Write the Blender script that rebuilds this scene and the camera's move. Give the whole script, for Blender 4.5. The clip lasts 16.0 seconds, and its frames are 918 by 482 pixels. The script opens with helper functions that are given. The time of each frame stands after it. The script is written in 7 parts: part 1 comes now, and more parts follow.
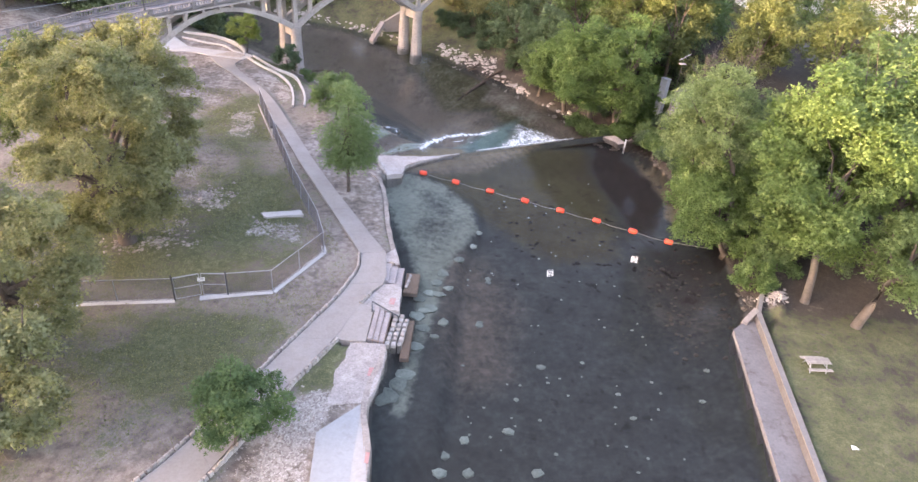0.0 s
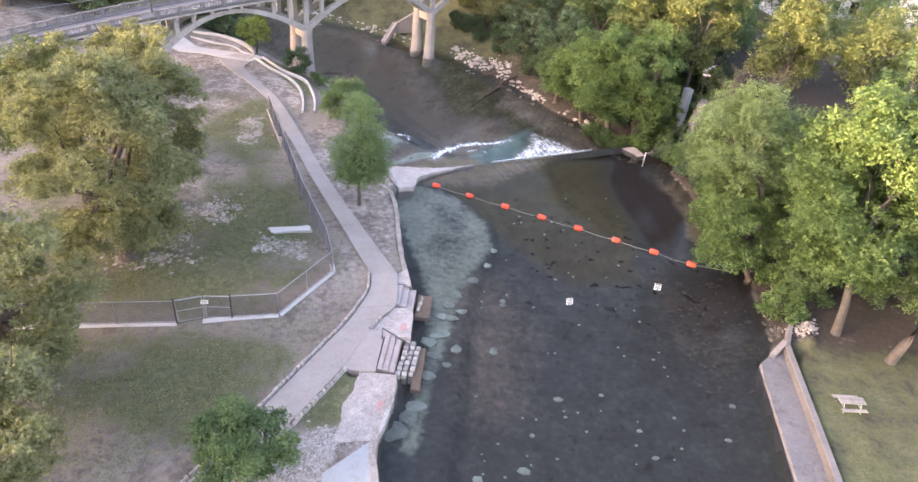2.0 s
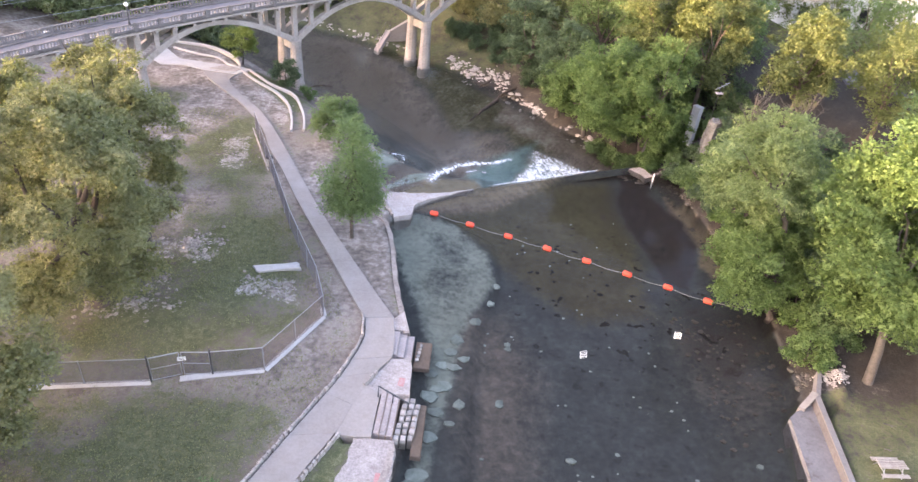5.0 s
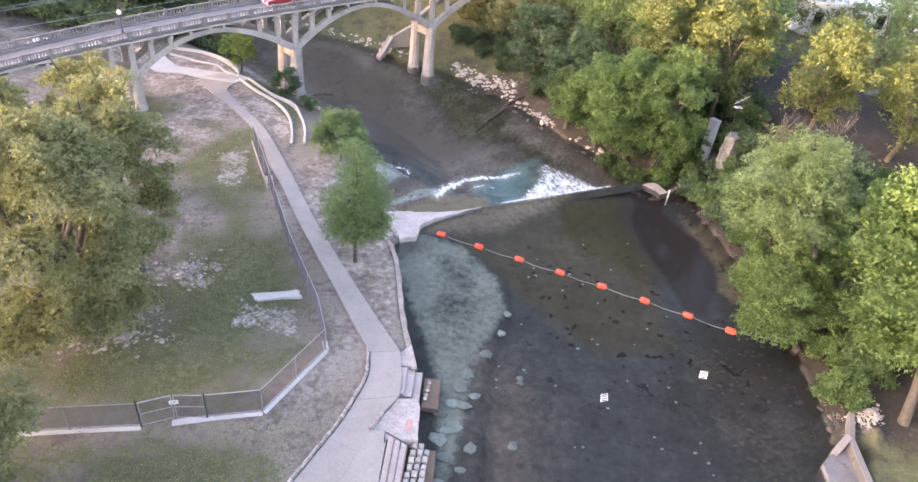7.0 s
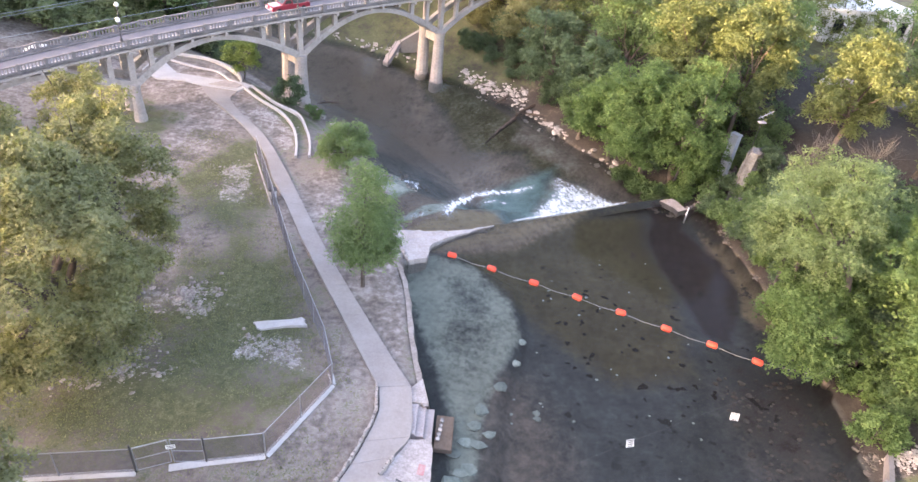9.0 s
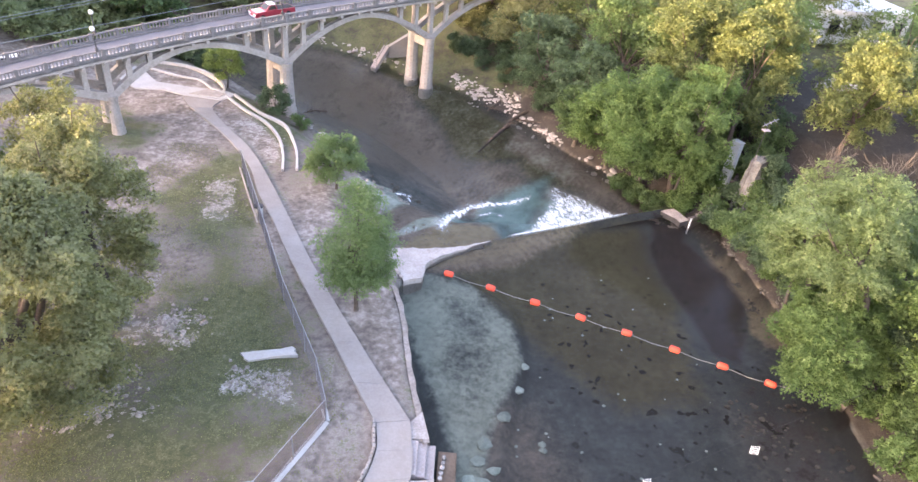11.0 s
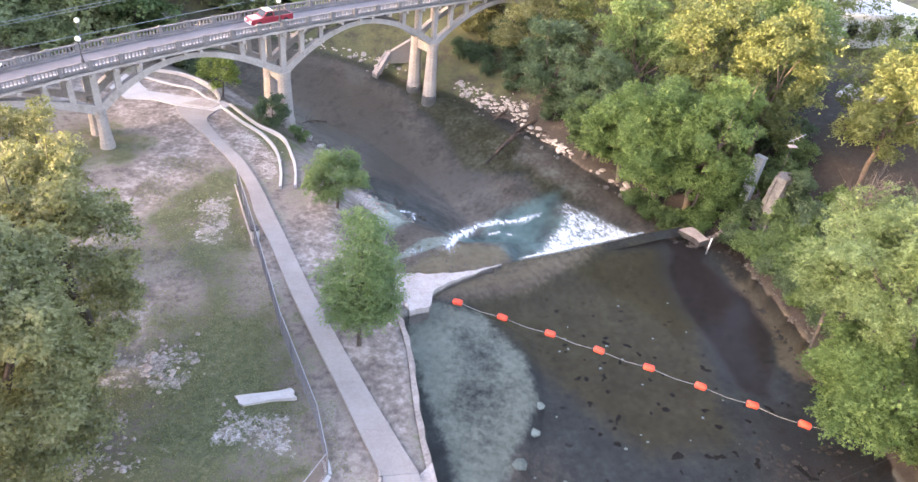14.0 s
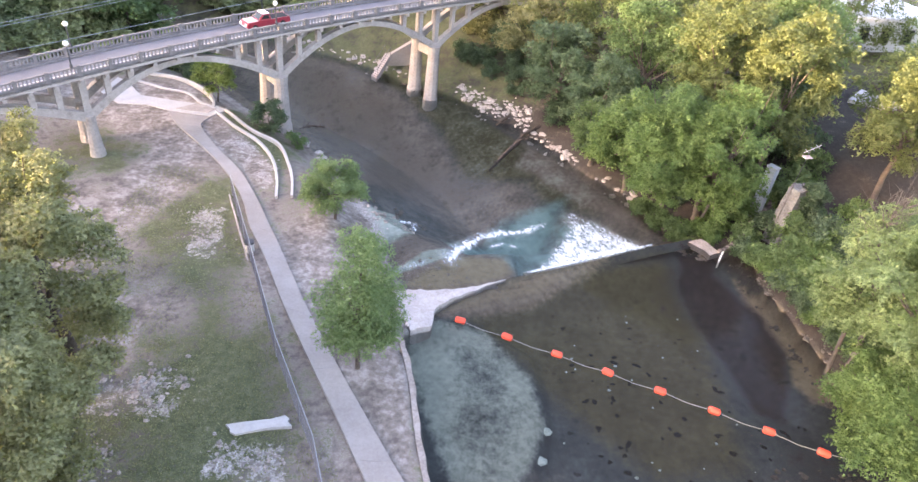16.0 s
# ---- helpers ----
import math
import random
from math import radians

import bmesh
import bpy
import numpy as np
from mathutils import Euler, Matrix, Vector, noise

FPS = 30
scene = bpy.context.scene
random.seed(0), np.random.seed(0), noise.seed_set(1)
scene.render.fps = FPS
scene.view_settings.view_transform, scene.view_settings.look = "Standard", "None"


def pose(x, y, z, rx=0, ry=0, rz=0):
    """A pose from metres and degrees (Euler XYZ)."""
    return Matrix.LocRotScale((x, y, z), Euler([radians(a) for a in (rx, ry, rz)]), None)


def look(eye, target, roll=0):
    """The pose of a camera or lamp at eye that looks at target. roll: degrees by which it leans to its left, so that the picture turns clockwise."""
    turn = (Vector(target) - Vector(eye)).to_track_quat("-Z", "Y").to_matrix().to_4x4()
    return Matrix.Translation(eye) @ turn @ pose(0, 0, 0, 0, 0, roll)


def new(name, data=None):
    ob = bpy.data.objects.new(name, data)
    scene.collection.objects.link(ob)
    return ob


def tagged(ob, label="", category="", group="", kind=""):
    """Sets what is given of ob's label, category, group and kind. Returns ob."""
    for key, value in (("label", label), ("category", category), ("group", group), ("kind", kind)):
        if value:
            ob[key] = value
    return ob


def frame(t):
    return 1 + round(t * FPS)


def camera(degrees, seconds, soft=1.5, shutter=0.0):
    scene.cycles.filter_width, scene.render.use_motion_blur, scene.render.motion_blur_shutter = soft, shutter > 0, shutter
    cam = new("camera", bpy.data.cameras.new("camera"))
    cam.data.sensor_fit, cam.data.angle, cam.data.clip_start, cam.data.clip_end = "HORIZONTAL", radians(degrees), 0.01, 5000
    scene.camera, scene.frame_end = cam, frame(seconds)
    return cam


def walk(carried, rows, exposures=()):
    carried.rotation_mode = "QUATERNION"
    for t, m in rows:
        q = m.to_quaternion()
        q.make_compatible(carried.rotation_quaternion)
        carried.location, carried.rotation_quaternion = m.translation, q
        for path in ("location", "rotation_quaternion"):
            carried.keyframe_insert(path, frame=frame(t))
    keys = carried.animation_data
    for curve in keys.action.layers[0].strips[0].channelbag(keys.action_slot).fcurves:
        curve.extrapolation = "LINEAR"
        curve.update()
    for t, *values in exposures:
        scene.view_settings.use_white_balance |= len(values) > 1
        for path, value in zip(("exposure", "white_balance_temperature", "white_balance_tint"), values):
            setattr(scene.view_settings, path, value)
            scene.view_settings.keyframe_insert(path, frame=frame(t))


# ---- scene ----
cam = camera(70.4, 16.0)
# seconds, place, turn in degrees
PATH = [
    (0, -0.003, 0.015, 26.629, 56.414, -4.646, 0.966),
    (0.5, -0.168, 0.615, 26.924, 56.109, -4.802, 1.568),
    (1, -0.280, 1.251, 26.924, 56.031, -4.945, 2.020),
    (1.5, -0.455, 1.894, 26.936, 55.906, -5.069, 2.165),
    (2, -0.606, 2.571, 27.022, 55.827, -5.127, 2.033),
    (2.5, -0.786, 3.223, 27.050, 55.826, -5.204, 1.754),
    (3, -0.893, 3.956, 27.119, 55.724, -5.300, 1.872),
    (3.5, -1.054, 4.657, 27.162, 55.683, -5.438, 1.985),
    (4, -1.142, 5.427, 27.236, 55.672, -5.287, 1.109),
    (6.5, -1.935, 9.117, 27.459, 55.376, -5.556, 1.780),
    (7, -2.116, 9.885, 27.512, 55.310, -5.525, 1.406),
    (7.5, -2.297, 10.601, 27.538, 55.264, -5.568, 1.237),
    (8, -2.531, 11.265, 27.575, 55.190, -5.694, 1.429),
    (8.5, -2.723, 11.961, 27.635, 55.089, -5.680, 1.621),
    (9, -2.894, 12.571, 27.651, 55.056, -5.670, 1.744),
    (11.5, -3.717, 15.663, 27.438, 55.073, -5.681, 0.222),
    (12, -3.821, 16.252, 27.417, 55.066, -5.671, 0.577),
    (12.5, -3.969, 16.788, 27.495, 54.948, -5.767, 0.873),
    (13, -4.073, 17.391, 27.474, 54.843, -5.833, 0.956),
    (13.5, -4.200, 17.864, 27.412, 54.790, -5.806, 0.748),
    (14, -4.285, 18.405, 27.394, 54.767, -5.690, 0.272),
    (14.5, -4.322, 18.865, 27.382, 54.722, -5.769, 0.533),
    (15, -4.422, 19.334, 27.352, 54.654, -5.871, 0.774),
    (15.5, -4.405, 19.883, 27.296, 54.618, -5.763, 0.405),
    (16, -4.518, 20.449, 27.314, 54.538, -5.844, 0.288),
]
SURVEY = 1.36
walk(cam, [(t, pose(x * SURVEY, y * SURVEY, z * SURVEY, rx, ry, rz)) for t, x, y, z, rx, ry, rz in PATH], [(0, 3.19, 7650, 29), (9, 3.31, 7450, 28), (16, 3.41, 7350, 27)])

# ---- light ----
SUN_FROM = Vector((-0.93, -0.37, 0.0)).normalized()
SUN_UP = radians(2.0)
world = bpy.data.worlds.new("sky")
scene.world = world
world.use_nodes = True
wn, wl = world.node_tree.nodes, world.node_tree.links
sky = wn.new("ShaderNodeTexSky")
sky.sky_type = "NISHITA"
sky.sun_disc = False
sky.sun_elevation = radians(14.0)
sky.sun_rotation = math.atan2(SUN_FROM.x, SUN_FROM.y)
sky.air_density, sky.dust_density, sky.ozone_density = 1.0, 2.0, 1.0
bg = wn["Background"]
bg.inputs["Strength"].default_value = 0.15
wl.new(sky.outputs["Color"], bg.inputs["Color"])
sun_data = bpy.data.lights.new("sun", "SUN")
sun_data.energy, sun_data.angle, sun_data.color = 2.7, radians(0.6), (1.0, 0.78, 0.47)
sun = new("sun", sun_data)
d = Vector((SUN_FROM.x * math.cos(SUN_UP), SUN_FROM.y * math.cos(SUN_UP), math.sin(SUN_UP)))
sun.matrix_world = look(d * 200, (0, 0, 0))

# ---- materials ----


def nodes_of(name, rough=0.8):
    m = bpy.data.materials.new(name)
    m.use_nodes = True
    n, l = m.node_tree.nodes, m.node_tree.links
    b = n["Principled BSDF"]
    b.inputs["Roughness"].default_value = rough
    b.inputs["Specular IOR Level"].default_value = 0.3
    return m, n, l, b


def noise_node(n, l, scale, detail=4.0, rough=0.6, kind="Object"):
    tc = n.new("ShaderNodeTexCoord")
    t = n.new("ShaderNodeTexNoise")
    t.inputs["Scale"].default_value, t.inputs["Detail"].default_value, t.inputs["Roughness"].default_value = scale, detail, rough
    l.new(tc.outputs[kind], t.inputs["Vector"])
    return t.outputs["Fac"]


def ramp(n, l, fac, stops):
    r = n.new("ShaderNodeValToRGB")
    e = r.color_ramp.elements
    e[0].position, e[0].color = stops[0][0], (*stops[0][1], 1)
    e[1].position, e[1].color = stops[-1][0], (*stops[-1][1], 1)
    for p, c in stops[1:-1]:
        k = e.new(p)
        k.color = (*c, 1)
    l.new(fac, r.inputs["Fac"])
    return r.outputs["Color"]


def step_up(n, l, value, lo, hi):
    m = n.new("ShaderNodeMapRange")
    m.interpolation_type = "SMOOTHSTEP"
    m.inputs["From Min"].default_value, m.inputs["From Max"].default_value = lo, hi
    l.new(value, m.inputs["Value"])
    return m.outputs["Result"]


def maths(n, l, op, a, b):
    m = n.new("ShaderNodeMath")
    m.operation = op
    for i, v in enumerate((a, b)):
        if isinstance(v, (int, float)):
            m.inputs[i].default_value = v
        else:
            l.new(v, m.inputs[i])
    return m.outputs[0]


def mix(n, l, fac, a, b, kind="MIX"):
    m = n.new("ShaderNodeMix")
    m.data_type, m.blend_type = "RGBA", kind
    for i, v in ((0, fac), (6, a), (7, b)):
        if isinstance(v, (int, float)):
            m.inputs[i].default_value = v
        elif isinstance(v, tuple):
            m.inputs[i].default_value = (*v, 1)
        else:
            l.new(v, m.inputs[i])
    return m.outputs[2]


def bump(n, l, b, height, strength, dist=0.02):
    k = n.new("ShaderNodeBump")
    k.inputs["Strength"].default_value, k.inputs["Distance"].default_value = strength, dist
    l.new(height, k.inputs["Height"])
    l.new(k.outputs["Normal"], b.inputs["Normal"])


def surface(name, light, dark, big=0.6, fine=9.0, rough=0.85, metal=0.0, relief=0.4, vary=0.0, stain=None, coord="Object"):
    """A weathered surface: two scales of noise between two colours, stains, relief, and change from piece to piece."""
    m, n, l, b = nodes_of(name, rough)
    b.inputs["Metallic"].default_value = metal
    n1, n2 = noise_node(n, l, big, 5, 0.65, coord), noise_node(n, l, fine, 3, 0.6, coord)
    both = maths(n, l, "ADD", maths(n, l, "MULTIPLY", n1, 0.6), maths(n, l, "MULTIPLY", n2, 0.4))
    c = ramp(n, l, both, [(0.35, dark), (0.62, light)])
    if stain:
        s = step_up(n, l, noise_node(n, l, big * 2.3, 6, 0.7, coord), 0.52, 0.72)
        c = mix(n, l, maths(n, l, "MULTIPLY", s, 0.7), c, stain)
    if vary:
        oi = n.new("ShaderNodeObjectInfo")
        f = maths(n, l, "ADD", maths(n, l, "MULTIPLY", oi.outputs["Random"], 2 * vary), 1 - vary)
        k = n.new("ShaderNodeCombineColor")
        for i in range(3):
            l.new(f, k.inputs[i])
        c = mix(n, l, 1.0, c, k.outputs[0], "MULTIPLY")
    l.new(c, b.inputs["Base Color"])
    bump(n, l, b, n2, relief, 0.03)
    return m


def plain(name, colour, rough=0.5, metal=0.0):
    m, n, l, b = nodes_of(name, rough)
    b.inputs["Metallic"].default_value = metal
    c = ramp(n, l, noise_node(n, l, 3.0, 4, 0.6), [(0.3, tuple(v * 0.8 for v in colour)), (0.7, colour)])
    l.new(c, b.inputs["Base Color"])
    return m


def leaf_material(name, low, mid, high, shine=0.45):
    """Leaves: colour from each leaf's own tint, with light passing through."""
    m, n, l, b = nodes_of(name, shine)
    at = n.new("ShaderNodeAttribute")
    at.attribute_name = "tint"
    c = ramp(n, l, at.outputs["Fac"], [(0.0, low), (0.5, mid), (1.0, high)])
    l.new(c, b.inputs["Base Color"])
    b.inputs["Roughness"].default_value = 0.6
    tr = n.new("ShaderNodeBsdfTranslucent")
    l.new(mix(n, l, 1.0, c, (1.0, 1.1, 0.5), "MULTIPLY"), tr.inputs["Color"])
    ms = n.new("ShaderNodeMixShader")
    ms.inputs[0].default_value = 0.42
    l.new(b.outputs[0], ms.inputs[1])
    l.new(tr.outputs[0], ms.inputs[2])
    l.new(ms.outputs[0], n["Material Output"].inputs["Surface"])
    return m


CONCRETE = surface("pale_concrete", (0.315, 0.285, 0.27), (0.245, 0.218, 0.205), 0.5, 7, 0.9, relief=0.15, vary=0.05, stain=(0.25, 0.22, 0.205))
WHITE_CONC = surface("white_concrete", (0.47, 0.455, 0.45), (0.37, 0.355, 0.348), 0.5, 6, 0.85, relief=0.12, stain=(0.36, 0.33, 0.31))
RAMP_CONC = surface("smooth_ramp_concrete", (0.345, 0.35, 0.36), (0.285, 0.287, 0.293), 0.4, 6, 0.85, relief=0.1, stain=(0.26, 0.25, 0.245))
WORN_CONC = surface("worn_concrete", (0.45, 0.405, 0.39), (0.22, 0.19, 0.178), 1.1, 9, 0.9, relief=0.5, stain=(0.27, 0.24, 0.22))
GREY_CONC = surface("grey_concrete", (0.37, 0.335, 0.335), (0.26, 0.235, 0.235), 0.6, 6, 0.9, relief=0.25, stain=(0.18, 0.16, 0.155))
BRIDGE_CONC = surface("bridge_concrete", (0.41, 0.37, 0.345), (0.26, 0.232, 0.215), 0.45, 5, 0.9, relief=0.3, stain=(0.20, 0.17, 0.15))
RAIL_CONC = surface("railing_concrete", (0.20, 0.188, 0.19), (0.12, 0.112, 0.112), 0.7, 6, 0.9, relief=0.3, stain=(0.13, 0.12, 0.12))
BALUSTER = surface("baluster_concrete", (0.24, 0.228, 0.228), (0.155, 0.147, 0.145), 0.7, 6, 0.9)
ASPHALT = surface("worn_asphalt", (0.15, 0.15, 0.172), (0.105, 0.105, 0.122), 0.4, 14, 0.9, relief=0.3)
LIMESTONE = surface("limestone", (0.44, 0.40, 0.375), (0.27, 0.237, 0.22), 1.6, 9, 0.9, relief=0.6, vary=0.18)
STEP_STONE = surface("step_stone", (0.43, 0.37, 0.355), (0.28, 0.235, 0.228), 1.4, 9, 0.9, relief=0.5, vary=0.12, stain=(0.24, 0.18, 0.17))
# ledge concrete, with the trees' shade put into its base colour
SHADED_WALL_CONC = surface("shaded_river_wall_concrete", (0.18, 0.18, 0.195), (0.12, 0.12, 0.13), 0.6, 6, 0.9, relief=0.25, stain=(0.085, 0.078, 0.075))
# same wall's river side, coloured darker to offset the western sky glow
DIMMED_FACE_CONC = surface("dimmed_wall_face_concrete", (0.135, 0.128, 0.132), (0.09, 0.085, 0.087), 0.7, 6, 0.9, relief=0.3, stain=(0.06, 0.055, 0.053))
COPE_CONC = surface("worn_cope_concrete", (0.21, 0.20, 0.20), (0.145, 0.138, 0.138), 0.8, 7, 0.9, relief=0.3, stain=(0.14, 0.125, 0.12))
BROWN_STONE = surface("wet_brown_concrete", (0.34, 0.24, 0.19), (0.22, 0.15, 0.115), 1.2, 8, 0.6, relief=0.4)
WET_CREST = surface("wet_tan_concrete", (0.16, 0.132, 0.088), (0.105, 0.088, 0.056), 0.5, 6, 0.6, relief=0.3)
RIVER_ROCK = surface("river_rock", (0.36, 0.42, 0.39), (0.20, 0.25, 0.23), 1.3, 6, 0.8, relief=0.5, vary=0.25)
RIVER_BROWN = surface("wet_brown_cobble", (0.24, 0.195, 0.165), (0.12, 0.095, 0.08), 1.5, 8, 0.7, relief=0.6, vary=0.3)
DARK_ROCK = surface("dark_rock", (0.13, 0.115, 0.10), (0.05, 0.045, 0.042), 1.5, 8, 0.8, relief=0.6, vary=0.25)
PINK_CONC = surface("stained_pinkish_concrete", (0.43, 0.395, 0.385), (0.28, 0.25, 0.24), 0.7, 7, 0.85, relief=0.3, stain=(0.27, 0.23, 0.21))
RUBBLE = surface("dusty_limestone_rubble", (0.38, 0.335, 0.305), (0.18, 0.15, 0.135), 1.6, 9, 0.9, relief=0.6, vary=0.3)
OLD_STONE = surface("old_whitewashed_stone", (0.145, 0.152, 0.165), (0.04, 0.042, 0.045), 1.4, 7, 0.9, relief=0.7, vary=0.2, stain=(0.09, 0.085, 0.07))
BANK_CONC = surface("dirty_bank_concrete", (0.37, 0.32, 0.295), (0.20, 0.168, 0.15), 1.0, 8, 0.9, relief=0.6, stain=(0.17, 0.14, 0.12))
RED_PAINT = surface("faded_red_paint", (0.44, 0.15, 0.15), (0.42, 0.31, 0.295), 1.8, 12, 0.8)
GALV = plain("galvanised_steel", (0.38, 0.39, 0.41), 0.45, 0.7)
DARK_STEEL = plain("dark_steel", (0.09, 0.09, 0.095), 0.5, 0.5)
WIRE = plain("chain_link_wire", (0.17, 0.155, 0.16), 0.5, 0.6)
BUOY = plain("orange_plastic", (0.85, 0.10, 0.055), 0.45)
ROPE = plain("rope", (0.32, 0.31, 0.28), 0.9)
SIGN_WHITE = plain("sign_white", (0.82, 0.82, 0.80), 0.5)
SIGN_DARK = plain("sign_lettering", (0.04, 0.04, 0.045), 0.6)
GLOBE = plain("milk_glass", (0.95, 0.95, 0.93), 0.25)
WOOD_GREY = surface("weathered_wood", (0.32, 0.305, 0.295), (0.20, 0.185, 0.175), 2.0, 16, 0.85, vary=0.1)
BARK = surface("bark", (0.135, 0.11, 0.095), (0.06, 0.048, 0.04), 2.0, 14, 0.95, relief=0.9)
BARK_PALE = surface("pale_bark", (0.105, 0.094, 0.088), (0.052, 0.046, 0.042), 2.0, 14, 0.95, relief=0.9)
DRIFTWOOD = surface("wet_driftwood", (0.10, 0.075, 0.06), (0.035, 0.028, 0.024), 2.0, 12, 0.85, relief=0.9)
PURPLE_STEEL = surface("dark_old_masonry", (0.15, 0.125, 0.12), (0.07, 0.058, 0.055), 1.0, 8, 0.6)
BLUE_SHEET = surface("pale_blue_sheet", (0.33, 0.36, 0.39), (0.24, 0.265, 0.29), 1.0, 6, 0.5)
RED_CAR = plain("red_car_paint", (0.27, 0.032, 0.047), 0.3)
CAR_GLASS = plain("dark_car_glass", (0.02, 0.022, 0.025), 0.08)
RUBBER = plain("black_rubber", (0.02, 0.02, 0.02), 0.8)
CHROME = plain("chrome", (0.7, 0.7, 0.72), 0.15, 1.0)
ROOF = surface("pale_roof", (0.62, 0.64, 0.68), (0.50, 0.52, 0.56), 0.3, 4, 0.7)
WALL_PAINT = surface("pale_wall_paint", (0.66, 0.68, 0.72), (0.55, 0.57, 0.60), 0.4, 4, 0.8)

LEAF_BRIGHT = leaf_material("bright_leaves", (0.064, 0.112, 0.042), (0.108, 0.176, 0.062), (0.16, 0.236, 0.092))
LEAF_PALE = leaf_material("pale_green_leaves", (0.095, 0.142, 0.066), (0.15, 0.212, 0.098), (0.212, 0.278, 0.138))
# far wood: leaf colour raised so that it carries haze and glare
LEAF_HAZY_WOOD = leaf_material("hazy_wood_leaves", (0.16, 0.2, 0.112), (0.235, 0.285, 0.159), (0.31, 0.355, 0.212))
LEAF_MID = leaf_material("green_leaves", (0.062, 0.102, 0.047), (0.098, 0.16, 0.068), (0.145, 0.21, 0.099))
LEAF_DARK = leaf_material("dark_leaves", (0.052, 0.086, 0.053), (0.08, 0.128, 0.078), (0.115, 0.165, 0.1))
# olive green made brighter and warmer, with haze and flare in the colour
LEAF_HAZY_OLIVE = leaf_material("hazy_olive_leaves", (0.138, 0.146, 0.074), (0.205, 0.212, 0.11), (0.28, 0.278, 0.152))
LEAF_YELLOW = leaf_material("yellow_green_leaves", (0.07, 0.094, 0.04), (0.116, 0.146, 0.06), (0.172, 0.198, 0.086))
LEAF_GOLD = leaf_material("pale_gold_leaves", (0.15, 0.152, 0.071), (0.225, 0.22, 0.104), (0.3, 0.28, 0.142))
LEAF_LIME = leaf_material("lime_leaves", (0.12, 0.175, 0.059), (0.19, 0.26, 0.088), (0.25, 0.32, 0.13))
LEAF_CYPRESS = leaf_material("feathery_leaves", (0.095, 0.15, 0.066), (0.155, 0.225, 0.1), (0.21, 0.28, 0.139))


def ground_material():
    """Earth, worn grass, pale gravel and the river's bed, by the masks that the sheet carries."""
    m, n, l, b = nodes_of("earth", 0.95)
    def mask(name):
        a = n.new("ShaderNodeAttribute")
        a.attribute_name = name
        return a.outputs["Fac"]
    big, mid, fine, tiny = (noise_node(n, l, s, 5, 0.62) for s in (0.12, 0.55, 2.6, 11.0))
    earth = ramp(n, l, mix(n, l, 0.5, mid, fine), [(0.39, (0.135, 0.112, 0.098)), (0.5, (0.23, 0.196, 0.174)), (0.61, (0.385, 0.345, 0.32))])
    turf = ramp(n, l, mix(n, l, 0.5, fine, tiny), [(0.36, (0.048, 0.062, 0.028)), (0.52, (0.105, 0.114, 0.058)), (0.66, (0.19, 0.185, 0.115))])
    ragged = maths(n, l, "ADD", maths(n, l, "MULTIPLY", maths(n, l, "SUBTRACT", mid, 0.5), 1.5), maths(n, l, "MULTIPLY", maths(n, l, "SUBTRACT", fine, 0.5), 1.3))
    ragged = maths(n, l, "ADD", ragged, maths(n, l, "MULTIPLY", maths(n, l, "SUBTRACT", tiny, 0.5), 0.8))
    def edge(name, lo=0.38, hi=0.62, rag=1.0):
        k = mask(name)
        gate = maths(n, l, "MULTIPLY", maths(n, l, "MINIMUM", maths(n, l, "MULTIPLY", k, 3.0), 1.0), rag)
        return step_up(n, l, maths(n, l, "ADD", k, maths(n, l, "MULTIPLY", ragged, gate)), lo, hi)
    c = mix(n, l, edge("grass", 0.3, 0.75), earth, turf)
    v = n.new("ShaderNodeTexVoronoi")
    v.inputs["Scale"].default_value = 11.0
    tc = n.new("ShaderNodeTexCoord")
    l.new(tc.outputs["Object"], v.inputs["Vector"])
    stones = ramp(n, l, mix(n, l, 0.45, v.outputs["Color"], tiny), [(0.25, (0.19, 0.165, 0.15)), (0.5, (0.33, 0.30, 0.28)), (0.75, (0.47, 0.44, 0.42))])
    # leaf litter and soil, its colour darkened for the shade under the trees
    shaded_soil = ramp(n, l, mix(n, l, 0.5, fine, tiny), [(0.35, (0.03, 0.026, 0.023)), (0.65, (0.07, 0.06, 0.052))])
    c = mix(n, l, edge("litter", 0.3, 0.7), c, shaded_soil)
    c = mix(n, l, edge("pale"), c, stones)
    bed = ramp(n, l, mix(n, l, 0.5, mid, fine), [(0.34, (0.034, 0.043, 0.046)), (0.52, (0.056, 0.069, 0.073)), (0.68, (0.086, 0.103, 0.107))])
    olive = ramp(n, l, mix(n, l, 0.5, mid, fine), [(0.36, (0.052, 0.047, 0.023)), (0.66, (0.10, 0.09, 0.046))])
    bed = mix(n, l, edge("olive", 0.1, 0.9, 0.4), bed, olive)
    rust = ramp(n, l, mix(n, l, 0.5, mid, fine), [(0.34, (0.13, 0.103, 0.088)), (0.66, (0.24, 0.195, 0.166))])
    bed = mix(n, l, edge("rust", 0.05, 1.0, 0.4), bed, rust)
    silt = ramp(n, l, mix(n, l, 0.6, mid, fine), [(0.34, (0.19, 0.222, 0.195)), (0.5, (0.262, 0.30, 0.266)), (0.68, (0.345, 0.388, 0.342))])
    bed = mix(n, l, edge("silt", 0.2, 0.9, 0.55), bed, silt)
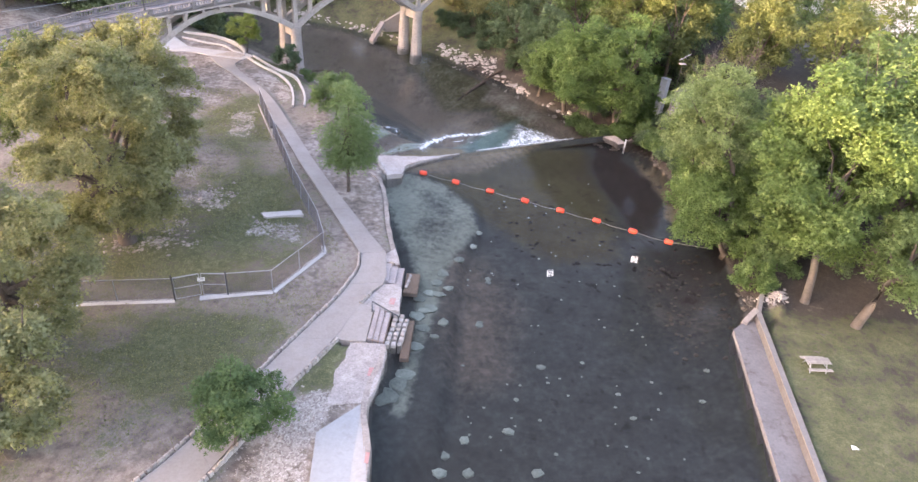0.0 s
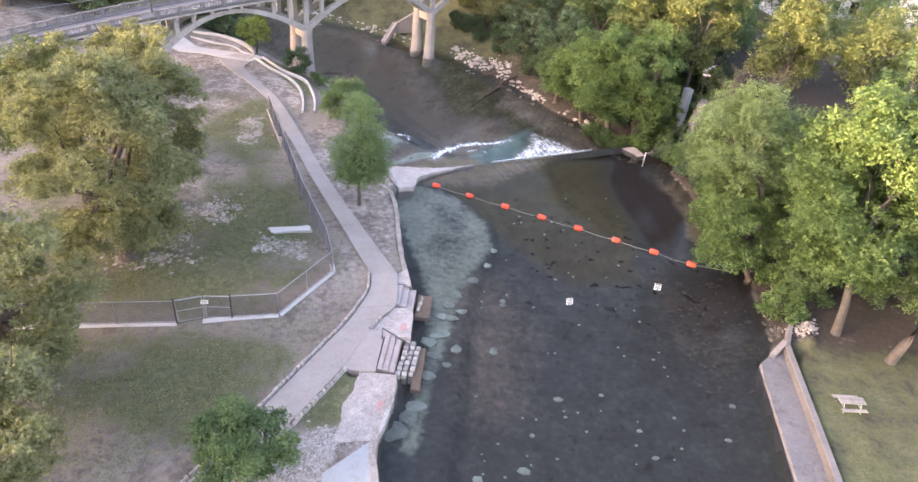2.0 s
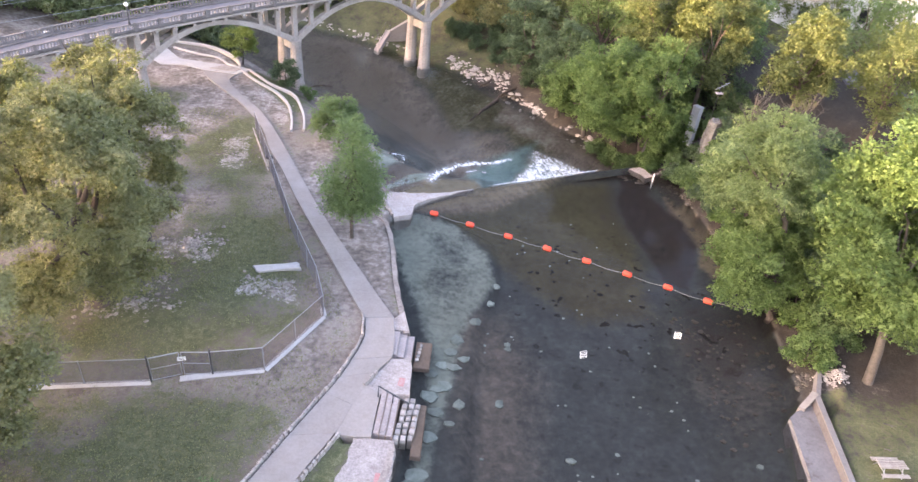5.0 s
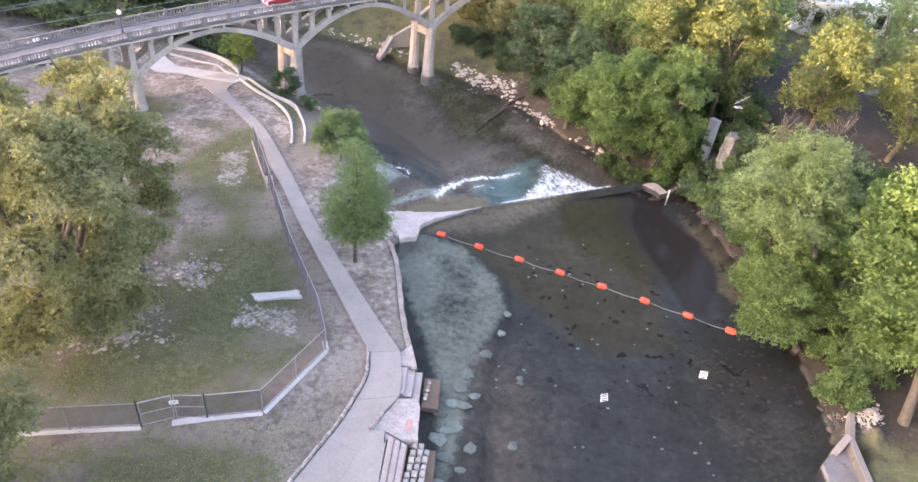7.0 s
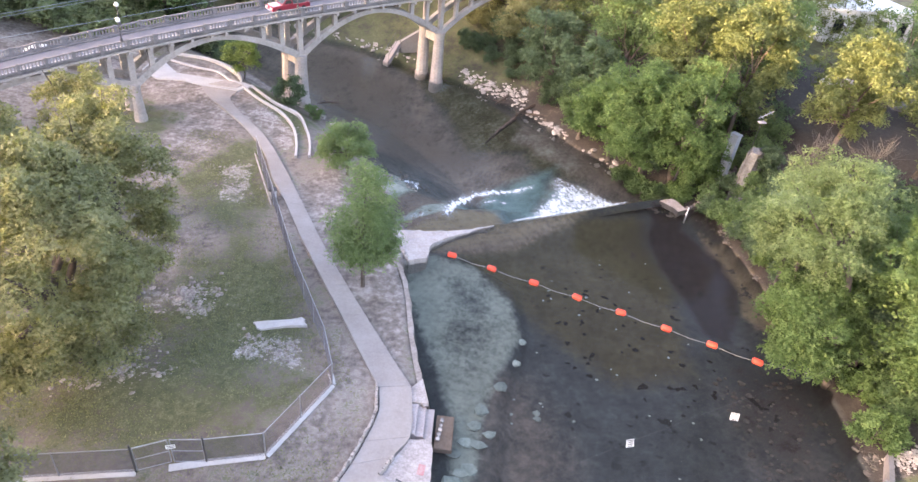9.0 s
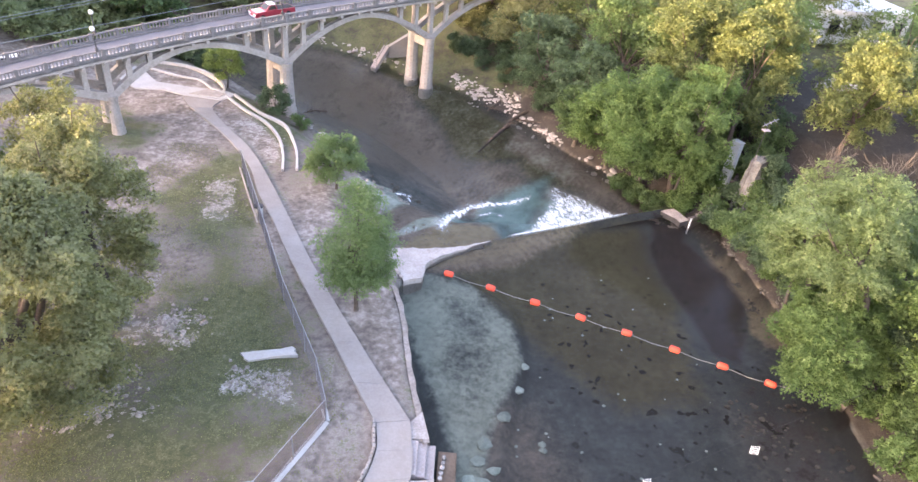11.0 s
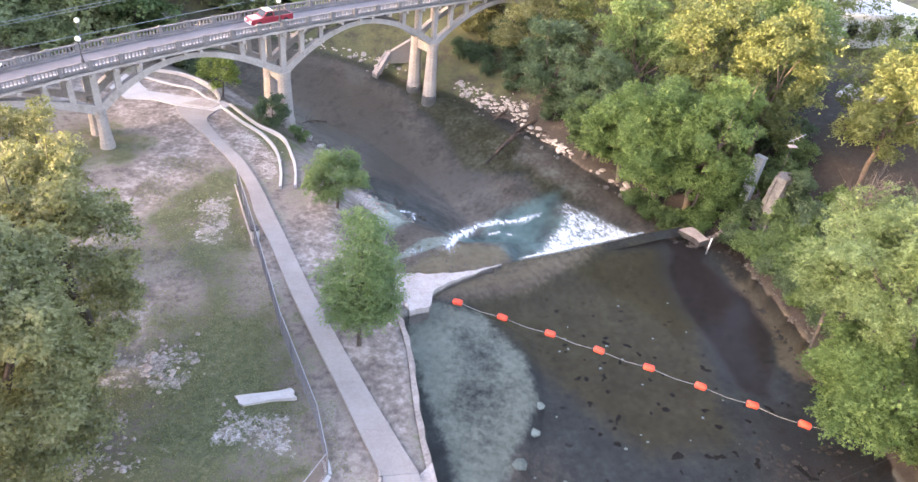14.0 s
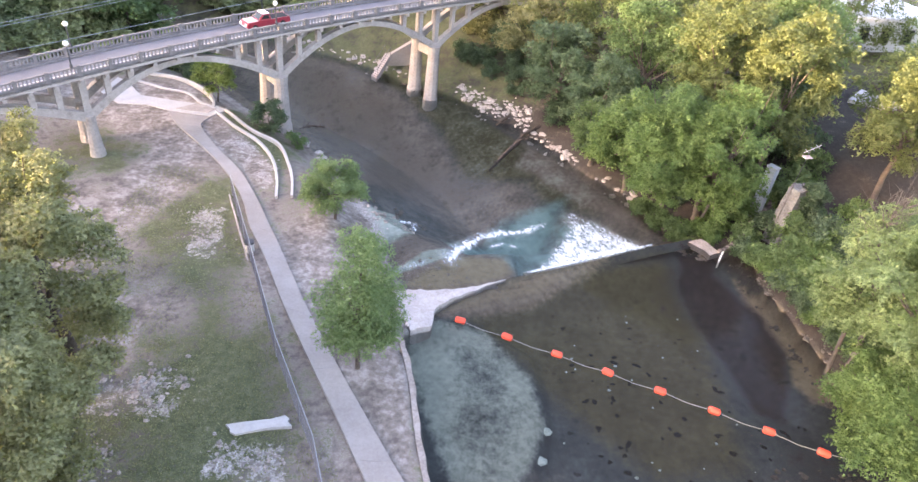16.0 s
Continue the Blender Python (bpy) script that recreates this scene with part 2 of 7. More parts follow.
    milky = ramp(n, l, mid, [(0.34, (0.075, 0.17, 0.18)), (0.66, (0.18, 0.32, 0.325))])
    bed = mix(n, l, maths(n, l, "MULTIPLY", edge("milky", 0.1, 0.9, 0.5), 0.85), bed, milky)
    tan = ramp(n, l, mix(n, l, 0.5, mid, fine), [(0.34, (0.17, 0.138, 0.092)), (0.66, (0.29, 0.238, 0.165))])
    bed = mix(n, l, edge("apron", 0.1, 0.9, 0.5), bed, tan)
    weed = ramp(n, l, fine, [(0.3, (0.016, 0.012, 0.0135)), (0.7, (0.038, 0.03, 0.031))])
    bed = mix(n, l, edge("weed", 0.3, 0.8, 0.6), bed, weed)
    spots = step_up(n, l, noise_node(n, l, 1.5, 1, 0.4), 0.68, 0.72)
    bed = mix(n, l, maths(n, l, "MULTIPLY", spots, mask("spots")), bed, (0.012, 0.011, 0.011))
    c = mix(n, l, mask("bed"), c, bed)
    c = mix(n, l, step_up(n, l, big, 0.3, 0.75), c, mix(n, l, 1.0, c, (0.80, 0.79, 0.78), "MULTIPLY"))
    l.new(c, b.inputs["Base Color"])
    bump(n, l, b, mix(n, l, 0.5, fine, tiny), 0.9, 0.12)
    return m


def water_material(name, tint, ripple, scale, murk, share, gloss):
    m, n, l, b = nodes_of(name)
    n.remove(b)
    tr, gl, fr, ms = (n.new(k) for k in ("ShaderNodeBsdfTransparent", "ShaderNodeBsdfGlossy", "ShaderNodeFresnel", "ShaderNodeMixShader"))
    tr.inputs["Color"].default_value = (*tint, 1)
    gl.inputs["Roughness"].default_value = gloss
    fr.inputs["IOR"].default_value = 1.15
    k = n.new("ShaderNodeBump")
    k.inputs["Strength"].default_value, k.inputs["Distance"].default_value = ripple, 0.05
    both = maths(n, l, "ADD", noise_node(n, l, scale, 3, 0.5), noise_node(n, l, scale * 0.2, 2, 0.5))
    l.new(both, k.inputs["Height"])
    l.new(k.outputs[0], gl.inputs["Normal"])
    l.new(k.outputs[0], fr.inputs["Normal"])
    l.new(fr.outputs[0], ms.inputs[0])
    df, mk = n.new("ShaderNodeBsdfDiffuse"), n.new("ShaderNodeMixShader")
    df.inputs["Color"].default_value = (*murk, 1)
    mk.inputs[0].default_value = share
    l.new(tr.outputs[0], mk.inputs[1])
    l.new(df.outputs[0], mk.inputs[2])
    l.new(mk.outputs[0], ms.inputs[1])
    l.new(gl.outputs[0], ms.inputs[2])
    l.new(ms.outputs[0], n["Material Output"].inputs["Surface"])
    return m


def foam_material():
    m, n, l, b = nodes_of("foam", 0.6)
    a = n.new("ShaderNodeAttribute")
    a.attribute_name = "froth"
    tc = n.new("ShaderNodeTexCoord")
    mp = n.new("ShaderNodeMapping")
    mp.vector_type = "TEXTURE"
    mp.inputs["Rotation"].default_value = (0, 0, radians(25.5))
    mp.inputs["Scale"].default_value = (1.0, 2.4, 1.0)
    l.new(tc.outputs["Object"], mp.inputs["Vector"])
    t = n.new("ShaderNodeTexNoise")
    t.inputs["Scale"].default_value, t.inputs["Detail"].default_value, t.inputs["Roughness"].default_value, t.inputs["Distortion"].default_value = 5.0, 9, 0.72, 0.9
    l.new(mp.outputs[0], t.inputs["Vector"])
    patch = noise_node(n, l, 0.9, 3, 0.6)
    both = maths(n, l, "ADD", maths(n, l, "MULTIPLY", maths(n, l, "SUBTRACT", t.outputs["Fac"], 0.5), 4.2), maths(n, l, "MULTIPLY", maths(n, l, "SUBTRACT", patch, 0.5), 1.6))
    f = step_up(n, l, maths(n, l, "ADD", a.outputs["Fac"], both), 0.0, 1.5)
    b.inputs["Base Color"].default_value = (0.70, 0.78, 0.83, 1)
    l.new(f, b.inputs["Alpha"])
    bump(n, l, b, t.outputs["Fac"], 0.6, 0.15)
    return m


EARTH = ground_material()
WATER_UP = water_material("calm_clear_water", (0.94, 0.93, 0.88), 0.05, 2.0, (0.07, 0.060, 0.054), 0.15, 0.08)
WATER_DOWN = water_material("running_water", (0.93, 0.94, 0.90), 0.10, 1.4, (0.10, 0.10, 0.09), 0.06, 0.16)
FOAM = foam_material()

# ---- mesh helpers ----


class Mesh:
    """Collects vertices and faces of one part."""

    def __init__(self):
        self.v, self.f = [], []

    def add(self, verts, faces):
        k = len(self.v)
        self.v += [tuple(p) for p in verts]
        self.f += [tuple(i + k for i in q) for q in faces]
        return self

    def box(self, c, s, rz=0.0, top=(1.0, 1.0), cut=0.0):
        """A box with its middle at c; top narrows the upper face, cut takes off its upper edges."""
        cz, sz = math.cos(rz), math.sin(rz)
        rings = [(-0.5, 1.0, 1.0), (0.5, *top)] if not cut else [(-0.5, 1.0, 1.0), (0.5 - cut / s[2], *top), (0.5, top[0] - 2 * cut / s[0], top[1] - 2 * cut / s[1])]
        vs = []
        for h, tx, ty in rings:
            for ax, ay in ((-1, -1), (1, -1), (1, 1), (-1, 1)):
                x, y = ax * s[0] / 2 * tx, ay * s[1] / 2 * ty
                vs.append((c[0] + x * cz - y * sz, c[1] + x * sz + y * cz, c[2] + h * s[2]))
        fs = [(3, 2, 1, 0)]
        for r in range(len(rings) - 1):
            fs += [(4 * r + i, 4 * r + (i + 1) % 4, 4 * r + 4 + (i + 1) % 4, 4 * r + 4 + i) for i in range(4)]
        k = 4 * (len(rings) - 1)
        return self.add(vs, fs + [(k, k + 1, k + 2, k + 3)])

    def tube(self, pts, radii, n=8, ends=True):
        pts = [Vector(p) for p in pts]
        radii = radii if isinstance(radii, (list, tuple)) else [radii] * len(pts)
        vs, fs = [], []
        for i, (p, r) in enumerate(zip(pts, radii)):
            d = (pts[min(i + 1, len(pts) - 1)] - pts[max(i - 1, 0)]).normalized()
            a = d.cross(Vector((0, 0, 1)) if abs(d.z) < 0.9 else Vector((1, 0, 0))).normalized()
            b = d.cross(a)
            vs += [p + (a * math.cos(2 * math.pi * k / n) + b * math.sin(2 * math.pi * k / n)) * r for k in range(n)]
        for i in range(len(pts) - 1):
            fs += [(i * n + k, i * n + (k + 1) % n, (i + 1) * n + (k + 1) % n, (i + 1) * n + k) for k in range(n)]
        if ends:
            fs += [tuple(range(n)), tuple((len(pts) - 1) * n + k for k in reversed(range(n)))]
        return self.add(vs, fs)

    def prism(self, pts, z0, z1, inset=0.0):
        """An upright prism on a plan outline; z1 may be one height for each corner."""
        n = len(pts)
        tops = z1 if isinstance(z1, (list, tuple)) else [z1] * n
        vs = [(x, y, z0) for x, y in pts] + [(x, y, t) for (x, y), t in zip(pts, tops)]
        fs = [(i, (i + 1) % n, n + (i + 1) % n, n + i) for i in range(n)] + [tuple(reversed(range(n))), tuple(range(n, 2 * n))]
        return self.add(vs, fs)

    def rock(self, c, s, seed, rough=0.25, flat=0.0):
        """A knobbly stone."""
        rng = random.Random(seed)
        ico = [(0, 0, 1)] + [(0.894 * math.cos(a * math.pi / 2.5), 0.894 * math.sin(a * math.pi / 2.5), 0.447) for a in range(5)]
        ico += [(0.894 * math.cos((a + 0.5) * math.pi / 2.5), 0.894 * math.sin((a + 0.5) * math.pi / 2.5), -0.447) for a in range(5)] + [(0, 0, -1)]
        turn = rng.uniform(0, 6.3)
        vs = []
        for x, y, z in ico:
            k = 1 + rng.uniform(-rough, rough)
            x, y = x * math.cos(turn) - y * math.sin(turn), x * math.sin(turn) + y * math.cos(turn)
            vs.append((c[0] + x * s[0] * k, c[1] + y * s[1] * k, c[2] + z * s[2] * k))
        fs = [(0, 1 + a, 1 + (a + 1) % 5) for a in range(5)] + [(1 + a, 6 + a, 1 + (a + 1) % 5) for a in range(5)]
        fs += [(6 + a, 6 + (a + 1) % 5, 1 + (a + 1) % 5) for a in range(5)] + [(11, 6 + (a + 1) % 5, 6 + a) for a in range(5)]
        return self.add(vs, fs)

    def data(self, name, smooth=False):
        me = bpy.data.meshes.new(name)
        me.from_pydata(self.v, [], self.f)
        if smooth:
            me.polygons.foreach_set("use_smooth", [True] * len(me.polygons))
        me.update()
        return me


def part(name, mesh, material, parent=None, label="", smooth=False, at=None):
    """One mesh object, under a thing or a part."""
    me = mesh.data(name, smooth) if isinstance(mesh, Mesh) else mesh
    if not me.materials:
        me.materials.append(material)
    ob = new(name, me)
    if parent:
        ob.parent = parent
    if at is not None:
        ob.matrix_basis = at
    return tagged(ob, label) if label else ob


def thing(name, label, category, group="", at=None, kind=""):
    ob = new(name)
    ob.empty_display_size = 0.2
    if at is not None:
        ob.matrix_basis = at
    return tagged(ob, label, category, group, kind)


def along(pts, step):
    """Points at even steps along a line, with the direction at each."""
    out, left = [], 0.0
    for a, b in zip(pts, pts[1:]):
        a, b = Vector(a), Vector(b)
        d = (b - a).length
        while left < d:
            out.append((a.lerp(b, left / d), (b - a) / d))
            left += step
        left -= d
    return out


def smooth_line(pts, n=8):
    """A soft curve through plan points."""
    p = [Vector(q) for q in pts]
    p = [p[0] * 2 - p[1]] + p + [p[-1] * 2 - p[-2]]
    out = []
    for i in range(1, len(p) - 2):
        for k in range(n):
            t = k / n
            out.append(0.5 * (2 * p[i] + (p[i + 1] - p[i - 1]) * t + (2 * p[i - 1] - 5 * p[i] + 4 * p[i + 1] - p[i + 2]) * t * t + (3 * p[i] - p[i - 1] - 3 * p[i + 1] + p[i + 2]) * t ** 3))
    return out + [p[-2]]


def broken(outline, amp, seed, step=0.35):
    """The same outline with a chipped, uneven edge."""
    rng = random.Random(seed)
    out = []
    for a, b in zip(outline, outline[1:] + outline[:1]):
        a, b = Vector(a), Vector(b)
        n = max(1, round((b - a).length / step))
        out.append(tuple(a))
        for k in range(1, n):
            d = (b - a).normalized()
            q = a.lerp(b, k / n) + Vector((-d.y, d.x)) * rng.uniform(-amp, amp)
            out.append(tuple(q))
    return out


# ---- the lie of the land ----
LEFT_BANK = [(-2.2, -60), (-2.4, 10), (-2.4, 19), (-3.1, 23.6), (-2.5, 27.0), (-2.0, 30.9), (-2.3, 33.7), (-2.5, 35.8), (-3.1, 38.3), (-3.8, 41.3), (-4.4, 45), (-5.2, 48), (-4.8, 49.2)]
RIGHT_BANK = [(13.0, 60.7), (16.2, 62.0), (18.4, 60.6), (19.6, 57.2), (20.2, 53.9), (21.0, 49.2), (21.6, 44), (21.2, 38), (20.8, 34.2), (19.3, 31.7), (17.6, 20.5), (15.5, 5), (14, -60)]
WEIR = [(-3.4, 51.4), (-1.7, 53.4), (0.6, 54.7), (2.5, 55.65), (7.4, 57.9), (12.9, 60.6)]
UPPER = LEFT_BANK + [(-3.5, 50.2)] + WEIR + RIGHT_BANK[1:]
DOWN_LEFT = [(-5.0, 52.6), (-6.5, 56.6), (-7.6, 61.5), (-9.7, 65.8), (-13.6, 72), (-17.8, 77.1), (-22.6, 80.7), (-26.5, 84.6), (-40, 95), (-70, 108), (-160, 130)]
DOWN_RIGHT = [(-160, 150), (-70, 124), (-40, 108), (-19.6, 98.5), (-12.2, 95), (-8.2, 91.6), (-2.8, 89.0), (-0.8, 87.2), (5.2, 81.3), (10.1, 73.8), (14.6, 68.9), (17.4, 64.5), (14.5, 61.6)]
LOWER = DOWN_LEFT + DOWN_RIGHT + WEIR[::-1][0:5]
LOW = -1.7


def distance(x, y, poly, closed=True):
    """How far each point lies inside (over 0) or outside (under 0) an outline."""
    best, inside = np.full(x.shape, 1e9), np.zeros(x.shape, bool)
    n = len(poly)
    for i in range(n if closed else n - 1):
        (x0, y0), (x1, y1) = poly[i], poly[(i + 1) % n]
        dx, dy = x1 - x0, y1 - y0
        t = np.clip(((x - x0) * dx + (y - y0) * dy) / (dx * dx + dy * dy + 1e-9), 0, 1)
        best = np.minimum(best, np.hypot(x - x0 - t * dx, y - y0 - t * dy))
        cross = ((y0 > y) != (y1 > y)) & (x < (x1 - x0) * (y - y0) / (y1 - y0 + 1e-12) + x0)
        inside ^= cross
    return np.where(inside, best, -best) if closed else best


def soft(v, lo, hi):
    t = np.clip((v - lo) / (hi - lo), 0, 1)
    return t * t * (3 - 2 * t)


def wave(x, y, k, seed):
    r = np.random.RandomState(seed)
    out = np.zeros_like(x)
    for _ in range(7):
        a, f, p = r.uniform(0, 6.28), k * r.uniform(0.6, 1.9), r.uniform(0, 6.28)
        out += np.sin((x * math.cos(a) + y * math.sin(a)) * f + p)
    return out / 7


SHOAL = [(-6.5, 56.6), (-5.0, 53.0), (0.6, 55.0), (2.6, 57.4), (2.2, 61.0), (-1.0, 60.0), (-4.5, 62.2), (-7.6, 61.5)]
SPIT = [(-10.6, 65.0), (-9.0, 66.4), (-4.8, 63.9), (-5.4, 62.0), (-7.6, 60.8)]


APRON = [(-3.4, 51.2), (-2.5, 52.6), (1.1, 55.0), (2.8, 55.9), (9.5, 59.2), (8.0, 57.2), (3.3, 53.6), (-1.1, 51.8)]
OLIVE = [(-2, 52), (4, 46), (9, 41), (14, 42), (15, 52), (13.7, 60), (3.3, 55.8)]
WEEDY = [(15.4, 61.3), (18.4, 60.8), (17.5, 59.0), (19.4, 54.7), (19.8, 51.1), (19.2, 48.6), (17.6, 45.5), (16.0, 46.5), (15.6, 50.4), (14.7, 54.1), (14.4, 57.5)]
GREEN_RUN = [(-12.6, 94.1), (-7.9, 89.7), (-3.6, 84.0), (-0.9, 77.3), (4.9, 74.7), (6.4, 71.4), (10.6, 68.9), (13.4, 69.5), (8.6, 75.5), (3.5, 81.9), (-2.4, 89.4), (-6.8, 93.8)]


def land(x, y):
    """Height of the ground at plan points."""
    u, w = distance(x, y, UPPER), distance(x, y, LOWER)
    left = distance(x, y, [(-400, -60), (3, -60), (3, 55), (-3, 54), (-6, 58), (-9, 66), (-20, 80), (-27, 88), (-40, 98), (-70, 112), (-160, 135), (-400, 180)]) > 0
    zl = 0.5 - 0.35 * soft(y, 46, 60)
    zl = zl + 0.12 * wave(x, y, 0.5, 3) * soft(-u, 1.5, 5)
    zl = zl - (zl - LOW) * soft(w, -4.5, -0.1) * soft(y, 52, 58) * 0.96
    zl = zl + 3.5 * soft(x, -33, -55) * soft(y, 40, 64)
    out = -np.maximum(u, w)
    zr = np.where(y < 52, 0.15 + 0.95 * soft(out, 0.1, 2.4) + 0.09 * np.maximum(out - 2, 0), LOW + 0.2 + 0.42 * out)
    mixr = soft(y, 55, 66)
    zr = (0.1 + 0.95 * soft(out, 0.1, 2.4) + 0.08 * np.maximum(out - 2, 0)) * (1 - mixr) + np.minimum(LOW + 0.1 + 0.5 * out, 4.2 + 0.05 * out) * mixr
    walled = np.where(out > 2.4, soft(33.4 - y, -7, 0.3), soft(33.4 - y, -0.3, 0.3))
    zr = zr * (1 - walled) + walled * (0.74 * (out > 1.86) - 0.3 * (out <= 1.86))
    zr = zr + 0.15 * wave(x, y, 0.6, 8) * soft(out, 2, 8)
    far = np.clip((np.hypot(x, y - 60) - 110) / 200, 0, 3)
    # unseen ridge added sunward, its crest shaped to keep sun to the treetops
    away = (x * SUN_FROM.x + (y - 40) * SUN_FROM.y) - 112
    across = 0.37 * x - 0.93 * y
    shade_ridge = (15.6 + 3.0 * np.exp(-((across + 36) / 6.0) ** 2)) * np.exp(-(np.maximum(-away, 0) / 20) ** 2) * (away > -60) + 0.9 * wave(x, y, 0.12, 31) * (away > -30)
    z = np.where(left, zl, zr) + np.where(away > -60, shade_ridge, 9 * far)
    shelf = soft(distance(x, y, [(-7, 15), (0.8, 22), (1.4, 30), (1.8, 38), (3.4, 44), (3.0, 49), (-1, 52), (-8, 52)]), -0.6, 0.6)
    bedu = -1.9 + 0.95 * shelf + 0.9 * soft(u, 4, 0) * soft(x, 12, 17) + 0.12 * wave(x, y, 0.9, 5)
    bedu = np.maximum(bedu, -0.25 - 1.5 * soft(distance(x, y, WEIR + [(16.5, 62.2)], False), 0.8, 4.5))
    bedd = LOW - 0.55 + 0.14 * wave(x, y, 0.7, 6) - 0.5 * soft(distance(x, y, [(2, 57), (12, 62), (10, 68), (4, 66)]), -1, 1)
    bedd = np.maximum(bedd, LOW - 0.30 + 0.2 * soft(distance(x, y, SHOAL), -0.8, 1.8) + 0.05 * wave(x, y, 1.7, 9) - 2.0 * (1 - soft(distance(x, y, SHOAL), -1.2, 0.0)))
    bedd = np.maximum(bedd, LOW - 0.1 + 0.24 * soft(distance(x, y, SPIT), -0.8, 1.0) + 0.08 * wave(x, y, 2.0, 4) - 1.5 * (1 - soft(distance(x, y, SPIT), -1.0, 0.0)))
    paved = distance(x, y, [(-4.7, 27.9), (-5.5, 28.25), (-4.85, 30.4), (-4.3, 32.1), (-3.6, 33.5), (-3.45, 36.2), (-1.2, 36.6), (-1.2, 27.0), (-2.7, 27.5)])
    z = np.where(paved > 0, np.minimum(z, -0.35), z)
    z = np.where(distance(x, y, [(-6.3, 52.8), (-3.2, 54), (1, 55), (-3, 51.4), (-3.2, 49.6), (-4.8, 48.8), (-5.6, 50.2)]) > 0, np.minimum(z, -0.2), z)
    z = np.where(distance(x, y, [(12.4, 60.1), (14.5, 60.9), (16.4, 61.6), (17.2, 62.6), (14.4, 62.2), (12.4, 61.0)]) > -0.3, np.minimum(z, -0.4), z)
    z = np.where(u > 0, np.minimum(bedu, z), z)
    return np.where(w > 0, np.minimum(bedd, z), z)


def height(x, y):
    return float(land(np.array([float(x)]), np.array([float(y)]))[0])


def build_ground():
    def axis(lo, hi, step):
        fine = list(np.arange(lo, hi + 1e-6, step))
        out, g, a, b = fine, step, lo, hi
        pre, post = [], []
        while b < 1800:
            g *= 1.22
            a, b = a - g, b + g
            pre.append(a)
            post.append(b)
        return np.array(pre[::-1] + fine + post)
    xs, ys = axis(-46, 42, 0.36), axis(14, 104, 0.36)
    gx, gy = np.meshgrid(xs, ys)
    x, y = gx.ravel(), gy.ravel()
    z = land(x, y)
    nx, ny = len(xs), len(ys)
    i = np.arange(nx * ny).reshape(ny, nx)
    quads = np.stack([i[:-1, :-1], i[:-1, 1:], i[1:, 1:], i[1:, :-1]], -1).reshape(-1, 4)
    me = bpy.data.meshes.new("ground")
    me.vertices.add(len(x))
    me.vertices.foreach_set("co", np.stack([x, y, z], 1).ravel())
    me.loops.add(quads.size)
    me.loops.foreach_set("vertex_index", quads.ravel())
    me.polygons.add(len(quads))
    me.polygons.foreach_set("loop_start", np.arange(0, quads.size, 4))
    me.polygons.foreach_set("use_smooth", np.ones(len(quads), bool))
    me.update()
    u, w = distance(x, y, UPPER), distance(x, y, LOWER)

    def blot(poly, edge=0.8):
        return soft(distance(x, y, poly), -edge, edge)

    def paint(name, v):
        a = me.attributes.new(name, "FLOAT", "POINT")
        a.data.foreach_set("value", np.clip(v, 0, 1).astype(np.float32))
    wet = np.maximum(u, w)
    paint("bed", soft(wet, -0.3, 0.25))
    left = x < np.where(y < 60, 2, np.where(y < 86, -5, -30 - 1.3 * (y - 86)))
    grass = np.where(left, 0.33 + 0.28 * wave(x, y, 0.28, 11), 0.66 + 0.2 * wave(x, y, 0.3, 12))
    for poly, k in (([(-24, 56), (-20, 65), (-16.5, 56), (-15, 48), (-11, 40), (-13.5, 37), (-18, 50)], 0.35), ([(-17, 28.5), (-11, 29), (-11, 25), (-15, 23.5)], 0.3),
                    ([(-6.9, 24.4), (-5.6, 28.1), (-4.6, 27.9), (-5.0, 24.2)], 0.8), ([(-22, 37), (-9, 37), (-11, 33), (-20, 32)], 0.25), ([(-25, 76), (-19, 70), (-16.5, 66), (-16, 70), (-23, 78)], 0.5), ([(-35, 70), (-28, 73), (-26, 66), (-34, 62)], 0.25)):
        grass = grass + k * blot(poly, 1.2)
    grass = grass - 0.6 * soft(distance(x, y, [(-4.5, 38), (-8, 44), (-13, 56), (-13, 66), (-6, 58), (-5, 48)]), -0.5, 0.8) - 0.3 * soft(distance(x, y, [(-18, 23), (-10, 23), (-12, 14), (-20, 14)]), -1, 2)
    grass = grass + 0.3 * blot([(-17.3, 41.1), (-17.5, 44.0), (-15.0, 45.9), (-13.4, 47.1), (-12.6, 42.1), (-14.9, 41.3)], 1.0) + 0.25 * blot([(-24.0, 57.2), (-22.7, 63.4), (-20.4, 64.5), (-19.4, 62.1), (-21.1, 57.7), (-22.9, 55.9)], 1.0)
    grass = grass - 0.5 * blot([(-23.7, 48.0), (-22.3, 49.3), (-20.6, 49.1), (-19.6, 45.0), (-19.9, 43.1), (-21.3, 44.2)], 1.0) - 0.45 * blot([(-31.6, 71.2), (-28.7, 72.8), (-24.2, 68.0), (-22.1, 63.5), (-23.9, 60.1), (-25.4, 58.6), (-27.3, 63.2)], 1.2) + 0.28 * blot([(-31.0, 68.1), (-30.0, 69.9), (-27.6, 68.8), (-26.9, 63.9), (-28.2, 62.4)], 1.0)
    grass = grass + 0.3 * soft(y, 31, 29) * soft(x, -8, -10) * left
    grass = grass + 0.22 * blot([(-30, 29), (-11, 32), (-8.5, 37), (-13, 47), (-30, 48)], 1.5) + 0.3 * (x > 10) * (y < 34)
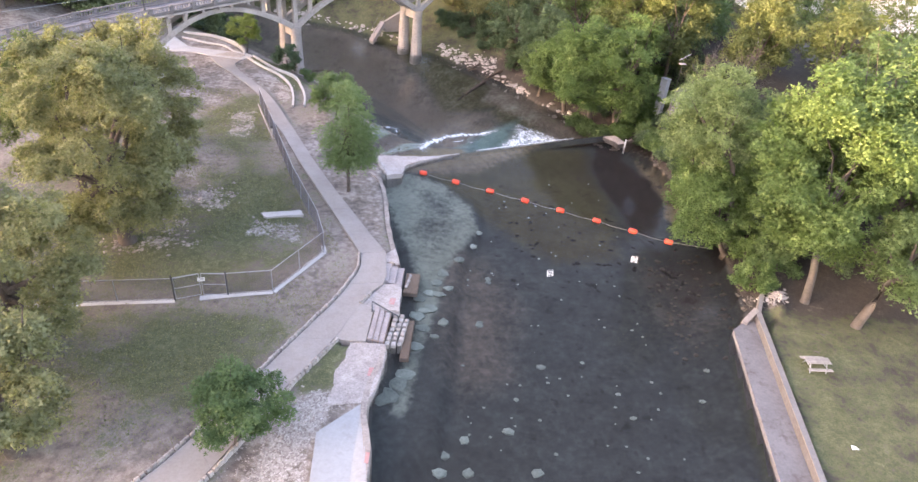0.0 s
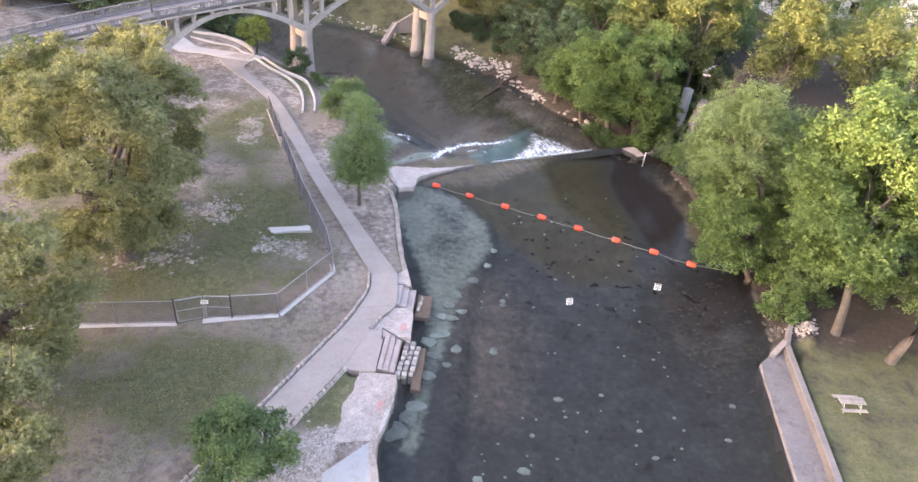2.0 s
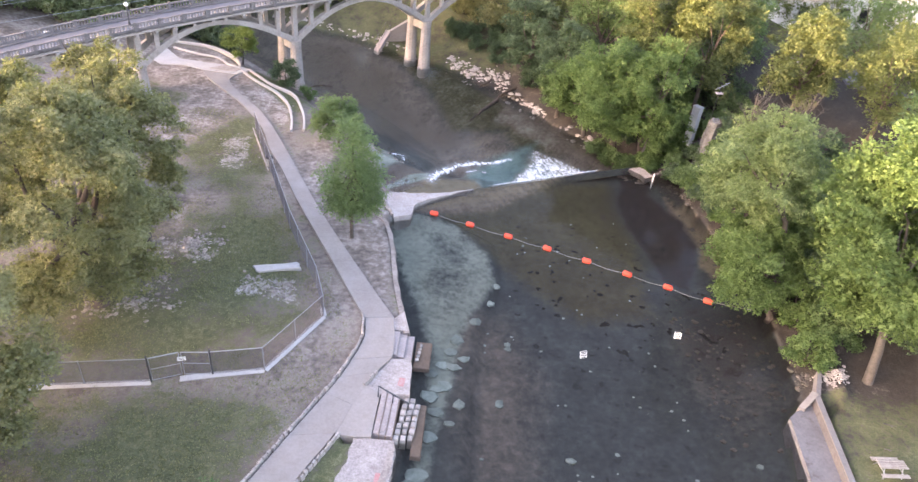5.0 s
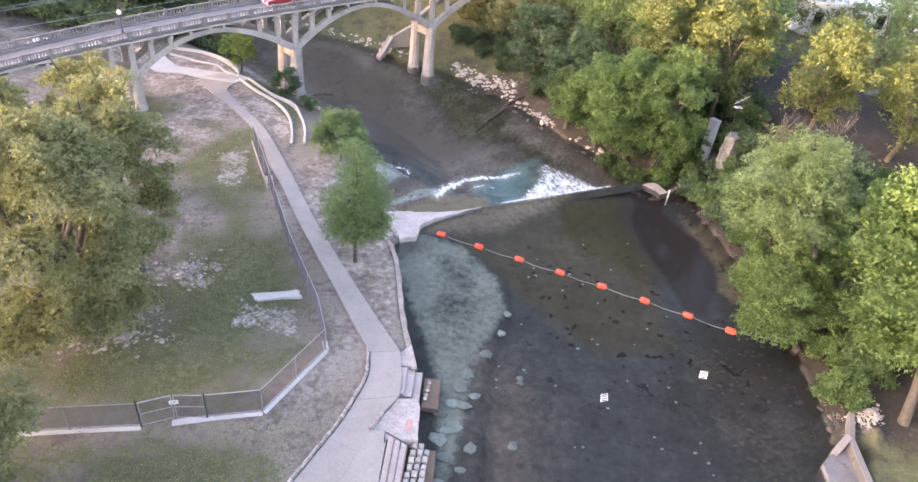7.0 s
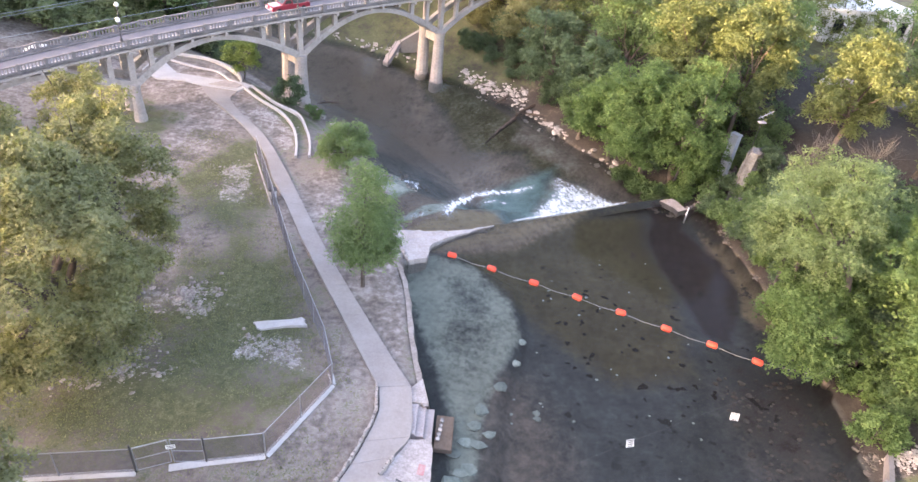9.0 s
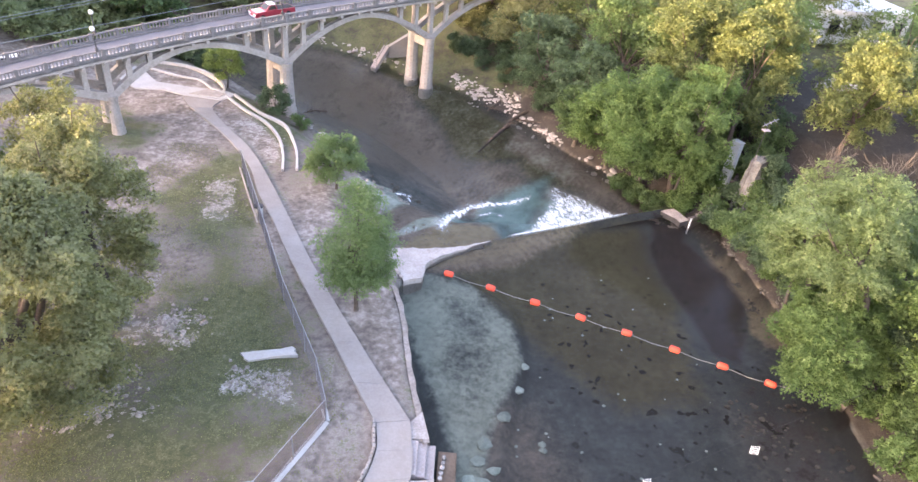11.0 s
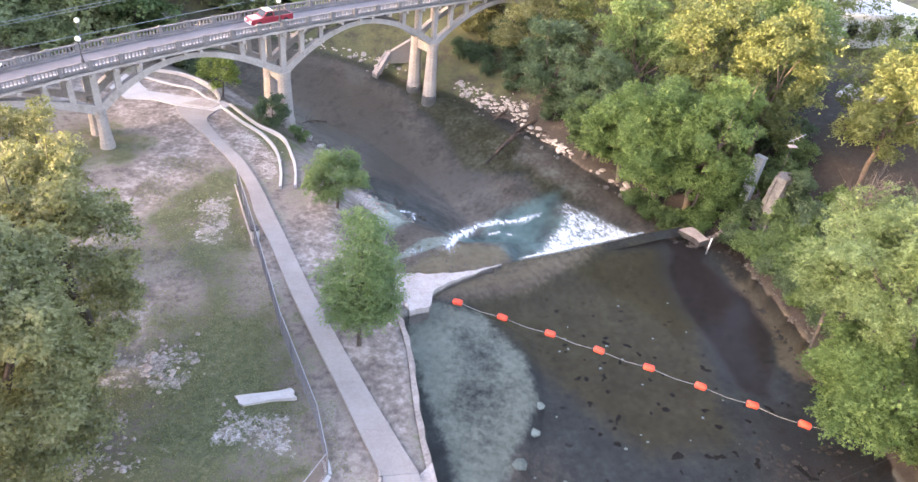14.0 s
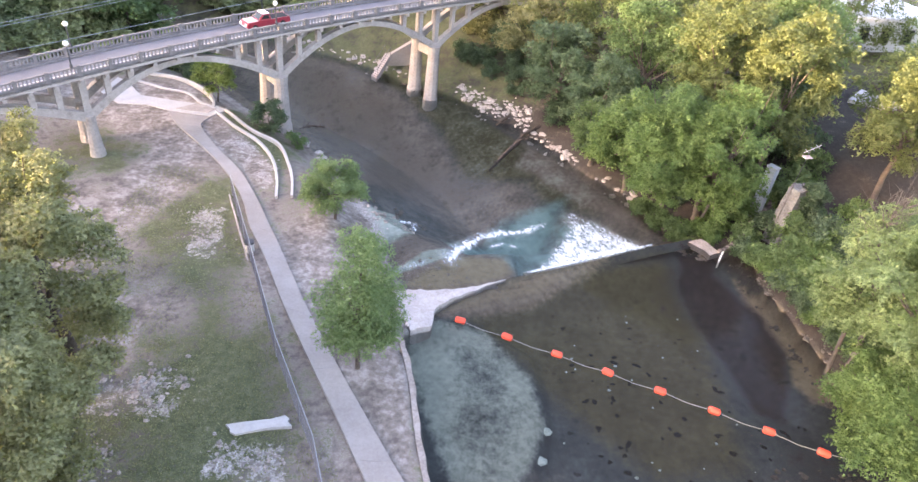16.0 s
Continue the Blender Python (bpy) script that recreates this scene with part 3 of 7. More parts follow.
    grass = grass - 0.5 * blot([(-42, 74), (-29, 73.5), (-23, 68), (-21, 70), (-25, 78), (-42, 82)], 2)
    grass = np.where(~left & (y > 34), grass + 0.7 * soft(y, 82, 88) - 0.2, grass)
    paint("grass", grass)
    pale = np.where(left, 0.16 + 0.12 * wave(x, y, 0.35, 51), 0.0)
    for poly, k in (([(-9.2, 16), (-7.0, 23.2), (-5.2, 24.6), (-3.5, 24.2), (-5.4, 21.2), (-5.0, 16)], 0.75), ([(-22.5, 36.6), (-17, 38), (-16, 36), (-21, 34.8)], 0.42), ([(-13.4, 40.6), (-10.2, 40.4), (-9.5, 37.6), (-13.8, 38.2)], 0.55),
                    ([(-20.5, 43.8), (-15.8, 44.2), (-15.8, 41.2), (-20.5, 41)], 0.5), ([(-21.4, 60), (-19, 61), (-17.4, 54), (-20, 54)], 0.5), ([(-21.5, 73), (-16.5, 67), (-16.5, 63), (-18, 64), (-22.5, 70)], 0.5),
                    ([(-6.5, 56.6), (-4.0, 53.2), (2, 56), (1.5, 58.5), (-4, 58.6)], 0.5), (SPIT, 0.9), ([(-20.5, 39.5), (-17.5, 39.6), (-17, 37.5), (-21, 37.5)], 0.45), ([(-12, 48), (-10.5, 48.5), (-14.5, 57), (-15.5, 56)], 0.15),
                    ([(-42, 77), (-30, 76), (-24, 70), (-23, 72), (-28, 79), (-42, 84)], 0.25)):
        pale = np.maximum(pale, k * blot(poly, 0.9))
    paint("pale", pale)
    # litter also darkens the near left lawn, where shade is put into the colour
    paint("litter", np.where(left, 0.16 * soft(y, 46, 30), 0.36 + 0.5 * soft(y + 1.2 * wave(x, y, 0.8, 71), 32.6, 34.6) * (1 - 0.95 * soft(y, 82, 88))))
    paint("silt", np.maximum(1.0 * blot([(-5.4, 50.5), (-0.1, 50.8), (2.5, 47.2), (3.0, 43.5), (1.2, 39.5), (0.4, 36.5), (0.2, 33.5), (-0.6, 29.5), (-1.0, 25.3), (-1.3, 24.2), (-1.8, 24.4), (-1.5, 27.5), (-1.1, 30), (-1.2, 36), (-2.6, 41), (-4.4, 46)], 0.7)
                             * (1 - 0.42 * blot([(-2.2, 49.4), (1.0, 49.4), (1.9, 44.5), (0.8, 40), (-0.8, 37), (-1.8, 42)], 1.4)),
                             np.maximum(0.3 * blot([(-8, 90), (-3.6, 84), (-0.9, 77.3), (4.9, 74.7), (6.4, 71.4), (10.6, 68.9), (13.4, 69.5), (8.6, 75.5), (3.5, 81.9), (-2.4, 89.4)], 1.2), np.maximum(1.5 * blot([(-7.0, 56.6), (-4.2, 59.8), (-1.9, 61.0), (-2.3, 59.6), (-5.2, 57.6)], 0.4), np.maximum(1.2 * blot([(-9.6, 64.8), (-7.0, 65.9), (-5.7, 63.2), (-5.4, 62.2), (-7.4, 60.4), (-8.5, 61.4)], 0.6), 0.9 * blot([(-2.8, 65.4), (-1.3, 65.6), (0.6, 63.4), (-1.3, 62.2)], 0.7))))))
    paint("milky", np.maximum(0.7 * blot([(-0.6, 61.6), (1.5, 64.0), (4.9, 66.5), (7.6, 69.5), (10.5, 68.0), (14.0, 63.5), (12.0, 60.5), (3.0, 57.0), (2.0, 59.4)], 1.6), 0.85 * blot([(-2.4, 64.9), (2.4, 70.5), (8.1, 71.6), (7.7, 68.2), (3.9, 61.0), (2.4, 59.5), (0.5, 60.4), (-0.9, 61.9)], 1.8)))
    paint("olive", np.maximum(1.0 * blot(OLIVE, 2.2), 0.9 * blot(GREEN_RUN, 1.2)))
    rust = 0.7 * (w > 0) * (1 - 0.6 * soft(wave(x, y, 0.22, 44), 0.1, 0.5)) * (1 - 0.9 * blot(GREEN_RUN, 1.4))
    for k, edge, poly in ((0.55, 2.4, [(-0.6, 40), (3.6, 41), (6.0, 35), (5.0, 28), (2.0, 26), (0.4, 29), (0.2, 34)]), (0.9, 0.8, SHOAL), (0.9, 0.6, [(18.9, 58.2), (20.2, 54.7), (21.4, 49.8), (21.2, 46.6), (19.6, 47.0), (20.3, 49.9), (18.4, 54.2)]),
                          (0.95, 0.7, [(-3.6, 50.8), (-3.4, 52.2), (0.6, 55.2), (6.5, 57.8), (5.8, 55.6), (3.6, 53.8), (1.0, 52.4), (-3.0, 50.8)]), (0.8, 1.0, [(5.3, 80.4), (10.7, 74.3), (15.2, 67.8), (14.9, 63.5), (11.9, 67.3), (7.6, 72.5), (3.9, 77.3)]),
                          (0.7, 0.5, [(-7.2, 61.1), (-5.8, 62.7), (-3.0, 64.6), (-1.4, 66.4), (-2.4, 63.3), (-4.8, 61.1), (-6.4, 58.0), (-6.9, 58.1)]), (0.4, 2.0, [(15, 42), (20.6, 41), (20.6, 34), (17, 31), (15, 35)])):
        rust = np.maximum(rust, k * blot(poly, edge))
    paint("rust", rust)
    paint("apron", np.maximum(1.0 * blot([(18.7, 58.6), (20.1, 55.6), (22.0, 51.5), (22.1, 47.3), (20.3, 46.9), (19.3, 48.5), (19.8, 51.0), (19.5, 54.5)], 0.6), np.maximum(0.8 * blot(APRON, 1.3), 1.0 * blot([(-5.7, 55.7), (-3.7, 58.0), (-1.9, 59.7), (1.4, 59.8), (2.3, 58.3), (1.3, 57.2), (-3.5, 55.3)], 0.7))))
    weed = 0.0 * x
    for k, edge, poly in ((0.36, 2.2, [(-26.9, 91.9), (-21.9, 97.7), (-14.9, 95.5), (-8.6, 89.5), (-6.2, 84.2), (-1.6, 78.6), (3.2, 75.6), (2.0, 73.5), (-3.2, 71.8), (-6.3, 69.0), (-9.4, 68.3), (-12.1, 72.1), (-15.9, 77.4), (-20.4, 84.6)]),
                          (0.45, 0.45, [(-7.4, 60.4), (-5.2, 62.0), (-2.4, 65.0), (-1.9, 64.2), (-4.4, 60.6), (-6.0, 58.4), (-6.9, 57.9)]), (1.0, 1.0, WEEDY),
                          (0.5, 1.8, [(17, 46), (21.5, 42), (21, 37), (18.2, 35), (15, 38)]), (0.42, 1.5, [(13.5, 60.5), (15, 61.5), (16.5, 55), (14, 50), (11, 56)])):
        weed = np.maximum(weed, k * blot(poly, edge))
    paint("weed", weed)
    paint("spots", 1.0 * soft(u, 0.5, 3) * soft(x, 2.5, 6) * soft(y, 57, 51) * (0.35 + 0.65 * soft(y, 34, 42)))
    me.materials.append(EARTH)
    return tagged(new("ground", me), "dry earth with worn grass, gravel and river bed", "ground", kind="structure")


ground = build_ground()


def water_sheet(name, outline, z, material, label):
    bm = bmesh.new()
    vs = [bm.verts.new((x, y, z)) for x, y in outline]
    bm.faces.new(vs)
    bmesh.ops.triangulate(bm, faces=bm.faces[:])
    bmesh.ops.recalc_face_normals(bm, faces=bm.faces[:])
    if sum(f.normal.z for f in bm.faces) < 0:
        bmesh.ops.reverse_faces(bm, faces=bm.faces[:])
    me = bpy.data.meshes.new(name)
    bm.to_mesh(me)
    bm.free()
    me.materials.append(material)
    return tagged(new(name, me), label, "water", kind="structure")


water_sheet("water", [(-4.6, -60), (-4.6, 19), (-5, 30), (-5, 40), (-6.5, 49), (-4.2, 50.6)] + WEIR + [(16.6, 62.6), (20, 61), (23, 50), (23.5, 40), (22.5, 34), (19.6, 31.7), (17.9, 20.5), (15.8, 5), (15, -60)], 0.0, WATER_UP, "calm clear river water over a dark bed")
water_sheet("water", [(-4.0, 51.6), (-5, 54), (-9.5, 56.6), (-11, 61.5), (-13, 65.8), (-17, 72), (-21, 77), (-25, 80), (-29, 84), (-42, 94), (-72, 107), (-162, 129), (-160, 153), (-70, 127), (-40, 111), (-19, 101.5), (-11, 98), (-6, 94), (1, 89), (7, 83), (12, 76), (17, 70), (20, 65), (14, 61.2)] + [(x, y) for x, y in WEIR[::-1]], LOW, WATER_DOWN, "shallow running river water below the weir")

# ---- weir ----


def build_weir():
    weir = thing("weir", "low concrete weir with white water falling over it", "weir", kind="structure")
    line = [Vector(p) for p in WEIR[2:]] + [Vector((16.5, 62.2))]
    m, shelf, pts = Mesh(), Mesh(), along([tuple(p) for p in line], 0.3)
    for i, (p, d) in enumerate(pts):
        nrm = Vector((-d.y, d.x))
        for o, z in ((0.0, -0.11), (0.03, -0.13), (0.9, -2.6)):
            m.v.append((*(p + nrm * o), z))
        for o, z in ((-0.75, -0.34), (-0.35, -0.24), (0.0, -0.105)):
            shelf.v.append((*(p + nrm * o), z))
        if i:
            k = 3 * i
            for q in (m, shelf):
                q.f += [(k - 3, k, k + 1, k - 2), (k - 2, k + 1, k + 2, k - 1)]
    part("crest", m, WET_CREST, weir)
    me = shelf.data("sill", True)
    vx, vy = (np.array([v[j] for v in shelf.v]) for j in (0, 1))
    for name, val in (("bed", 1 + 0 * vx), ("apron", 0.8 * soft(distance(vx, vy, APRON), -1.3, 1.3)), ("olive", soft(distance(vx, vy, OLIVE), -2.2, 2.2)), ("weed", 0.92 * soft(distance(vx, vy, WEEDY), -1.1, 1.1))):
        a = me.attributes.new(name, "FLOAT", "POINT")
        a.data.foreach_set("value", val.astype(np.float32))
    part("sill", me, EARTH, weir, "silted sill just under the water")
    m = Mesh()
    rim = broken([(-6.3, 52.3), (-5.2, 52.6), (-3.6, 52.75), (-1.5, 53.45), (1.3, 54.95), (0.9, 54.65), (-1.5, 52.9), (-2.5, 52.1), (-3.4, 51.0), (-3.6, 49.4), (-4.8, 48.8), (-5.5, 50.3)], 0.09, 9, 0.45)
    m.prism(rim, -2.4, [0.42 - 0.38 * min(1.0, max(0.0, (x + 4.0) / 5.0)) for x, y in rim])
    part("abutment", m, PINK_CONC, weir, "pale worn concrete abutment slab")
    rng = random.Random(4)
    for k, (p, d) in enumerate(along([(-6.3, 52.4), (-5.5, 50.3), (-4.9, 49.1)], 0.42)):
        part("edge_stone", Mesh().rock((p.x, p.y, 0.42), (0.2, 0.2, 0.16), 50 + k, 0.2), LIMESTONE, weir)
    return weir


build_weir()


def froth_sheet(outline, z, power, label, rise=0.0, step=0.25, line=False):
    """Broken white water lying a little over the river, round an area or along a line."""
    xs, ys = [p[0] for p in outline], [p[1] for p in outline]
    gx, gy = np.meshgrid(np.arange(min(xs) - 1.6, max(xs) + 1.6, step), np.arange(min(ys) - 1.6, max(ys) + 1.6, step))
    dd = -distance(gx, gy, outline, False) if line else distance(gx, gy, outline)
    fall = (gx - 2.5) * -0.43 + (gy - 55.7) * 0.90
    hgt = z + rise * soft(dd, -0.6, 1.2) * (0.5 + 1.0 * np.abs(wave(gx, gy, 3.2, 21)) + 0.5 * np.abs(wave(gx, gy, 8.0, 22)))
    amount = power(gx, gy, dd, fall)
    m, at = Mesh(), []
    ids = -np.ones(gx.shape, int)
    for j in range(gx.shape[0]):
        for i in range(gx.shape[1]):
            if dd[j, i] > -1.5 and fall[j, i] > 0.75:
                ids[j, i] = len(m.v)
                m.v.append((gx[j, i], gy[j, i], hgt[j, i]))
                at.append(amount[j, i])
    for j in range(gx.shape[0] - 1):
        for i in range(gx.shape[1] - 1):
            q = (ids[j, i], ids[j, i + 1], ids[j + 1, i + 1], ids[j + 1, i])
            if min(q) >= 0:
                m.f.append(q)
    me = m.data("foam", True)
    t = me.attributes.new("froth", "FLOAT", "POINT")
    t.data.foreach_set("value", np.clip(at, -2, 2).astype(np.float32))
    me.materials.append(FOAM)
    return tagged(new("foam", me), label, "white water", kind="stuff")


FAN = [(2.6, 54.6), (2.9, 58.0), (4.5, 60.8), (5.9, 64.0), (6.3, 68.6), (8.4, 67.8), (10.6, 65.9), (12.8, 63.9), (14.2, 62.6), (14.4, 59.6)]
froth_sheet(FAN, LOW + 0.03, lambda x, y, dd, t: -1.35 + 2.5 * soft(dd, -1.5, 2.0) - 0.10 * t, "white churning foam below the weir", 0.15)
froth_sheet([(-2.4, 58.7), (-1.8, 60.3), (-0.2, 61.9), (1.6, 62.9), (3.4, 63.3), (5.2, 64.8)], LOW + 0.05, lambda x, y, dd, t: 0.95 + 1.35 * dd - 0.07 * np.maximum(x, 0), "ragged white line of a small rapid over the shoal", 0.08, 0.12, True)
froth_sheet([(0.8, 61.0), (1.7, 61.5), (2.5, 61.25)], LOW + 0.05, lambda x, y, dd, t: 0.75 + 3.0 * dd, "small white eddy below the weir", 0.05, 0.1, True)
froth_sheet([(-6.2, 63.3), (-5.4, 63.1), (-5.2, 62.3)], LOW + 0.05, lambda x, y, dd, t: 0.85 + 2.6 * dd, "small white rapid beside the gravel spit", 0.05, 0.1, True)
froth_sheet([(-6.4, 56.8), (-5.0, 57.9), (-3.2, 59.3), (-2.2, 60.2)], LOW + 0.04, lambda x, y, dd, t: 0.28 + 0.9 * dd, "thin pale wash running over the shoal", 0.03, 0.15, True)


def falling_water():
    m, at = Mesh(), []
    a, b = Vector((2.7, 55.83)), Vector((12.9, 60.66))
    d = (b - a).normalized()
    nrm = Vector((-d.y, d.x))
    cols = 90
    prof = [(-0.06, 0.012), (0.12, 0.0), (0.4, -0.25), (0.7, -0.8), (0.95, -1.4), (1.2, LOW + 0.05)]
    for i in range(cols + 1):
        p = a.lerp(b, i / cols)
        for o, z in prof:
            q = p + nrm * (o + 0.05 * math.sin(i * 1.7 + o * 5))
            m.v.append((q.x, q.y, z))
            at.append((0.8 if o < 0.1 else 0.85 + 0.35 * o) - 0.9 * max(0.0, 1 - i / 6))
    k = len(prof)
    m.f = [(i * k + j, (i + 1) * k + j, (i + 1) * k + j + 1, i * k + j + 1) for i in range(cols) for j in range(k - 1)]
    me = m.data("falling_water", True)
    t = me.attributes.new("froth", "FLOAT", "POINT")
    t.data.foreach_set("value", np.array(at, np.float32))
    me.materials.append(FOAM)
    tagged(new("falling_water", me), "thin white sheet of water falling over the weir", "white water", kind="stuff")


falling_water()

# ---- left bank: lip, walkway, steps ----


def bank_lip():
    lip = thing("trim", "weathered concrete lip along the river bank", "bank edge", kind="structure")
    line = smooth_line([(-2.4, 6), (-2.4, 19), (-3.05, 23.6), (-2.55, 26.8), (-2.55, 28.0)], 4)
    line2 = smooth_line([(-2.5, 36.0), (-3.1, 38.3), (-3.75, 41.3), (-4.35, 45), (-5.1, 47.8), (-5.9, 48.9)], 5)
    for ln, w in ((line, 0.35), (line2, 0.34)):
        m = Mesh()
        pts = []
        for i, p in enumerate(ln):
            d = (ln[min(i + 1, len(ln) - 1)] - ln[max(i - 1, 0)]).normalized()
            pts.append((p, Vector((-d.y, d.x))))
        vs, fs = [], []
        for i, (p, nn) in enumerate(pts):
            wob = 0.05 * math.sin(i * 2.1)
            for off, z in ((-0.10, -1.6), (0.0 + wob, 0.42), (0.04 + wob, 0.55), (w, 0.56), (w + 0.05, 0.2)):
                vs.append((p.x + nn.x * off, p.y + nn.y * off, z))
        for i in range(len(pts) - 1):
            fs += [(i * 5 + k, (i + 1) * 5 + k, (i + 1) * 5 + k + 1, i * 5 + k + 1) for k in range(4)]
        part("bank_edge", m.add(vs, fs), BANK_CONC, lip)


bank_lip()

PATH_L = [(-28.4, 75.0), (-26.9, 72.7), (-23.6, 69.2), (-20.8, 65.8), (-18.4, 62.1), (-16.8, 58.4), (-14.9, 54.9), (-12.4, 49.8), (-9.8, 45.0), (-8.4, 42.5), (-6.8, 39.5), (-5.35, 36.9)]
PATH_R = [(-24.6, 74.6), (-24.7, 72.6), (-22.1, 68.9), (-19.8, 66.2), (-17.5, 62.5), (-14.9, 57.6), (-13.3, 54.4), (-10.8, 49.4), (-8.5, 45.3), (-6.9, 42.6), (-5.05, 39.5), (-3.6, 37.2)]
NEAR_L = [(-5.3, 36.9), (-5.12, 35.2), (-5.55, 33.3), (-6.0, 31.9), (-6.5, 30.7), (-7.8, 27.8), (-9.3, 24.4), (-11.0, 20.6), (-12.4, 18.1), (-15, 14), (-20.6, 4), (-27, -8), (-33, -20)]
NEAR_R = [(-3.6, 37.2), (-3.36, 35.4), (-3.36, 33.8), (-4.1, 32.5), (-5.0, 30.05), (-5.6, 28.15), (-7.6, 23.8), (-9.6, 18.9), (-10.4, 17.2), (-13, 13), (-18.6, 3), (-25, -9), (-31, -21)]


def path_height(y):
    return 0.60 - 0.37 * float(soft(np.array([y]), 46, 60)[0])


def walkway():
    """Concrete walk, cast in slabs."""
    walkw = thing("pavement", "pale concrete footpath cast in long slabs", "footpath", kind="structure")
    for la, ra, n in ((PATH_L, PATH_R, 6), (NEAR_L, NEAR_R, 5)):
        ls, rs = smooth_line(la, n), smooth_line(ra, n)
        for i in range(0, len(ls) - 1, n):
            idx = list(range(i, min(i + n, len(ls) - 1) + 1))
            out = [ls[k] for k in idx] + [rs[k] for k in reversed(idx)]
            c = sum(out, Vector((0, 0))) / len(out)
            d = (ls[idx[-1]] - ls[idx[0]]).normalized()
            pts = []
            for p in out:
                q = p - c
                s = q.dot(d)
                pts.append(p - d * (0.007 if s > 0 else -0.007))
            part("slab", Mesh().prism([tuple(p) for p in pts], -0.6, [path_height(p.y) + 0.05 + 0.004 * (i % 3) for p in pts]), CONCRETE, walkw)
    return walkw


walkw = walkway()


def plaza():
    m = Mesh().prism([(-37.8, 79.4), (-33.1, 75.6), (-30.7, 75.9), (-28.3, 75.1), (-24.6, 74.7), (-23.6, 76.3), (-24.6, 76.9), (-28.5, 77.2), (-31.9, 77.7), (-34.4, 80.6), (-39, 83)], -0.5, 0.29)
    ob = part("pavement", m, WHITE_CONC)
    tagged(ob, "white concrete forecourt where the footpaths meet", "paving", kind="structure")
    m = Mesh().prism([(-27.9, 75.5), (-25.0, 75.2), (-24.5, 76.2), (-26.5, 77.0)], -0.2, 0.34)
    ob = part("planting_bed", m, LIMESTONE)
    tagged(ob, "gravel bed let into the white forecourt", "gravel bed", kind="structure")


plaza()


def low_wall(name, pts, width, z0, h, material, label, n=8):
    """A low wall or kerb along a soft plan line."""
    ln = smooth_line(pts, n)
    vs, fs = [], []
    for i, p in enumerate(ln):
        d = (ln[min(i + 1, len(ln) - 1)] - ln[max(i - 1, 0)]).normalized()
        nn = Vector((-d.y, d.x)) * width / 2
        zz = z0(p) if callable(z0) else z0
        for s, z in ((-1.1, zz - 0.6), (-1, zz + h - 0.02), (-0.9, zz + h), (0.9, zz + h), (1, zz + h - 0.02), (1.1, zz - 0.6)):
            vs.append((p.x + nn.x * s, p.y + nn.y * s, z))
    for i in range(len(ln) - 1):
        fs += [(i * 6 + k + 1, (i + 1) * 6 + k + 1, (i + 1) * 6 + k, i * 6 + k) for k in range(5)]
    fs += [tuple(range(6)), tuple(reversed(range(len(vs) - 6, len(vs))))]
    return tagged(part(name, Mesh().add(vs, fs), material), label, "low wall", kind="structure")


low_wall("kerb", [(-24.4, 75.8), (-22.0, 73.2), (-19.4, 70.9), (-17.5, 68.1), (-16.4, 65), (-15.8, 62.2)], 0.2, 0.1, 0.3, WHITE_CONC, "curving white concrete kerb of a drainage channel")
low_wall("kerb", [(-23.7, 76.3), (-20.4, 72.8), (-17.6, 70.7), (-16.0, 67.4), (-15.2, 65), (-14.7, 62.5)], 0.2, 0.1, 0.3, WHITE_CONC, "curving white concrete kerb of a drainage channel")
low_wall("kerb", [(-24.8, 76.3), (-25.4, 78.2), (-27.2, 80.6), (-30.4, 82.5), (-34.3, 83.0)], 0.24, 0.1, 0.3, WHITE_CONC, "curving white concrete kerb round the far bed")
low_wall("kerb", [(-25.4, 77.0), (-26.4, 77.5), (-28.1, 79.2), (-30.5, 79.8), (-33.8, 81.1)], 0.2, 0.1, 0.22, WHITE_CONC, "curving white concrete kerb round the far bed")

# ---- bridge ----


def bridge_at(s, off=0.0):
    """Plan place on the bridge: s counts spans from the first pier, off goes away from the near pier line."""
    x, y = -30.6 + 12.2 * s + 0.6 * s * (s - 1), 66.2 + 10.1 * s + 0.8 * s * (s - 1)
    dx, dy = 12.2 + 0.6 * (2 * s - 1), 10.1 + 0.8 * (2 * s - 1)
    k = math.hypot(dx, dy)
    return Vector((x - dy / k * off, y + dx / k * off)), math.atan2(dy, dx)


def rail_top(s):
    return 7.65 + 1.2 * s - 0.4 * s * (s - 1)


S0, S1, NEAR, FAR_SIDE = -1.6, 4.2, -0.5, 3.65


def sweep(section, s0, s1, n, mesh=None):
    """Draws a section of (off, height under the rail top) along the bridge."""
    m = mesh or Mesh()
    k = len(section)
    vs, fs = [], []
    for i in range(n + 1):
        s = s0 + (s1 - s0) * i / n
        for off, z in section:
            p, _ = bridge_at(s, off)
            vs.append((p.x, p.y, rail_top(s) + z))
    for i in range(n):
        fs += [(i * k + j, (i + 1) * k + j, (i + 1) * k + (j + 1) % k, i * k + (j + 1) % k) for j in range(k)]
    fs += [tuple(reversed(range(k))), tuple(range(n * k, n * k + k))]
    return m.add(vs, fs)


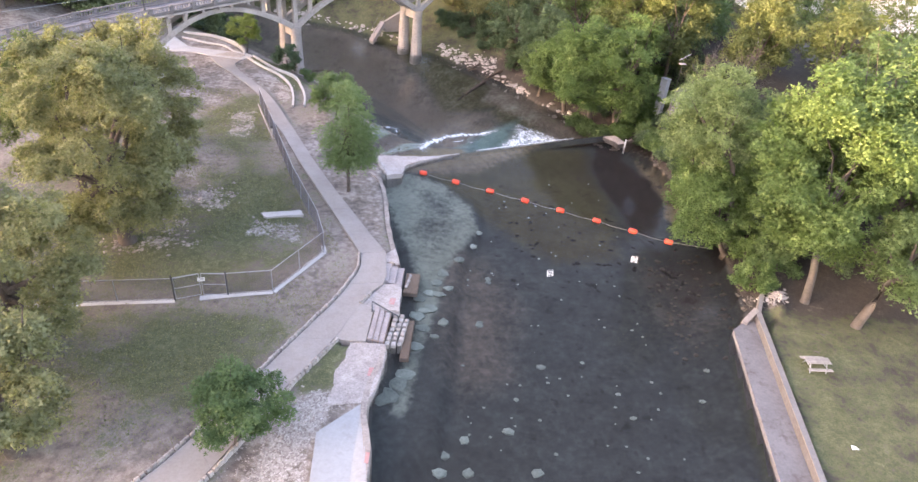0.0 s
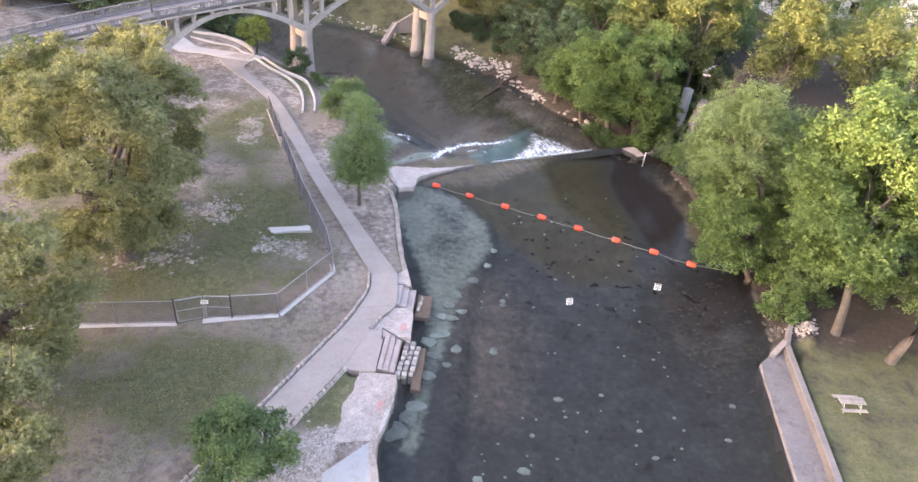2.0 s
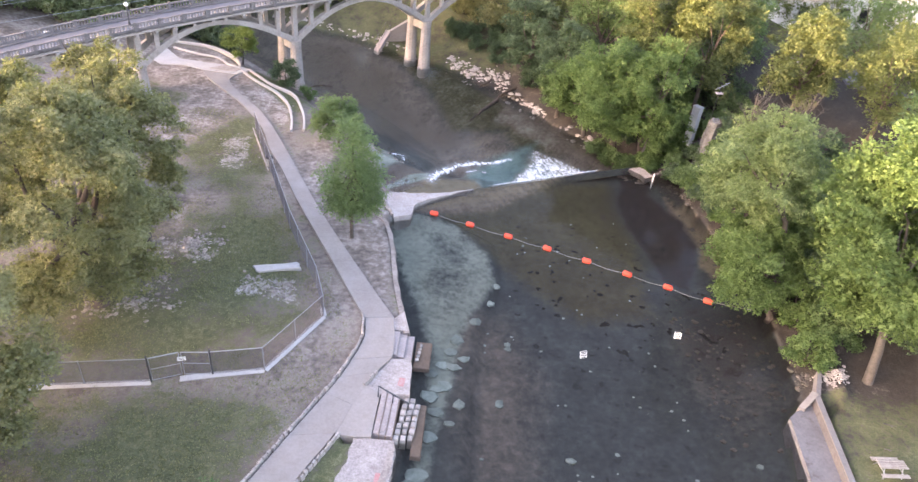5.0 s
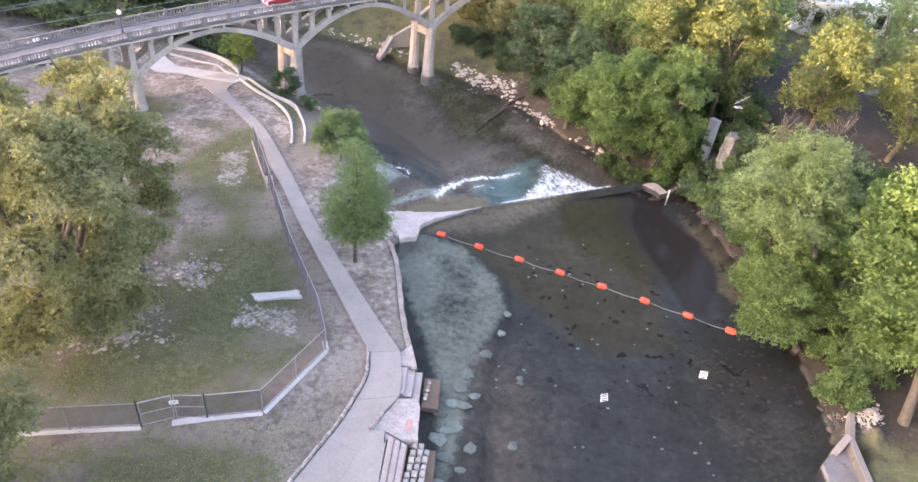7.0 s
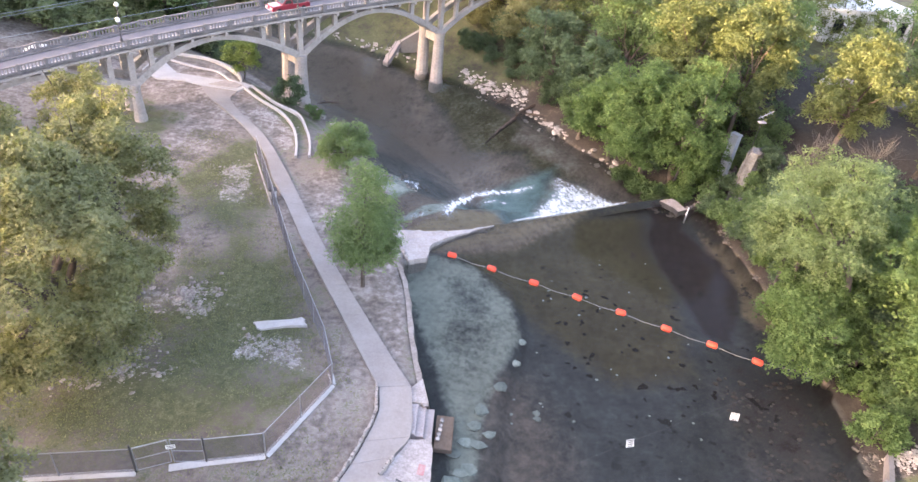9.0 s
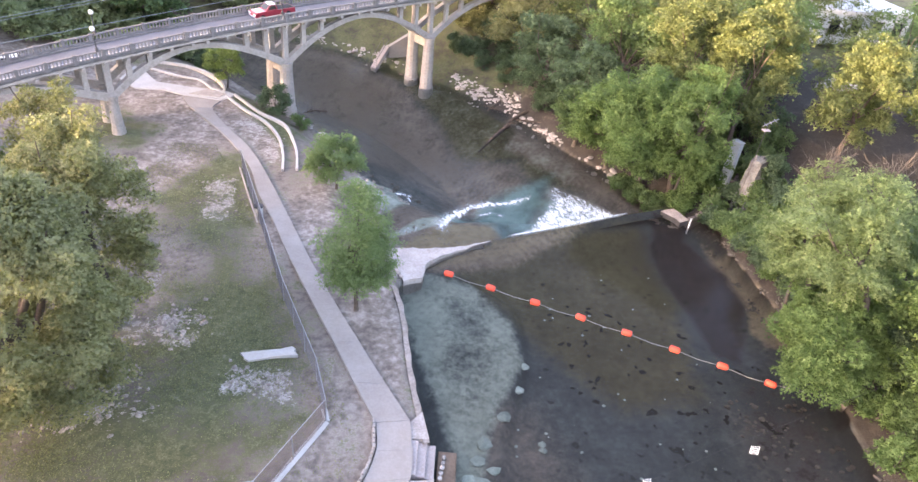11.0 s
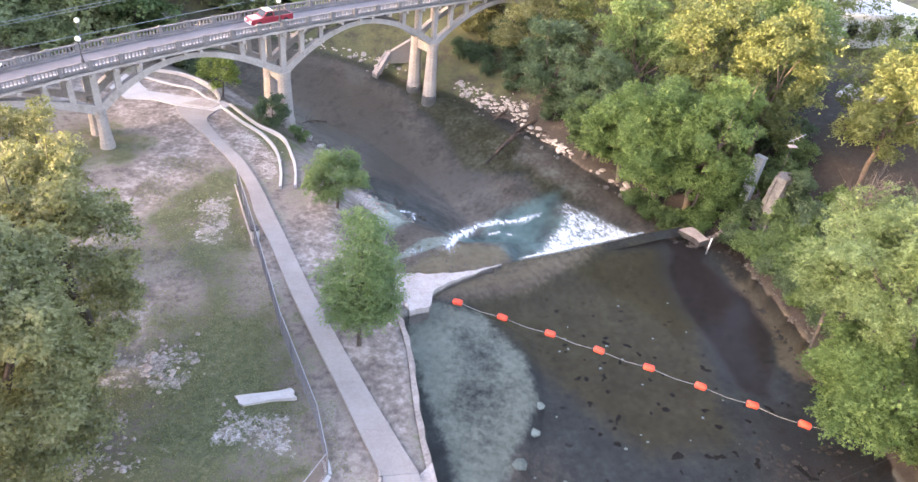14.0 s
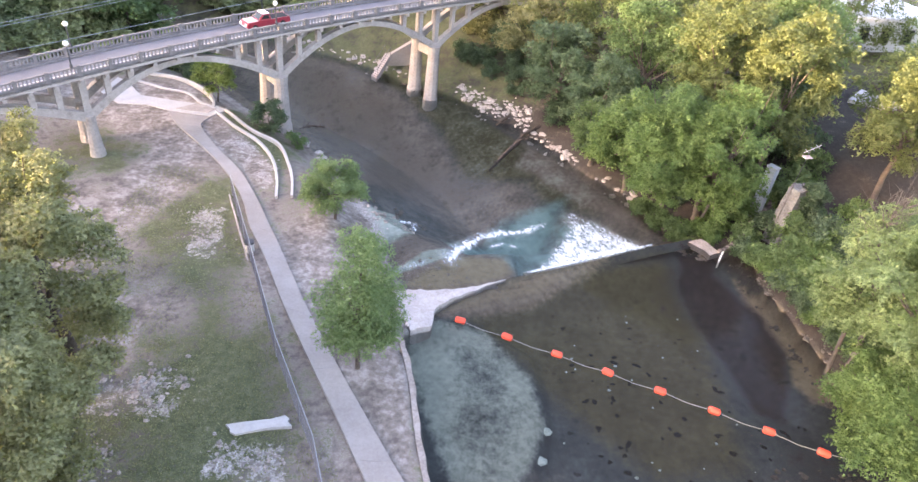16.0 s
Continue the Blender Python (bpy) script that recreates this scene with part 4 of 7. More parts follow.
def build_bridge():
    bridge = thing("bridge", "old grey concrete open-spandrel arch bridge with balustrades", "bridge")
    part("deck", sweep([(NEAR, -1.02), (NEAR, -0.84), (FAR_SIDE, -0.84), (FAR_SIDE, -1.02), (FAR_SIDE - 0.6, -1.16), (NEAR + 0.6, -1.16)], S0, S1, 60), BRIDGE_CONC, bridge)
    part("roadway", sweep([(NEAR + 0.42, -0.838), (NEAR + 0.42, -0.78), (FAR_SIDE - 0.42, -0.78), (FAR_SIDE - 0.42, -0.838)], S0, S1, 60), ASPHALT, bridge, "worn grey asphalt roadway")
    part("lane_joint", sweep([(1.5, -0.779), (1.5, -0.772), (1.66, -0.772), (1.66, -0.779)], S0, S1, 60), RAIL_CONC, bridge, "dark joint between the lanes")
    part("sidewalk", sweep([(NEAR + 0.515, -0.779), (NEAR + 0.515, -0.72), (NEAR + 0.95, -0.72), (NEAR + 0.95, -0.779)], S0, S1, 60), WHITE_CONC, bridge, "pale concrete sidewalk")
    for off in (NEAR + 0.35, FAR_SIDE - 0.35):
        part("kerb", sweep([(off - 0.16, -0.835), (off - 0.16, -0.66), (off + 0.16, -0.66), (off + 0.16, -0.835)], S0, S1, 60), RAIL_CONC, bridge)
    # railings
    baluster = Mesh().box((0, 0, 0.0), (0.095, 0.12, 0.42)).data("baluster")
    post = Mesh().box((0, 0, 0.02), (0.28, 0.28, 0.86), cut=0.04).data("post")
    for off in (NEAR + 0.12, FAR_SIDE - 0.12):
        m = sweep([(off - 0.11, -0.11), (off - 0.11, 0.0), (off + 0.11, 0.0), (off + 0.11, -0.11)], S0, S1, 90)
        sweep([(off - 0.10, -0.66), (off - 0.10, -0.50), (off + 0.10, -0.50), (off + 0.10, -0.66)], S0, S1, 90, m)
        rail = part("railing", m, RAIL_CONC, bridge)
        for i in range(-11, 30):
            s = i / 7
            p, a = bridge_at(s, off)
            part("post", post, RAIL_CONC, rail, at=pose(p.x, p.y, rail_top(s) - 0.38, rz=math.degrees(a)))
            if -1.0 < s < 3.0:
                for j in range(7):
                    sj = s + (j + 1.0) / 56
                    p, a = bridge_at(sj, off)
                    part("baluster", baluster, BALUSTER, rail, at=pose(p.x, p.y, rail_top(sj) - 0.305, rz=math.degrees(a)))
    # arches, spandrel columns, cross beams
    spring = {-1: 2.6, 0: 3.7, 1: 4.2, 2: 4.3, 3: 4.3, 4: 4.3}

    def rib_z(k, u):
        zs = spring[k] * (1 - u) + spring[k + 1] * u
        crown = rail_top(k + 0.5) - 1.42
        return zs + (crown - zs) * (1 - abs(2 * u - 1) ** 1.85)
    for k in (-1, 0, 1, 2, 3):
        for off in (0.15, 3.0):
            m, n = Mesh(), 26
            vs, fs = [], []
            for i in range(n + 1):
                u = i / n
                z = rib_z(k, u)
                dpt = 0.30 + 0.34 * abs(2 * u - 1) ** 2
                for o, dz in ((-0.27, -dpt), (-0.27, 0.17), (0.27, 0.17), (0.27, -dpt)):
                    p, _ = bridge_at(k + u, off + o)
                    vs.append((p.x, p.y, z + dz))
            for i in range(n):
                fs += [(i * 4 + j, (i + 1) * 4 + j, (i + 1) * 4 + (j + 1) % 4, i * 4 + (j + 1) % 4) for j in range(4)]
            part("arch_rib", m.add(vs, fs + [(3, 2, 1, 0), (n * 4, n * 4 + 1, n * 4 + 2, n * 4 + 3)]), BRIDGE_CONC, bridge)
            for u in (0.0, 0.115, 0.23, 0.77, 0.885):
                s = k + u
                p, a = bridge_at(s, off)
                z0, z1 = rib_z(k, u) - 0.1, rail_top(s) - 1.08
                part("spandrel_column", Mesh().box((0, 0, 0), (0.42 if u else 0.5, 0.42, z1 - z0)), BRIDGE_CONC, bridge, at=pose(p.x, p.y, (z0 + z1) / 2, rz=math.degrees(a)))
        for u in (0.0, 0.115, 0.23, 0.345, 0.46, 0.54, 0.655, 0.77, 0.885):
            s = k + u
            p, a = bridge_at(s, (NEAR + FAR_SIDE) / 2)
            part("cross_beam", Mesh().box((0, 0, 0), (0.26, FAR_SIDE - NEAR + 0.12, 0.24)), BRIDGE_CONC, bridge, at=pose(p.x, p.y, rail_top(s) - 1.17, rz=math.degrees(a)))
    for k in (0, 1, 2, 3):
        for off in (0.15, 3.0):
            p, a = bridge_at(k, off)
            zt, zb = spring[k] - 0.1, min(height(p.x, p.y), -0.2) - 0.6
            pw = 0.62 if k == 0 else 0.9
            m = Mesh()
            m.tube([(0, 0, zb), (0, 0, zb + 1.4), (0, 0, zb + 1.5), (0, 0, zt - 0.8), (0, 0, zt)], [r * pw for r in (0.98, 0.92, 0.84, 0.66, 0.74)], 12)
            part("pier", m, BRIDGE_CONC, bridge, at=pose(p.x, p.y, 0, rz=math.degrees(a)))
        p, a = bridge_at(k, 1.575)
        part("tie_beam", Mesh().box((0, 0, 0), (0.5, 2.5, 0.9)), BRIDGE_CONC, bridge, at=pose(p.x, p.y, spring[k] - 0.85, rz=math.degrees(a)))
    return bridge


build_bridge()

# ---- trees ----


def leaf_cloud(rng, lobes, count, size, squash=0.85, droop=0.0, spread=0.5):
    """Leaves over a set of lobes, gathered in flat sprays; each leaf is a small folded blade with a tint of its own,
    darker towards the inside of its lobe.
    """
    each = 9
    n = max(1, count // each)
    w = np.array([l[3] ** 2 for l in lobes])
    pick = rng.choice(len(lobes), n, p=w / w.sum())
    c = np.array([l[:3] for l in lobes])[pick]
    r = np.array([l[3] for l in lobes])[pick]
    d = rng.normal(size=(n, 3))
    d /= np.linalg.norm(d, axis=1, keepdims=True)
    d[:, 2] = np.where(d[:, 2] < -0.45, -d[:, 2] * 0.6, d[:, 2])
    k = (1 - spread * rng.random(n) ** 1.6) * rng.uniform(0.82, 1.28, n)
    p = c + d * (r * k)[:, None] * np.array([1, 1, squash])
    p[:, 2] -= droop * r * (1 - np.abs(d[:, 2])) * rng.random(n) ** 2
    # each spray: a plane, a direction in it, and leaves along that
    nrm = d * 0.45 + np.array([0, 0, 0.85]) + rng.normal(size=(n, 3)) * 0.34
    nrm /= np.linalg.norm(nrm, axis=1, keepdims=True)
    ax = d + rng.normal(size=(n, 3)) * 0.5 + np.array([0, 0, -droop])
    ax -= nrm * (ax * nrm).sum(1, keepdims=True)
    ax /= np.linalg.norm(ax, axis=1, keepdims=True) + 1e-9
    sd = np.cross(nrm, ax)
    reach = size * rng.uniform(1.1, 2.3, n)
    rp = lambda a: np.repeat(a, each, 0)
    m = n * each
    u, v, h = rng.uniform(-0.8, 1.0, m), rng.normal(size=m) * 0.5, rng.normal(size=m) * 0.2
    p = rp(p) + rp(ax) * (rp(reach) * u)[:, None] + rp(sd) * (rp(reach) * v)[:, None] + rp(nrm) * (rp(reach) * (h - 0.22 * np.abs(v)))[:, None]
    ln = rp(nrm) + rng.normal(size=(m, 3)) * 0.42
    ln /= np.linalg.norm(ln, axis=1, keepdims=True)
    t = rp(ax) * 0.8 + rp(sd) * (np.sign(v) * 0.7)[:, None] + rng.normal(size=(m, 3)) * 0.45
    t -= ln * (t * ln).sum(1, keepdims=True)
    t /= np.linalg.norm(t, axis=1, keepdims=True) + 1e-9
    b = np.cross(ln, t)
    s = size * rng.uniform(0.6, 1.3, m)[:, None]
    out = np.stack([p + t * s * 0.62, p + b * s * 0.36 - t * s * 0.36, p - b * s * 0.36 - t * s * 0.36 - ln * s * 0.14], 1)
    # random tint, plus a colour gradient: inner leaves darker, outer ones paler
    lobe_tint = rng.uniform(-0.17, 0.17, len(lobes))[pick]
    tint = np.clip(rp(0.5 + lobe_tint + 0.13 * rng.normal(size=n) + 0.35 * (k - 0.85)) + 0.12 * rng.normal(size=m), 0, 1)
    return out.reshape(-1, 3), np.repeat(tint, 3)


def leaf_mesh(name, v, tint, k=3):
    n = len(v) // k
    me = bpy.data.meshes.new(name)
    me.vertices.add(len(v))
    me.vertices.foreach_set("co", v.astype(np.float32).ravel())
    me.loops.add(k * n)
    me.loops.foreach_set("vertex_index", np.arange(k * n, dtype=np.int32))
    me.polygons.add(n)
    me.polygons.foreach_set("loop_start", np.arange(0, k * n, k, dtype=np.int32))
    me.update()
    a = me.attributes.new("tint", "FLOAT", "POINT")
    a.data.foreach_set("value", tint.astype(np.float32))
    return me


def tree(name, label, base, middle, radii, leaves, size, material, seed, lobes=26, bark=None, girth=0.0, squash=0.8, droop=0.0, shape="round", category="tree", limbs=9, lobe_size=0.36, spread=0.42, clumps=True, clump=0.42):
    """A tree or shrub: tapered trunk, limbs to the lobes of its crown, and leaves."""
    rng = np.random.RandomState(seed)
    if shape in ("round", "skirt"):
        lobes, lobe_size, size, leaves = int(lobes * (4.2 if clumps else 1.9)), lobe_size * 0.76, size * 0.84, int(leaves * 1.25)
    bx, by = base
    bz = height(bx, by)
    bark = bark or BARK
    t = thing(name, label, category, at=pose(bx, by, bz))
    cx, cy, cz = middle[0] - bx, middle[1] - by, middle[2] - bz
    rx, ry, rz = radii
    ls = []
    for i in range(lobes):
        u = rng.normal(size=3)
        u /= np.linalg.norm(u)
        k = rng.uniform(0.5, 0.92) if i > lobes // 5 else rng.uniform(0.0, 0.4)
        if shape == "cone":
            h = rng.random() ** 1.25
            a = rng.uniform(0, 6.28)
            q = 0.80 * math.sqrt(max(0.0, 1 - ((h - 0.34) / (0.70 if h > 0.34 else 0.44)) ** 2)) * rng.uniform(0.5, 1.0)
            ls.append((cx + rx * q * math.cos(a), cy + ry * q * math.sin(a), cz - rz + 2 * rz * h * 0.95, min(rx, ry) * (0.25 + 0.14 * (1 - h))))
        elif clumps:
            if i % 7 == 0:
                big = clump * min(rx, ry, rz) * rng.uniform(0.75, 1.2)
                g = i // 7 + rng.uniform(0.15, 0.85)
                up = 1 - 1.9 * g / max(1, lobes // 7 + 1)
                side, a = math.sqrt(max(0.0, 1 - up * up)), 2.4 * g + rng.uniform(-0.3, 0.3)
                if shape == "skirt" and up < 0.2:
                    side = max(side, 0.86)
                hub = (cx + rx * side * math.cos(a) * 0.64, cy + ry * side * math.sin(a) * 0.64, cz + rz * up * (0.84 if shape == "skirt" and up < 0 else 0.7))
                ls.append((*hub, big * 0.6))
            else:
                far = rng.uniform(0.55, 1.0)
                ls.append((hub[0] + big * u[0] * far, hub[1] + big * u[1] * far, hub[2] + big * (u[2] * far * 0.75 + 0.1), big * rng.uniform(0.26, 0.56)))
        else:
            ls.append((cx + rx * u[0] * k, cy + ry * u[1] * k, cz + rz * u[2] * k, lobe_size * min(rx, ry, rz) * rng.uniform(0.65, 1.25)))
    g = girth or 0.035 * (cz + rz) + 0.05
    top = Vector((cx, cy, cz + rz * (0.55 if shape == "cone" else -0.05)))
    fork = Vector((cx * 0.35 + rng.uniform(-0.2, 0.2), cy * 0.35, max(0.5, cz - rz * 0.55)))
    pts = [Vector((0, 0, -0.35)), Vector((0.0, 0.0, 0.12)), fork * 0.5 + Vector((rng.uniform(-1, 1) * g, rng.uniform(-1, 1) * g, 0)), fork, (fork + top) / 2 + Vector((rng.uniform(-1, 1) * g * 2, rng.uniform(-1, 1) * g * 2, 0)), top]
    part("trunk", Mesh().tube(pts, [g * 1.65, g * 1.2, g, g * 0.85, g * 0.55, g * 0.2], 9), bark, t, smooth=True)
    order = sorted(range(len(ls)), key=lambda i: -ls[i][3])
    for i in order[:limbs]:
        e = Vector(ls[i][:3])
        a = fork.lerp(top, rng.uniform(0.0, 0.7))
        mid = a.lerp(e, 0.5) + Vector((rng.uniform(-1, 1), rng.uniform(-1, 1), rng.uniform(-0.2, 0.8))) * 0.12 * (e - a).length
        part("limb", Mesh().tube([a, mid, e, e + (e - mid) * 0.5], [g * 0.45, g * 0.3, g * 0.16, g * 0.05], 5), bark, t, smooth=True)
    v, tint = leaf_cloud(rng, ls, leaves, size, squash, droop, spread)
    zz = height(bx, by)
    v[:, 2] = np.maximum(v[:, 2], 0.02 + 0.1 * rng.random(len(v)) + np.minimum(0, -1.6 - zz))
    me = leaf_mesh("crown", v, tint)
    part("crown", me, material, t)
    return t


def woods():
    # left bank
    tree("tree", "broad olive-green weeping tree on the dry lawn", (-21.0, 36.4), (-21.0, 35.6, 7.9), (5.1, 5.1, 7.5), 105000, 0.17, LEAF_HAZY_OLIVE, 1, lobes=56, girth=0.5, droop=0.35, limbs=14, spread=0.3, shape="skirt", clump=0.31)
    tree("tree", "olive-green tree standing close behind the broad tree", (-26.6, 42.0), (-26.2, 41.6, 8.0), (3.6, 3.4, 5.8), 30000, 0.18, LEAF_HAZY_OLIVE, 28, lobes=26, girth=0.25, droop=0.2, shape="skirt")
    tree("tree", "dense dark olive tree behind the broad tree", (-20.8, 42.4), (-20.4, 41.9, 8.2), (3.7, 3.4, 6.2), 44000, 0.17, LEAF_HAZY_OLIVE, 27, lobes=28, girth=0.3, droop=0.3, spread=0.3, shape="skirt", clump=0.36)
    tree("tree", "leafy olive-green tree beside the dry lawn", (-21.6, 25.6), (-21.2, 25.4, 6.2), (4.6, 3.8, 6.0), 40000, 0.19, LEAF_HAZY_OLIVE, 2, lobes=34, droop=0.35, shape="skirt")
    tree("tree", "olive-green tree at the edge of the lawn", (-18.6, 19.2), (-18.3, 19.0, 4.6), (3.4, 3.0, 4.4), 20000, 0.2, LEAF_HAZY_OLIVE, 3, lobes=24, droop=0.25, shape="skirt")
    tree("tree", "small dark-green tree over the footpath", (-8.9, 20.4), (-8.9, 20.9, 2.8), (2.7, 2.1, 1.7), 21000, 0.14, LEAF_MID, 4, lobes=34, girth=0.11, squash=0.6, lobe_size=0.4, clumps=False)
    tree("tree", "sunlit yellow-green tree behind the lawn", (-31.0, 46.6), (-31.8, 46.4, 6.2), (4.2, 4.0, 5.0), 20000, 0.22, LEAF_YELLOW, 5, lobes=24)
    tree("tree", "pale yellow-green tree behind the broad tree", (-26.0, 49.8), (-26.1, 49.9, 6.6), (3.3, 3.0, 5.6), 25000, 0.19, LEAF_GOLD, 6, lobes=22, droop=0.2, shape="skirt")
    tree("cypress", "young feathery green cypress beside the footpath", (-7.5, 45.5), (-7.45, 45.5, 6.25), (2.4, 2.3, 3.2), 46000, 0.105, LEAF_CYPRESS, 7, lobes=120, shape="cone", girth=0.12, squash=0.75, limbs=24)
    tree("cypress", "small feathery green cypress on the bank", (-11.1, 60.5), (-11.2, 60.5, 2.6), (2.5, 2.3, 2.2), 20000, 0.14, LEAF_CYPRESS, 8, lobes=34, girth=0.1)
    tree("shrub", "bright yellow-green shrub beyond the forecourt", (-25.3, 79.2), (-25.3, 79.2, 2.5), (2.1, 1.9, 2.4), 8000, 0.19, LEAF_LIME, 9, lobes=16, category="shrub", girth=0.08, limbs=5)
    tree("shrub", "dark shrub on the bank before the bridge pier", (-19.3, 74.2), (-19.2, 74.0, 0.9), (1.8, 1.5, 2.0), 4500, 0.2, LEAF_DARK, 10, lobes=16, category="shrub", girth=0.07, limbs=5)
    tree("shrub", "low green shrub on the river bank", (-16.4, 72.2), (-16.4, 72.2, -0.2), (1.2, 1.1, 0.9), 2000, 0.18, LEAF_MID, 11, lobes=10, category="shrub", girth=0.05, limbs=3)
    # right bank, near
    tree("tree", "tall bright-green tree, its crown lit gold by the sun", (25.0, 34.9), (25.2, 37.8, 9.0), (5.3, 4.6, 8.1), 66000, 0.24, LEAF_BRIGHT, 12, lobes=62, girth=0.25, bark=BARK_PALE, limbs=12, lobe_size=0.34)
    tree("tree", "tall yellow-green tree, its crown lit gold by the sun", (31.0, 38.5), (31.2, 39.0, 10.4), (4.8, 4.5, 7.2), 24000, 0.30, LEAF_BRIGHT, 13, lobes=34, girth=0.3, bark=BARK_PALE, lobe_size=0.36)
    tree("tree", "slender light-green tree leaning over the river", (22.0, 42.0), (19.0, 44.0, 9.4), (3.5, 3.5, 4.8), 26000, 0.18, LEAF_PALE, 14, lobes=34, girth=0.2, bark=BARK_PALE, lobe_size=0.34)
    tree("tree", "dense bright-green tree hanging over the water", (21.6, 41.0), (19.7, 42.2, 3.5), (3.7, 3.3, 3.7), 36000, 0.19, LEAF_BRIGHT, 15, lobes=30, girth=0.18)
    tree("tree", "green tree with a thick pale trunk on the lawn", (27.4, 32.6), (29.7, 33.6, 6.0), (3.6, 3.0, 3.7), 16000, 0.26, LEAF_MID, 16, lobes=24, girth=0.27, bark=BARK_PALE)
    tree("shrub", "bright-green shrub at the end of the river wall", (21.9, 36.4), (21.8, 36.2, 1.5), (1.5, 1.2, 1.4), 4500, 0.2, LEAF_BRIGHT, 17, lobes=14, category="shrub", girth=0.05, limbs=4)
    tree("shrub", "dark-green shrub below the tall trees", (24.2, 38.0), (24.2, 38.0, 2.2), (1.9, 1.6, 1.7), 5000, 0.2, LEAF_MID, 18, lobes=14, category="shrub", girth=0.05, limbs=4)
    tree("tree", "half-bare light-green tree on the bank", (21.5, 48.0), (20.0, 47.6, 8.0), (3.2, 3.2, 5.2), 15000, 0.21, LEAF_PALE, 19, lobes=26, girth=0.17, bark=BARK_PALE)
    for i, (x, y, r, h, mt) in enumerate(((23.0, 53.5, 2.4, 3.4, LEAF_MID), (21.9, 57.6, 2.0, 2.6, LEAF_MID), (24.2, 58.2, 2.4, 3.6, LEAF_DARK), (24.5, 49.5, 2.8, 5.5, LEAF_MID), (27.0, 45.5, 3.0, 6.0, LEAF_MID), (26.5, 53.5, 2.6, 5.0, LEAF_DARK), (25.2, 42.0, 2.6, 4.0, LEAF_DARK), (22.4, 51.0, 1.6, 2.4, LEAF_MID))):
        tree("shrub", "tangled green scrub on the steep bank", (x, y), (x - 0.3, y, 0.8 + h * 0.5), (r, r, h * 0.62), int(1900 * r), 0.22, mt, 30 + i, lobes=18, category="shrub", girth=0.06, limbs=5)
    # right bank, over the weir and down the river
    tree("tree", "big green tree overhanging the weir", (18.2, 66.4), (17.4, 64.4, 6.0), (4.3, 3.7, 6.2), 36000, 0.22, LEAF_BRIGHT, 40, lobes=44, girth=0.3, limbs=14, lobe_size=0.34)
    tree("tree", "bright-green tree overhanging the weir", (15.8, 67.8), (13.9, 65.8, 5.4), (4.4, 3.7, 5.8), 36000, 0.22, LEAF_BRIGHT, 44, lobes=44, girth=0.26, limbs=14, lobe_size=0.34)
    tree("tree", "bright-green tree overhanging the rocky bank", (13.2, 71.2), (12.0, 70.3, 3.9), (3.3, 3.0, 4.2), 18000, 0.28, LEAF_BRIGHT, 41, lobes=28, girth=0.2)
